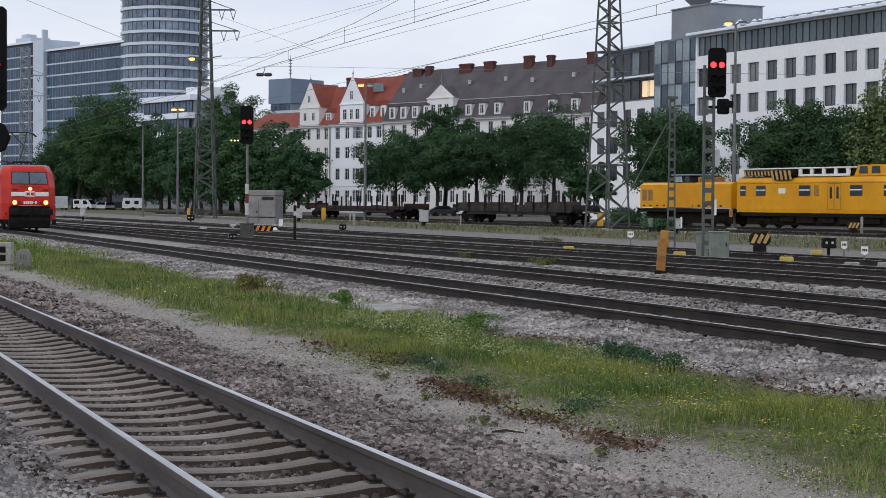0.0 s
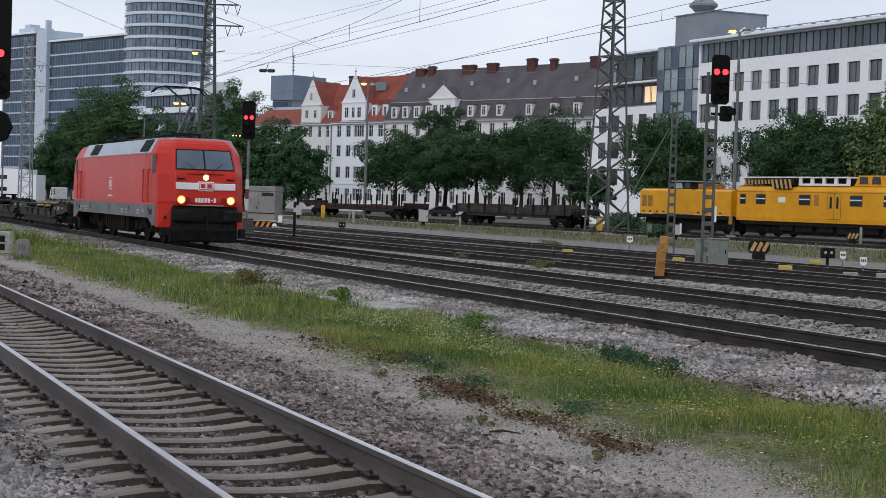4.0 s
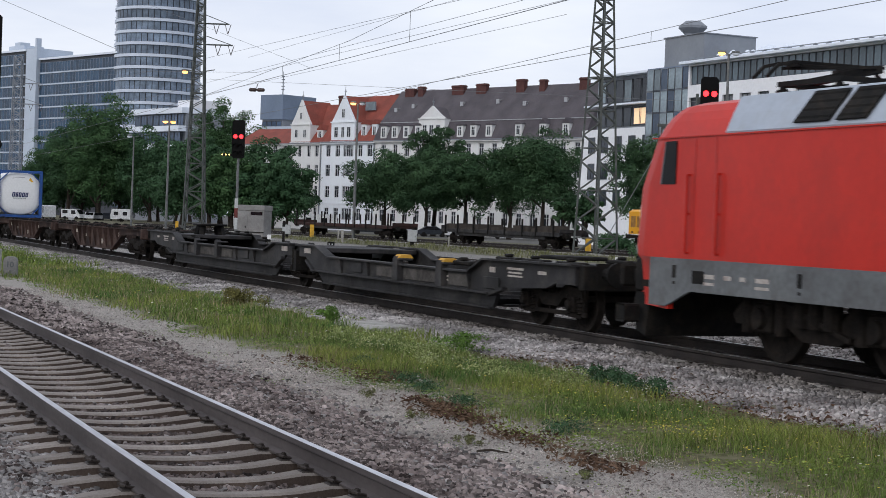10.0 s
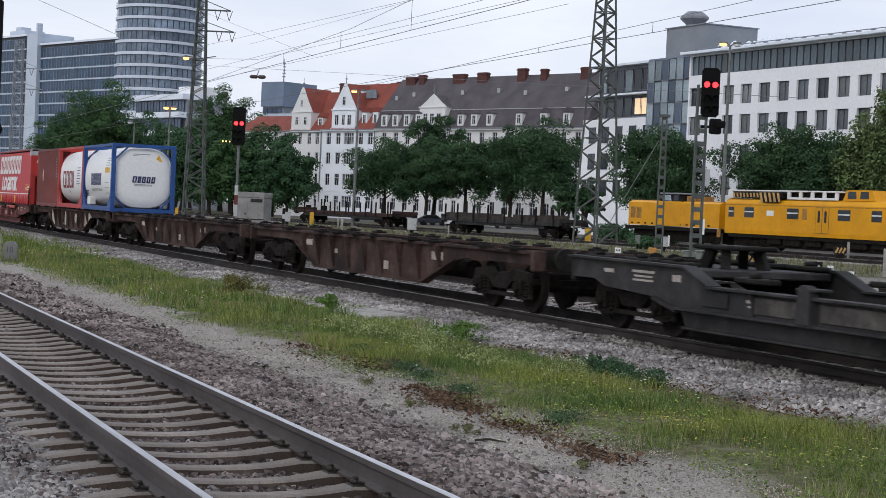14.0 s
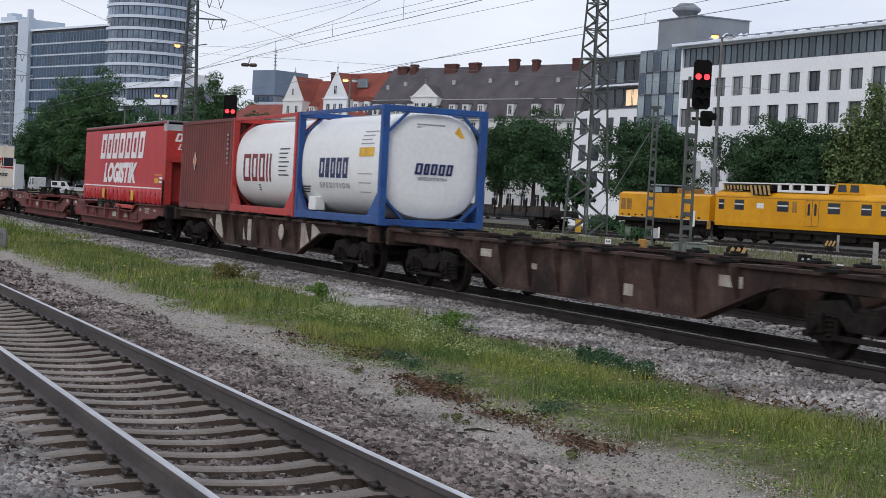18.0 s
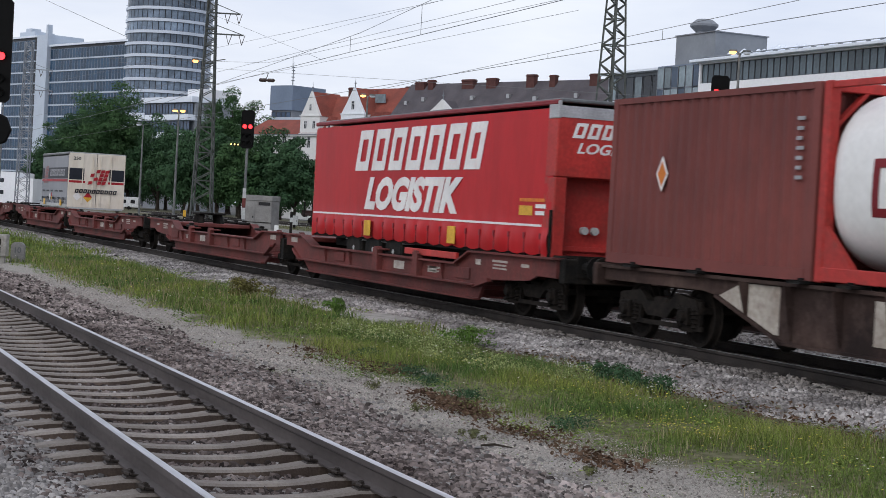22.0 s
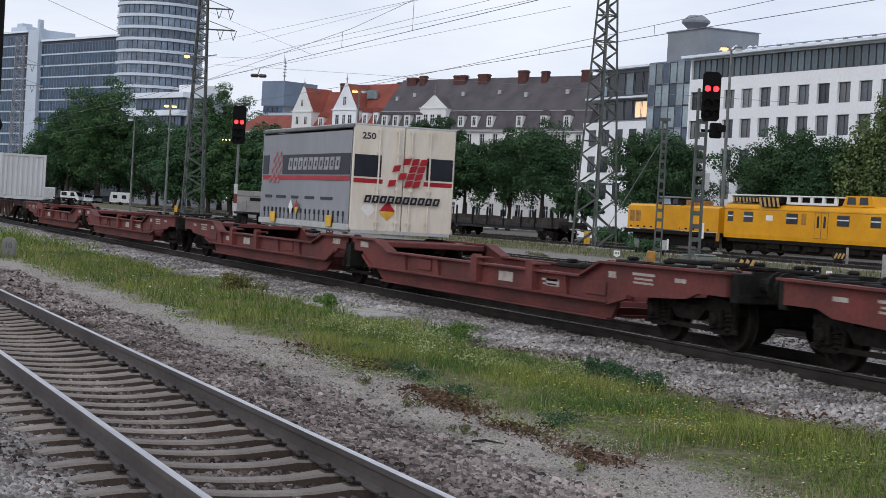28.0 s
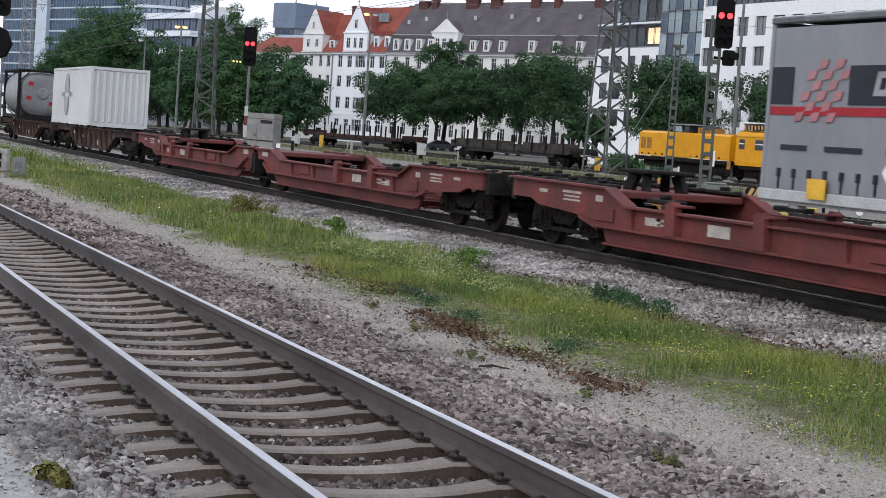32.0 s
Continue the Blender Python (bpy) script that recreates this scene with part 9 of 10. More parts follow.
car("white caravan parked by the houses", pose(-244.0, 79.0, -0.26, 0, 0, 66), m_car_white, 5.6, 2.2, 2.6, "caravan", "caravan")
for k, (x, y, cm, nm) in enumerate(((-221.0, 84.2, m_car_silver, "silver"), (-219.5, 87.6, m_car_dark, "dark"), (-218.0, 91.0, m_car_white, "white"), (-216.5, 94.6, m_car_silver, "silver"), (-226.0, 80.3, m_car_dark, "dark"), (-213.0, 103.0, m_car_dark, "dark"))):
    car("%s car parked under the street trees" % nm, pose(x, y, -0.26, 0, 0, 66 + 9 * (k % 3)), cm)


# ---- trees ----


def leaf_cloud(centres, radii, per, size, seed, droop=0.0):
    """Folded leaves strewn over the shells of many clumps."""
    r = np.random.default_rng(seed)
    n_c = len(centres)
    n_l = n_c * per
    c = np.repeat(np.asarray(centres, float), per, axis=0)
    rad = np.repeat(np.asarray(radii, float), per)[:, None]
    d = r.normal(size=(n_l, 3))
    d /= np.linalg.norm(d, axis=1)[:, None]
    d[:, 2] = np.abs(d[:, 2]) * np.where(r.random(n_l) < 0.72, 1, -1)
    p = c + d * rad * (0.55 + 0.5 * r.random((n_l, 1))) * np.array([1, 1, 0.78])
    if droop:
        p[:, 2] -= droop * r.random(n_l) ** 2
    nrm = d * 0.8 + r.normal(size=(n_l, 3)) * 0.38 + np.array([0, 0, 0.35])
    nrm /= np.linalg.norm(nrm, axis=1)[:, None]
    u = np.cross(nrm, r.normal(size=(n_l, 3)))
    u /= np.linalg.norm(u, axis=1)[:, None]
    w = np.cross(nrm, u)
    s = (size * (0.55 + 0.9 * r.random(n_l)))[:, None]
    a, b = p - u * s * 0.6, p + u * s * 0.6
    q = p + w * s * 0.42 + nrm * s * 0.16
    v = p - w * s * 0.42 + nrm * s * 0.16
    verts = np.stack([a, v, b, q], 1).reshape(-1, 3)
    k = np.arange(n_l)[:, None] * 4
    tris = np.concatenate([k + np.array([0, 1, 2]), k + np.array([0, 2, 3])], 1).reshape(-1, 3)
    return verts, tris


def tree(label, x, y, H, R, low, seed, leaf_m, leaf=0.42, clumps=60, per=130, droop=0.0, trunk=True, rise=0.0):
    """Tapered trunk, forking limbs and a ragged crown of leaf clumps with gaps."""
    r = random.Random(seed)
    t = thing("tree", label, "tree", pose(x, y, -0.26, 0, 0, r.uniform(0, 360)), group="trees")
    cz, rz = (H + low) / 2, (H - low) / 2
    centres, radii = [], []
    tries = 0
    while len(centres) < clumps and tries < 4000:
        tries += 1
        a, e = r.uniform(0, 2 * math.pi), math.asin(r.uniform(-0.85, 1))
        k = r.uniform(0.42, 0.98)
        lob = 1 + 0.20 * math.sin(3 * a + seed) * math.cos(2 * e + seed * 0.7) + 0.12 * math.sin(7 * a + seed * 2)
        k *= lob
        p = (R * k * math.cos(e) * math.cos(a), R * k * math.cos(e) * math.sin(a), cz + rz * min(k, 0.99) * math.sin(e))
        if p[2] < low * 0.9:
            continue
        centres.append(p)
        radii.append(R * r.uniform(0.16, 0.30))
    for _ in range(int(clumps * 0.45)):
        a, e, k = r.uniform(0, 2 * math.pi), r.uniform(-1.2, 1.3), r.uniform(0.05, 0.55)
        centres.append((R * k * math.cos(e) * math.cos(a), R * k * math.cos(e) * math.sin(a), cz + rz * k * math.sin(e)))
        radii.append(R * r.uniform(0.22, 0.34))
    v, f = leaf_cloud(centres, radii, per, leaf, seed, droop)
    crown = new("crown", tri_mesh("crown", v, f, leaf_m))
    crown.parent = t
    g = Geo()
    tr = max(0.16, H * 0.022)
    fork = max(low * 0.95, 1.6)
    lean = (r.uniform(-0.3, 0.3), r.uniform(-0.3, 0.3))
    pts = [(0, 0, -0.2, tr * 1.35), (lean[0] * 0.3, lean[1] * 0.3, fork * 0.4, tr), (lean[0], lean[1], fork, tr * 0.85), (lean[0] * 1.5, lean[1] * 1.5, cz, tr * 0.5), (lean[0], lean[1], cz + rz * 0.7, tr * 0.14)]
    for a, b in zip(pts, pts[1:]):
        g.cyl(a[:3], b[:3], a[3], b[3], n=9, caps=False)
    part("trunk", g, m_bark, t)
    for k in range(7):
        g = Geo()
        cc = centres[(k * 7) % len(centres)]
        z0 = fork + (cz - fork) * r.uniform(0.0, 0.9)
        mid = (cc[0] * 0.5 + r.uniform(-0.3, 0.3), cc[1] * 0.5 + r.uniform(-0.3, 0.3), (z0 + cc[2]) / 2 + 0.3)
        g.cyl((lean[0], lean[1], z0), mid, tr * 0.42, tr * 0.25, n=6, caps=False)
        g.cyl(mid, cc, tr * 0.25, tr * 0.06, n=6, caps=False)
        part("limb", g, m_bark, t)
    return t


WOOD = "leafy broad tree in a dense row behind the yard"
for k, (x, y, H, R, low, lm) in enumerate((
        (-347.8, 59.6, 19.1, 6.6, 1.0, m_leaf_b), (-335.4, 63.6, 23.9, 8.2, 1.5, m_leaf_a), (-326.8, 71.7, 17.9, 6.4, 1.5, m_leaf_b), (-297.0, 69.6, 14.0, 5.6, 1.2, m_leaf_b),
        (-321.8, 84.3, 24.0, 7.0, 1.5, m_leaf_a), (-277.3, 74.4, 13.9, 4.8, 1.5, m_leaf_a), (-252.6, 74.3, 13.6, 5.6, 1.2, m_leaf_b), (-355.0, 55.0, 11.7, 4.6, 0.8, m_leaf_b),
        (-268.4, 67.1, 10.5, 4.6, 1.2, m_leaf_b), (-318.0, 77.5, 17.0, 6.0, 1.2, m_leaf_b), (-340.0, 68.5, 17.0, 6.0, 1.0, m_leaf_b), (-300.0, 76.5, 15.5, 5.0, 1.0, m_leaf_b), (-286.0, 68.0, 10.0, 4.6, 0.8, m_leaf_b), (-352.0, 63.0, 15.0, 5.5, 0.8, m_leaf_b))):
    tree(WOOD, x, y, H, R, low, 11 + k, lm, leaf=0.30, clumps=120 if H > 20 else 85, per=240 if H > 20 else 210)
for k, (x, y, H, R, low) in enumerate(((-360.2, 55.4, 11.6, 5.7, 0.4), (-358.3, 60.2, 18.7, 7.3, 0.8), (-355.7, 66.8, 15.7, 7.4, 0.5), (-353.1, 73.3, 15.1, 7.3, 0.5), (-350.9, 78.7, 17.3, 7.8, 0.6), (-231.0, 55.4, 11.4, 4.6, 0.5), (-224.8, 57.4, 13.0, 4.4, 0.6), (-218.8, 58.9, 10.2, 4.2, 0.4), (-217.4, 62.3, 10.2, 4.2, 0.4), (-213.3, 64.6, 10.3, 4.0, 0.4))):
    tree("bushy tree leafed down to the ground behind the yard", x, y, H, R, low, 81 + k, m_leaf_a if k % 3 == 1 else m_leaf_b, leaf=0.27, clumps=85, per=200)
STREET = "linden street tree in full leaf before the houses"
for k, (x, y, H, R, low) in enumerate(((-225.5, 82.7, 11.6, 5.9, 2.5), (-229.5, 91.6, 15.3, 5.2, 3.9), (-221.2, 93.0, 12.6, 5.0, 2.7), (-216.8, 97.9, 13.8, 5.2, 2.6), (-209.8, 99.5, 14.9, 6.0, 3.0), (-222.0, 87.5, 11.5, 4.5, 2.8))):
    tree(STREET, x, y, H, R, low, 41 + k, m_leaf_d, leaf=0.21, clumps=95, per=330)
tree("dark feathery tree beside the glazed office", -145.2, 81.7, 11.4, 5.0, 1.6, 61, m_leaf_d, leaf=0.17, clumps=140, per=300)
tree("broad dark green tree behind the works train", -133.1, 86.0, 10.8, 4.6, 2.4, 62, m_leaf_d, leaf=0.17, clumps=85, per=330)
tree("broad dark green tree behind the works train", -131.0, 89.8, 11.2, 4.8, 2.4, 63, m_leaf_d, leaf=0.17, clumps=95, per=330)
tree("pale drooping birch beside the office block", -125.2, 91.8, 14.2, 3.6, 2.0, 64, m_leaf_c, leaf=0.22, clumps=90, per=220, droop=3.2)
tree("young tree before the houses", -160.0, 78.5, 5.6, 1.6, 1.6, 65, m_leaf_d, leaf=0.2, clumps=40, per=80)
tree("young tree before the white wing", -152.6, 77.5, 6.0, 1.6, 1.2, 66, m_leaf_b, leaf=0.24, clumps=40, per=80)


# ---- ballast, gravel, grass and weeds ----
def scatter(n_s, x0, x1, y0, y1, size, seed, flat=0.85, lift=0.0, power=1.0, sleepers=False, base=True, fade=0.0):
    """Angular stones half sunk into the ground: chipped blocks near by, plainer lumps farther off. fade: how fast they thin out towards y1."""
    r = np.random.default_rng(seed)
    x = x1 - (x1 - x0) * r.random(n_s) ** power
    y = y0 + (y1 - y0) * (1 - (1 - r.random(n_s)) ** (1 / (1 + fade)))
    if fade:
        y += 0.35 * np.array([noise.noise((a * 0.5, b * 0.6, 9.1)) for a, b in zip(x, y)]) * (y - y0) / (y1 - y0)
    if sleepers:
        off = np.abs((x + 74.7 + 0.3) % 0.6 - 0.3)
        ok = (off > 0.125) | (np.abs(y - 3.275) > 1.22) | (r.random(n_s) < 0.02)
        ok &= np.abs(np.abs(y - 3.275) - 0.7535) > 0.10
        x, y = x[ok], y[ok]
        n_s = len(x)
    z = np.array([ground_height(a, b) for a, b in zip(x, y)]) + lift
    s = size * (0.45 + 0.85 * r.random(n_s) ** 1.4)
    if base:
        o = np.array([(-1, -1, -0.8), (1, -1, -0.8), (1, 1, -0.8), (-1, 1, -0.8), (-0.5, -0.45, 0.95), (0.6, -0.5, 0.85), (0.5, 0.5, 0.9), (-0.55, 0.45, 0.8)], float) * 0.75
        f = np.array([(4, 5, 6), (4, 6, 7), (0, 1, 5), (0, 5, 4), (1, 2, 6), (1, 6, 5), (2, 3, 7), (2, 7, 6), (3, 0, 4), (3, 4, 7)])
    else:
        o = np.array([(1, 0, 0), (-1, 0, 0), (0, 1, 0), (0, -1, 0), (0, 0, 1), (0, 0, -1)], float)
        f = np.array([(0, 2, 4), (2, 1, 4), (1, 3, 4), (3, 0, 4)])
    m = len(o)
    v = o[None] * (0.72 + 0.5 * r.random((n_s, m, 1))) + r.normal(size=(n_s, m, 3)) * 0.15
    an = r.random(n_s) * 2 * math.pi
    tilt = r.normal(size=n_s) * 0.48
    c, q = np.cos(an), np.sin(an)
    ct, st = np.cos(tilt), np.sin(tilt)
    vx, vy, vz = v[..., 0] * (1.0 + 0.5 * r.random((n_s, 1))), v[..., 1] * 0.9, v[..., 2] * flat
    vy, vz = vy * ct[:, None] - vz * st[:, None], vy * st[:, None] + vz * ct[:, None]
    v = np.stack([vx * c[:, None] - vy * q[:, None], vx * q[:, None] + vy * c[:, None], vz], -1) * s[:, None, None]
    v += np.stack([x, y, z + s * (0.55 * r.random(n_s) - 0.05)], -1)[:, None]
    return v.reshape(-1, 3), (np.arange(n_s)[:, None, None] * m + f).reshape(-1, 3)


def strewn(name, batches, material, label, category):
    vs, fs, k = [], [], 0
    for v, f in batches:
        vs.append(v)
        fs.append(f + k)
        k += len(v)
    ob = new(name, tri_mesh(name, np.concatenate(vs), np.concatenate(fs), material))
    return tagged(ob, label, category, kind="stuff")


strewn("track_ballast", [scatter(30000, -24, -6, 1.75, 4.75, 0.031, 1, sleepers=True), scatter(22000, -60, -24, 1.6, 4.7, 0.045, 2, sleepers=True, base=False)], m_stone_d, "brown crushed stone between the near sleepers, darkened with painted shade", "ballast")
strewn("near_ballast", [scatter(24000, -26, -6.5, 4.45, 6.15, 0.032, 18, fade=0.75), scatter(13000, -60, -26, 4.5, 6.3, 0.043, 19, base=False, fade=0.8), scatter(900, -26, -7, 5.6, 7.2, 0.018, 4, fade=0.5)], m_stone_a, "brown-grey crushed stone ballast round the near track", "ballast")
strewn("edge_ballast", [scatter(11000, -16, -5.5, 1.40, 2.45, 0.030, 15), scatter(6000, -40, -16, 1.5, 2.6, 0.042, 16, base=False), scatter(2500, -20, -6, 2.4, 4.4, 0.026, 17, sleepers=True), scatter(3500, -24, -6.5, 4.7, 6.4, 0.027, 20, fade=0.6)], m_stone_e, "pale grey ballast beside the paved edge", "ballast")
strewn("line_ballast", [scatter(21000, -36, -12, 10.7, 12.6, 0.033, 5), scatter(14000, -46, -24, 10.7, 12.75, 0.038, 13, base=False), scatter(16000, -100, -45, 10.9, 12.7, 0.05, 6, base=False)], m_stone_b, "pale grey crushed stone ballast along the main line", "ballast")
strewn("yard_ballast", [scatter(9000, -46, -12, 12.35, 13.0, 0.036, 113, lift=0.02), scatter(14000, -60, -15, 12.5, 14.9, 0.036, 7, lift=-0.02, base=False), scatter(14000, -70, -16, 14.8, 17.8, 0.042, 8, base=False), scatter(10000, -80, -22, 19.4, 24.0, 0.045, 9, base=False)], m_stone_c, "dark oily crushed stone between the main tracks", "ballast")
strewn("path_grit", [scatter(46000, -24, -7, 5.3, 7.7, 0.0085, 10, base=False), scatter(5000, -24, -7, 5.5, 7.3, 0.013, 110), scatter(14000, -45, -20, 5.2, 7.2, 0.014, 11, base=False), scatter(3500, -14, -6, 0.9, 1.8, 0.012, 12, base=False)], m_grit, "fine pale gravel of the trodden path", "gravel")


def blades(n_b, x0, x1, y0, y1, height, width, seed, edge=0.9, keep=None, power=1.0, lean=0.35):
    """Bent grass blades of two joined pieces; they thin out towards the strip's ragged edges."""
    r = np.random.default_rng(seed)
    x = x1 - (x1 - x0) * r.random(n_b) ** power
    y = y0 + (y1 - y0) * r.random(n_b)
    field = np.array([noise.noise((a * 0.55, b * 0.8, 2.2)) + 0.5 * noise.noise((a * 1.9, b * 2.2, 5.2)) for a, b in zip(x, y)])
    d = np.minimum(y - y0, y1 - y) / edge
    ok = (field * 0.9 + np.minimum(d, 1.4) - 0.55) > (keep if keep is not None else 0.0) * r.random(n_b)
    x, y, field = x[ok], y[ok], field[ok]
    m = len(x)
    z = np.array([ground_height(a, b) for a, b in zip(x, y)]) - 0.01
    tuft = np.array([noise.noise((a * 1.3, b * 1.6, 4.4)) for a, b in zip(x, y)])
    h = height * (0.45 + 0.8 * r.random(m)) * (0.80 + 0.6 * np.clip(field, -0.7, 0.8) + 0.9 * np.clip(tuft, -0.5, 0.6))
    an = r.random(m) * 2 * math.pi
    ca, sa = np.cos(an), np.sin(an)
    bend = h * (lean * (0.3 + r.random(m)))
    ba = r.random(m) * 2 * math.pi
    bx, by = np.cos(ba) * bend, np.sin(ba) * bend
    w = width * (0.6 + 0.8 * r.random(m))
    p0 = np.stack([x - ca * w, y - sa * w, z], -1)
    p1 = np.stack([x + ca * w, y + sa * w, z], -1)
    p2 = np.stack([x + bx * 0.35 + ca * w * 0.8, y + by * 0.35 + sa * w * 0.8, z + h * 0.6], -1)
    p3 = np.stack([x + bx * 0.35 - ca * w * 0.8, y + by * 0.35 - sa * w * 0.8, z + h * 0.6], -1)
    p4 = np.stack([x + bx, y + by, z + h * 0.98], -1)
    v = np.stack([p0, p1, p2, p3, p4], 1).reshape(-1, 3)
    k = np.arange(m)[:, None, None] * 5
    f = (k + np.array([(0, 1, 2), (0, 2, 3), (3, 2, 4)])).reshape(-1, 3)
    return v, f


strewn("verge_grass", [blades(100000, -27, -9, 6.95, 10.9, 0.135, 0.0030, 21, edge=1.15, keep=0.85, lean=0.65), blades(46000, -60, -27, 6.75, 11.4, 0.17, 0.006, 22, keep=0.7, lean=0.55), blades(22000, -125, -60, 6.0, 12.0, 0.2, 0.014, 23, keep=0.5, lean=0.5)], m_grass, "long green grass of the verge between the tracks", "grass")


def cover(n_l, x0, x1, y0, y1, size, seed, cut=0.1):
    """Small low leaves in patches."""
    r = np.random.default_rng(seed)
    x, y = x0 + (x1 - x0) * r.random(n_l), y0 + (y1 - y0) * r.random(n_l)
    field = np.array([noise.noise((a * 0.7, b * 0.9, 8.2)) + 0.6 * noise.noise((a * 2.3, b * 2.3, 1.2)) for a, b in zip(x, y)])
    ok = field + np.minimum(np.minimum(y - y0, y1 - y), 0.5) > cut + 0.35 * r.random(n_l)
    x, y, field = x[ok], y[ok], field[ok]
    z = np.array([ground_height(a, b) for a, b in zip(x, y)]) + 0.012 + 0.09 * r.random(len(x)) * np.clip(field + 0.5, 0.2, 1)
    p = np.stack([x, y, z], -1)
    a = r.normal(size=(len(x), 3, 3)) * np.array([size, size, size * 0.5])
    return (p[:, None] + a).reshape(-1, 3), np.arange(len(x) * 3).reshape(-1, 3)


strewn("low_clover", [cover(56000, -28, -9, 6.95, 10.9, 0.012, 91), cover(30000, -60, -28, 6.75, 11.4, 0.022, 92), cover(12000, -110, -60, 6.2, 12.0, 0.04, 93), cover(3000, -30, -8.5, 5.6, 7.0, 0.010, 94, cut=0.55)], m_clover, "low leafy ground cover between the grass", "weeds")
strewn("dry_grass", [blades(14000, -30, -9, 6.6, 11.0, 0.15, 0.0024, 24, keep=0.9), blades(6000, -60, -30, 6.4, 11.2, 0.22, 0.006, 25, keep=0.8)], m_grass_dry, "dry straw-coloured stalks among the grass", "grass")
strewn("yard_weeds", [blades(9000, -100, -25, 19.9, 24.3, 0.075, 0.012, 26, keep=1.5, lean=0.8), blades(9000, -170, -60, 44, 60, 0.26, 0.03, 27, keep=1.2), blades(5000, -150, -50, 28, 36, 0.15, 0.02, 28, keep=2.2)], m_yard_weed, "thin weeds among the yard tracks", "weeds")


def flowers(n_f, x0, x1, y0, y1, size, height, seed, spots=None):
    r = np.random.default_rng(seed)
    if spots:
        c = np.array(spots)[r.integers(0, len(spots), n_f)]
        x, y = c[:, 0] + r.normal(size=n_f) * c[:, 2], c[:, 1] + r.normal(size=n_f) * c[:, 2] * 0.5
    else:
        x, y = x0 + (x1 - x0) * r.random(n_f), y0 + (y1 - y0) * r.random(n_f)
    z = np.array([ground_height(a, b) for a, b in zip(x, y)]) + height * (0.6 + 0.6 * r.random(n_f))
    s = size * (0.6 + 0.8 * r.random(n_f))
    vs, fs = [], []
    ring = [(math.cos(2 * math.pi * k / 5), math.sin(2 * math.pi * k / 5)) for k in range(5)]
    base = np.array([(0, 0, 0.25)] + [(a, b, 0) for a, b in ring])
    v = base[None] * s[:, None, None]
    v = v + np.stack([x, y, z], -1)[:, None]
    f = np.array([(0, 1 + k, 1 + (k + 1) % 5) for k in range(5)])
    return v.reshape(-1, 3), (np.arange(n_f)[:, None, None] * 6 + f).reshape(-1, 3)


strewn("yellow_flowers", [flowers(120, -30, -9, 7.4, 10.6, 0.009, 0.13, 31), flowers(520, 0, 0, 0, 0, 0.0095, 0.14, 32, [(-15.0, 8.6, 0.5), (-14.4, 8.4, 0.3), (-16.4, 9.0, 0.9), (-18.3, 9.0, 0.8), (-12.5, 8.4, 0.5), (-21.5, 8.9, 0.7), (-13.6, 9.2, 0.7)]), flowers(90, -60, -30, 7, 10.5, 0.02, 0.22, 33)], m_flower_y, "small yellow meadow flowers in the verge", "flowers")
strewn("white_flowers", [flowers(170, -32, -9, 7.4, 10.7, 0.011, 0.14, 34), flowers(110, 0, 0, 0, 0, 0.014, 0.22, 35, [(-24.0, 9.3, 0.9), (-25.6, 9.0, 0.6), (-22.0, 9.0, 0.8), (-17.0, 9.6, 0.7)]), flowers(90, -70, -30, 7, 10.5, 0.022, 0.22, 36)], m_flower_w, "small white meadow flowers in the verge", "flowers")


def bush(name, label, x, y, R, H, n_b, leaf, material, seed):
    r = np.random.default_rng(seed)
    rr = random.Random(seed)
    z0 = ground_height(x, y)
    cs = [(x + rr.gauss(0, R * 0.42), y + rr.gauss(0, R * 0.42), z0 + rr.uniform(0.15, 0.75) * H) for _ in range(n_b)]
    v, f = leaf_cloud(cs, [R * 0.34] * n_b, 70, leaf, seed)
    ob = thing(name, label, "plant", pose(x, y, z0), group="single weeds")
    me = tri_mesh("leaves", v - np.array([x, y, z0]), f, material)
    lv = new("leaves", me)
    lv.parent = ob
    g = Geo()
    for c in cs[:8]:
        g.cyl((0, 0, -0.03), (c[0] - x, c[1] - y, c[2] - z0), 0.006, 0.002, n=4, caps=False)
    parts("stem", g, material, ob)
    return ob


bush("tuft", "olive-brown bushy tuft in the verge", -36.9, 10.15, 0.45, 0.45, 30, 0.035, m_tuft_brown, 51)
bush("weed", "bright green leafy weed in the verge", -31.9, 10.6, 0.25, 0.36, 18, 0.032, m_weed, 52)
bush("weed", "pale flowering weed clump in the verge", -25.0, 9.3, 0.60, 0.30, 26, 0.022, m_pale_weed, 53)
bush("weed", "pale flowering weed clump in the verge", -23.4, 9.3, 0.60, 0.26, 20, 0.022, m_pale_weed, 54)
bush("weed", "bright green leafy weed in the verge", -24.6, 10.3, 0.45, 0.34, 24, 0.028, m_weed, 63)
for k, (x, y) in enumerate(((-26.6, 9.0), (-22.2, 9.0), (-21.2, 9.35), (-20.2, 9.1), (-19.3, 9.5), (-27.6, 9.5))):
    bush("weed", "pale flowering weed clump in the verge", x, y, 0.45, 0.20, 16, 0.018, m_pale_weed, 170 + k)
for k, (x, y) in enumerate(((-20.3, 7.75), (-19.2, 7.55), (-22.4, 7.9), (-17.6, 7.5), (-15.4, 7.6))):
    bush("weed", "low dark grey-green weed at the edge of the path", x, y, 0.32, 0.13, 14, 0.016, m_leaf_b, 180 + k)
for k, x in enumerate((-20.4, -19.9, -19.3, -18.6)):
    bush("weed", "dark green weed at the edge of the ballast", x, 10.55 - 0.05 * k, 0.30, 0.24, 14, 0.024, m_leaf_b, 64 + k)
slab_piece = Geo()
slab_piece.box(-0.75, 0.75, -0.45, 0.45, -0.05, 0.035, 0.02)
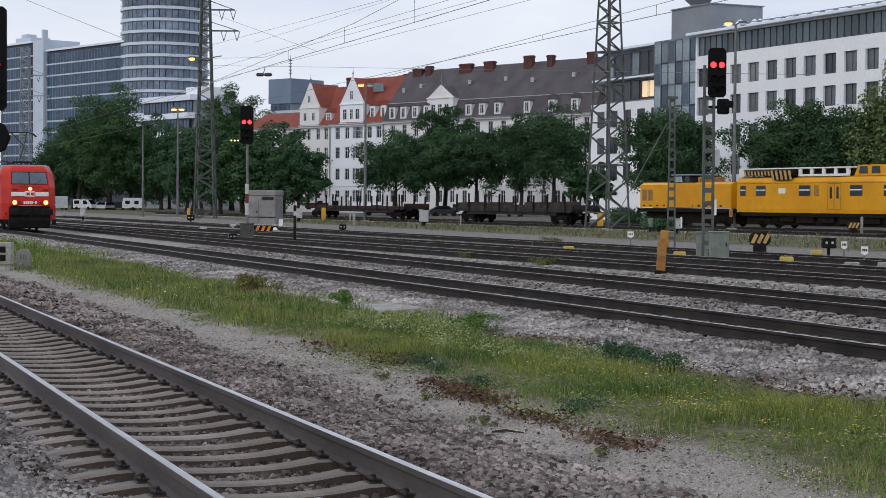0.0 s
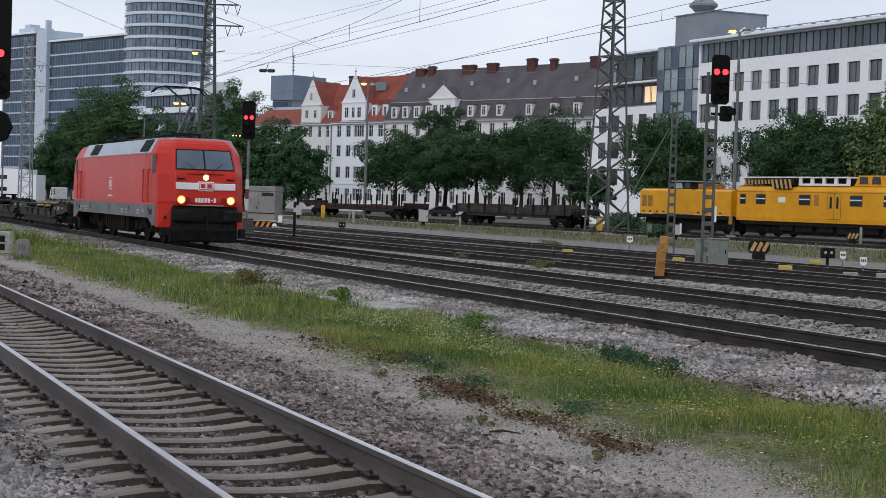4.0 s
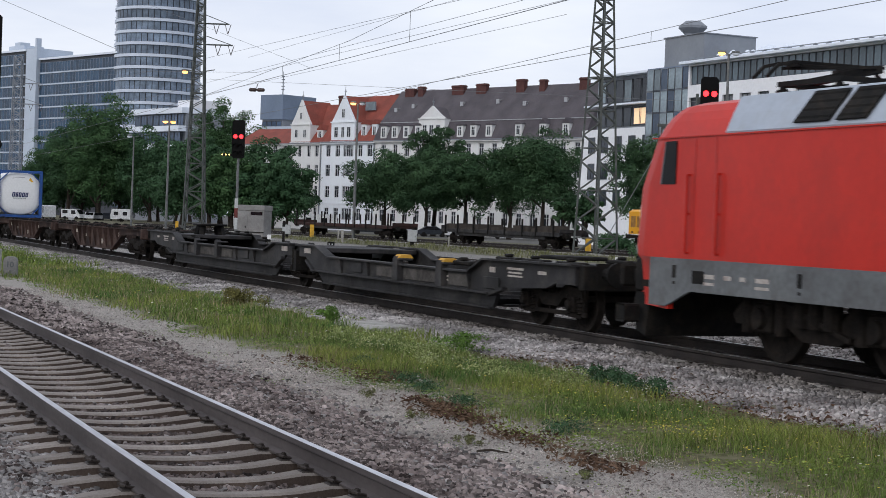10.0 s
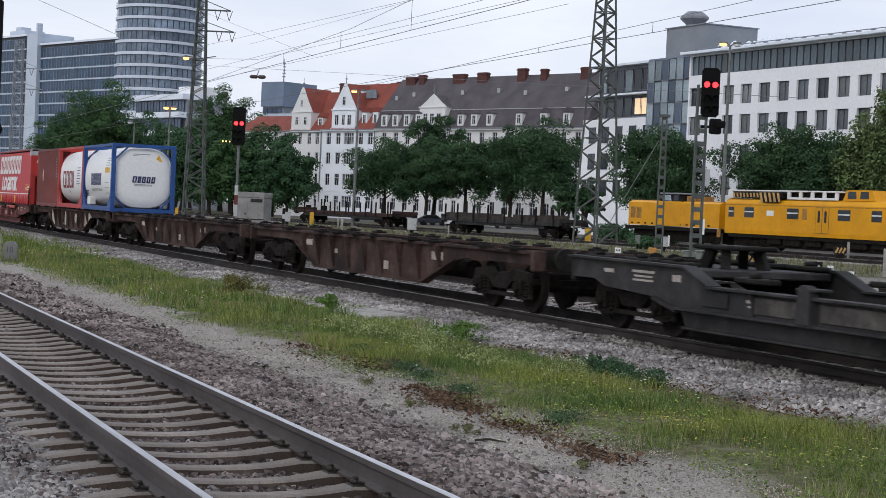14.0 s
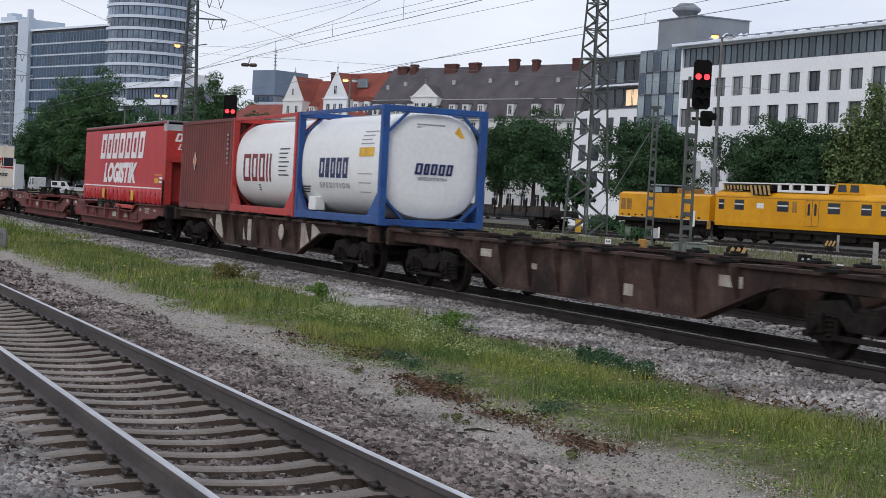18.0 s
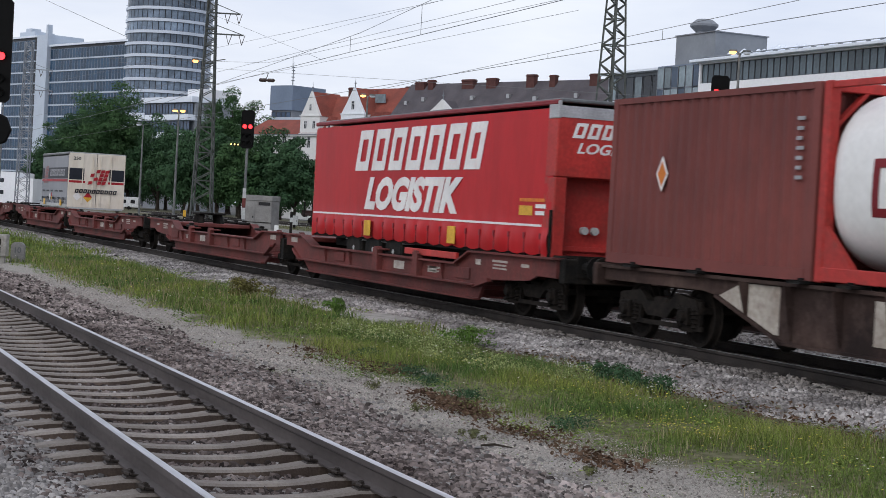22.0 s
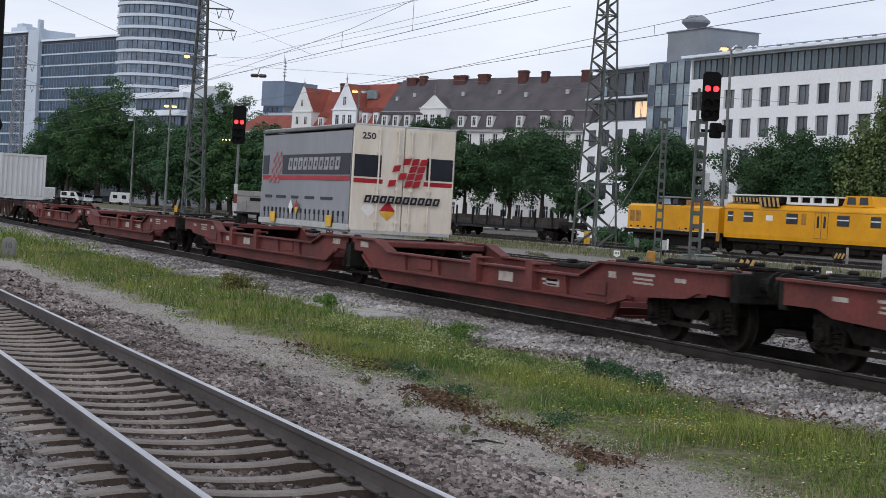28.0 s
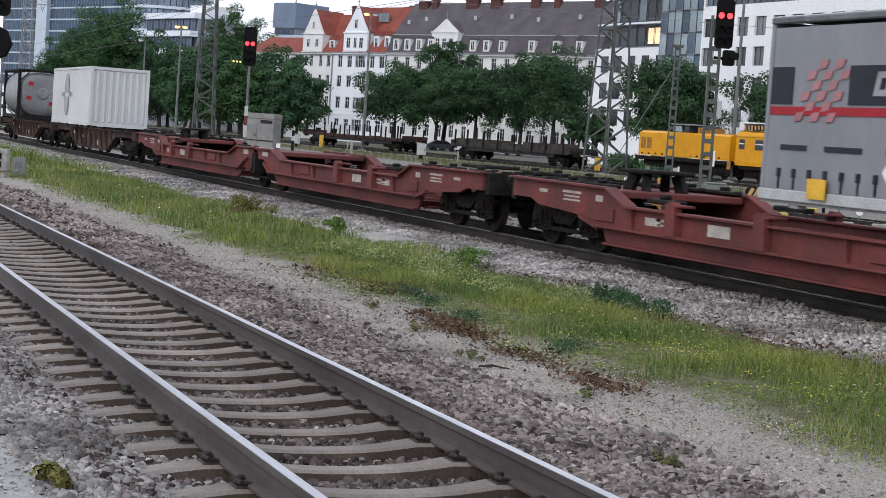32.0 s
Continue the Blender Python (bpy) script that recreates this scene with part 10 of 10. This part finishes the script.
solid("concrete_slab", slab_piece, m_concrete, "weathered flat concrete slab lying in the verge grass", "concrete slab", m=pose(-30.2, 10.85, ground_height(-30.2, 10.85) + 0.06, 3, 0, 8), group="")
bush("weed", "small grey-green weed on the gravel path", -14.9, 6.35, 0.13, 0.11, 6, 0.016, m_yard_weed, 55)
bush("weed", "small grey-green weed on the gravel path", -16.8, 6.55, 0.16, 0.11, 6, 0.014, m_yard_weed, 60)
bush("weed", "small grey-green weed on the gravel path", -12.6, 6.45, 0.12, 0.08, 5, 0.014, m_yard_weed, 61)
bush("weed", "small grey-green weed on the gravel path", -18.9, 6.75, 0.15, 0.10, 6, 0.014, m_yard_weed, 62)
bush("weed", "small weed at the ballast edge", -9.6, 5.5, 0.11, 0.09, 6, 0.018, m_yard_weed, 56)
bush("weed", "small weed at the path's edge", -8.9, 1.5, 0.14, 0.12, 8, 0.03, m_tuft_brown, 57)
bush("shrub", "grey-brown scrub between the tracks", -55.1, 22.9, 0.45, 0.32, 22, 0.035, m_yard_weed, 58)
bush("shrub", "grey-brown scrub between the tracks", -48.7, 22.9, 0.42, 0.3, 20, 0.035, m_yard_weed, 59)
bush("shrub", "green scrub by the paved strip", -77.5, 36.8, 0.5, 0.3, 20, 0.04, m_yard_weed, 60)
bush("shrub", "green scrub at the mast", -106.0, 58.5, 1.4, 1.0, 26, 0.12, m_leaf_b, 61)


def litter(n_l, spots, seed):
    r = np.random.default_rng(seed)
    c = np.array(spots)[r.integers(0, len(spots), n_l)]
    x, y = c[:, 0] + r.normal(size=n_l) * c[:, 2], c[:, 1] + r.normal(size=n_l) * c[:, 2] * 0.32
    z = np.array([ground_height(a, b) for a, b in zip(x, y)]) + 0.012 + 0.05 * r.random(n_l)
    p = np.stack([x, y, z], -1)
    a = r.normal(size=(n_l, 3, 3)) * np.array([0.024, 0.024, 0.014])
    return (p[:, None] + a).reshape(-1, 3), np.arange(n_l * 3).reshape(-1, 3)


strewn("withered_patch", [litter(5200, [(-22.5, 7.45, 0.8), (-21.0, 7.75, 0.5), (-17.2, 7.05, 0.5), (-16.8, 7.1, 0.35), (-15.2, 7.05, 0.45), (-13.4, 6.95, 0.4), (-17.6, 7.2, 0.4), (-19.0, 10.75, 1.2), (-16.0, 10.7, 1.0), (-13.8, 10.6, 0.8), (-22.5, 10.8, 1.0)], 71)], m_brownveg, "withered red-brown plants at the edge of the path", "withered plants")

strewn("dry_leaf_heap", [litter(70, [(-20.2, 7.9, 0.22)], 72)], m_concrete, "pale dry leaves in the verge", "dry leaves")
twig = thing("twig", "dark crooked twig lying on the gravel path", "twig", pose(-14.2, 6.3, ground_height(-14.2, 6.3) + 0.02, 0, 0, 62))
g = Geo()
g.cyl((-0.14, 0, 0), (-0.02, 0.02, 0.015), 0.010, 0.012, n=6)
g.cyl((-0.02, 0.02, 0.015), (0.15, -0.01, 0.0), 0.012, 0.006, n=6)
part("stem", g, m_bark, twig)

for k, (x, y, R, H) in enumerate(((-128.5, 72.5, 1.6, 1.7), (-133.0, 74.0, 1.5, 1.5), (-141.0, 74.5, 1.8, 1.6))):
    bush("shrub", "dark green shrub before the white wing", x, y, R, H, 60, 0.16, m_leaf_b, 160 + k)


# ---- how the train rolls past ----
TRAIN = [(0, -71.51), (1, -60.57), (2, -50.18), (3, -40.54), (3.5, -35.97), (5.5, -18.24), (6, -14.06), (7, -5.76), (8, 2.62),
         (9, 11.09), (10, 19.42), (11, 27.35), (12, 35.49), (13, 43.42), (14, 51.18), (14.5, 55.20), (16.5, 70.73), (17, 74.34),
         (18, 81.30), (19, 88.27), (20, 95.29), (21, 102.02), (22, 108.74), (23, 115.53), (24, 122.31), (25, 128.90), (25.5, 132.20),
         (27.5, 144.77), (28, 147.82), (29, 153.91), (30, 160.18), (31, 166.50), (31.5, 169.13), (32, 171.75)]


def rolled(t):
    """How far the train has come at t seconds."""
    return float(np.interp(t, [q[0] for q in TRAIN], [q[1] for q in TRAIN]))


def motions():
    for ob, u, y, z in MOVING:
        walk(ob, [(t, pose(s + u, TRACK_Y + y, z)) for t, s in TRAIN])
        # the wheels turn under it, less than a quarter turn from row to row, while it is in the view
        for wheel in [o for o in ob.children_recursive if o.name.startswith("wheelset")]:
            r = wheel.location.z
            at = wheel.location.copy()
            rows, t = [], 0.0
            place = u + wheel.parent.location.x + at.x if wheel.parent != ob else u + at.x
            step = 0.0625 if r < 0.5 else 0.08
            while t < 32.0:
                if -125 < place + rolled(t) < 0:
                    rows.append((t, pose(at.x, at.y, at.z, 0, math.degrees(rolled(t) / r) % 360, 0)))
                t += step
            if rows:
                walk(wheel, [(0.0, rows[0][1])] + rows[1:] + [(32.0, rows[-1][1])] if rows[0][0] == 0 else [(0.0, rows[0][1])] + rows + [(32.0, rows[-1][1])])


motions()
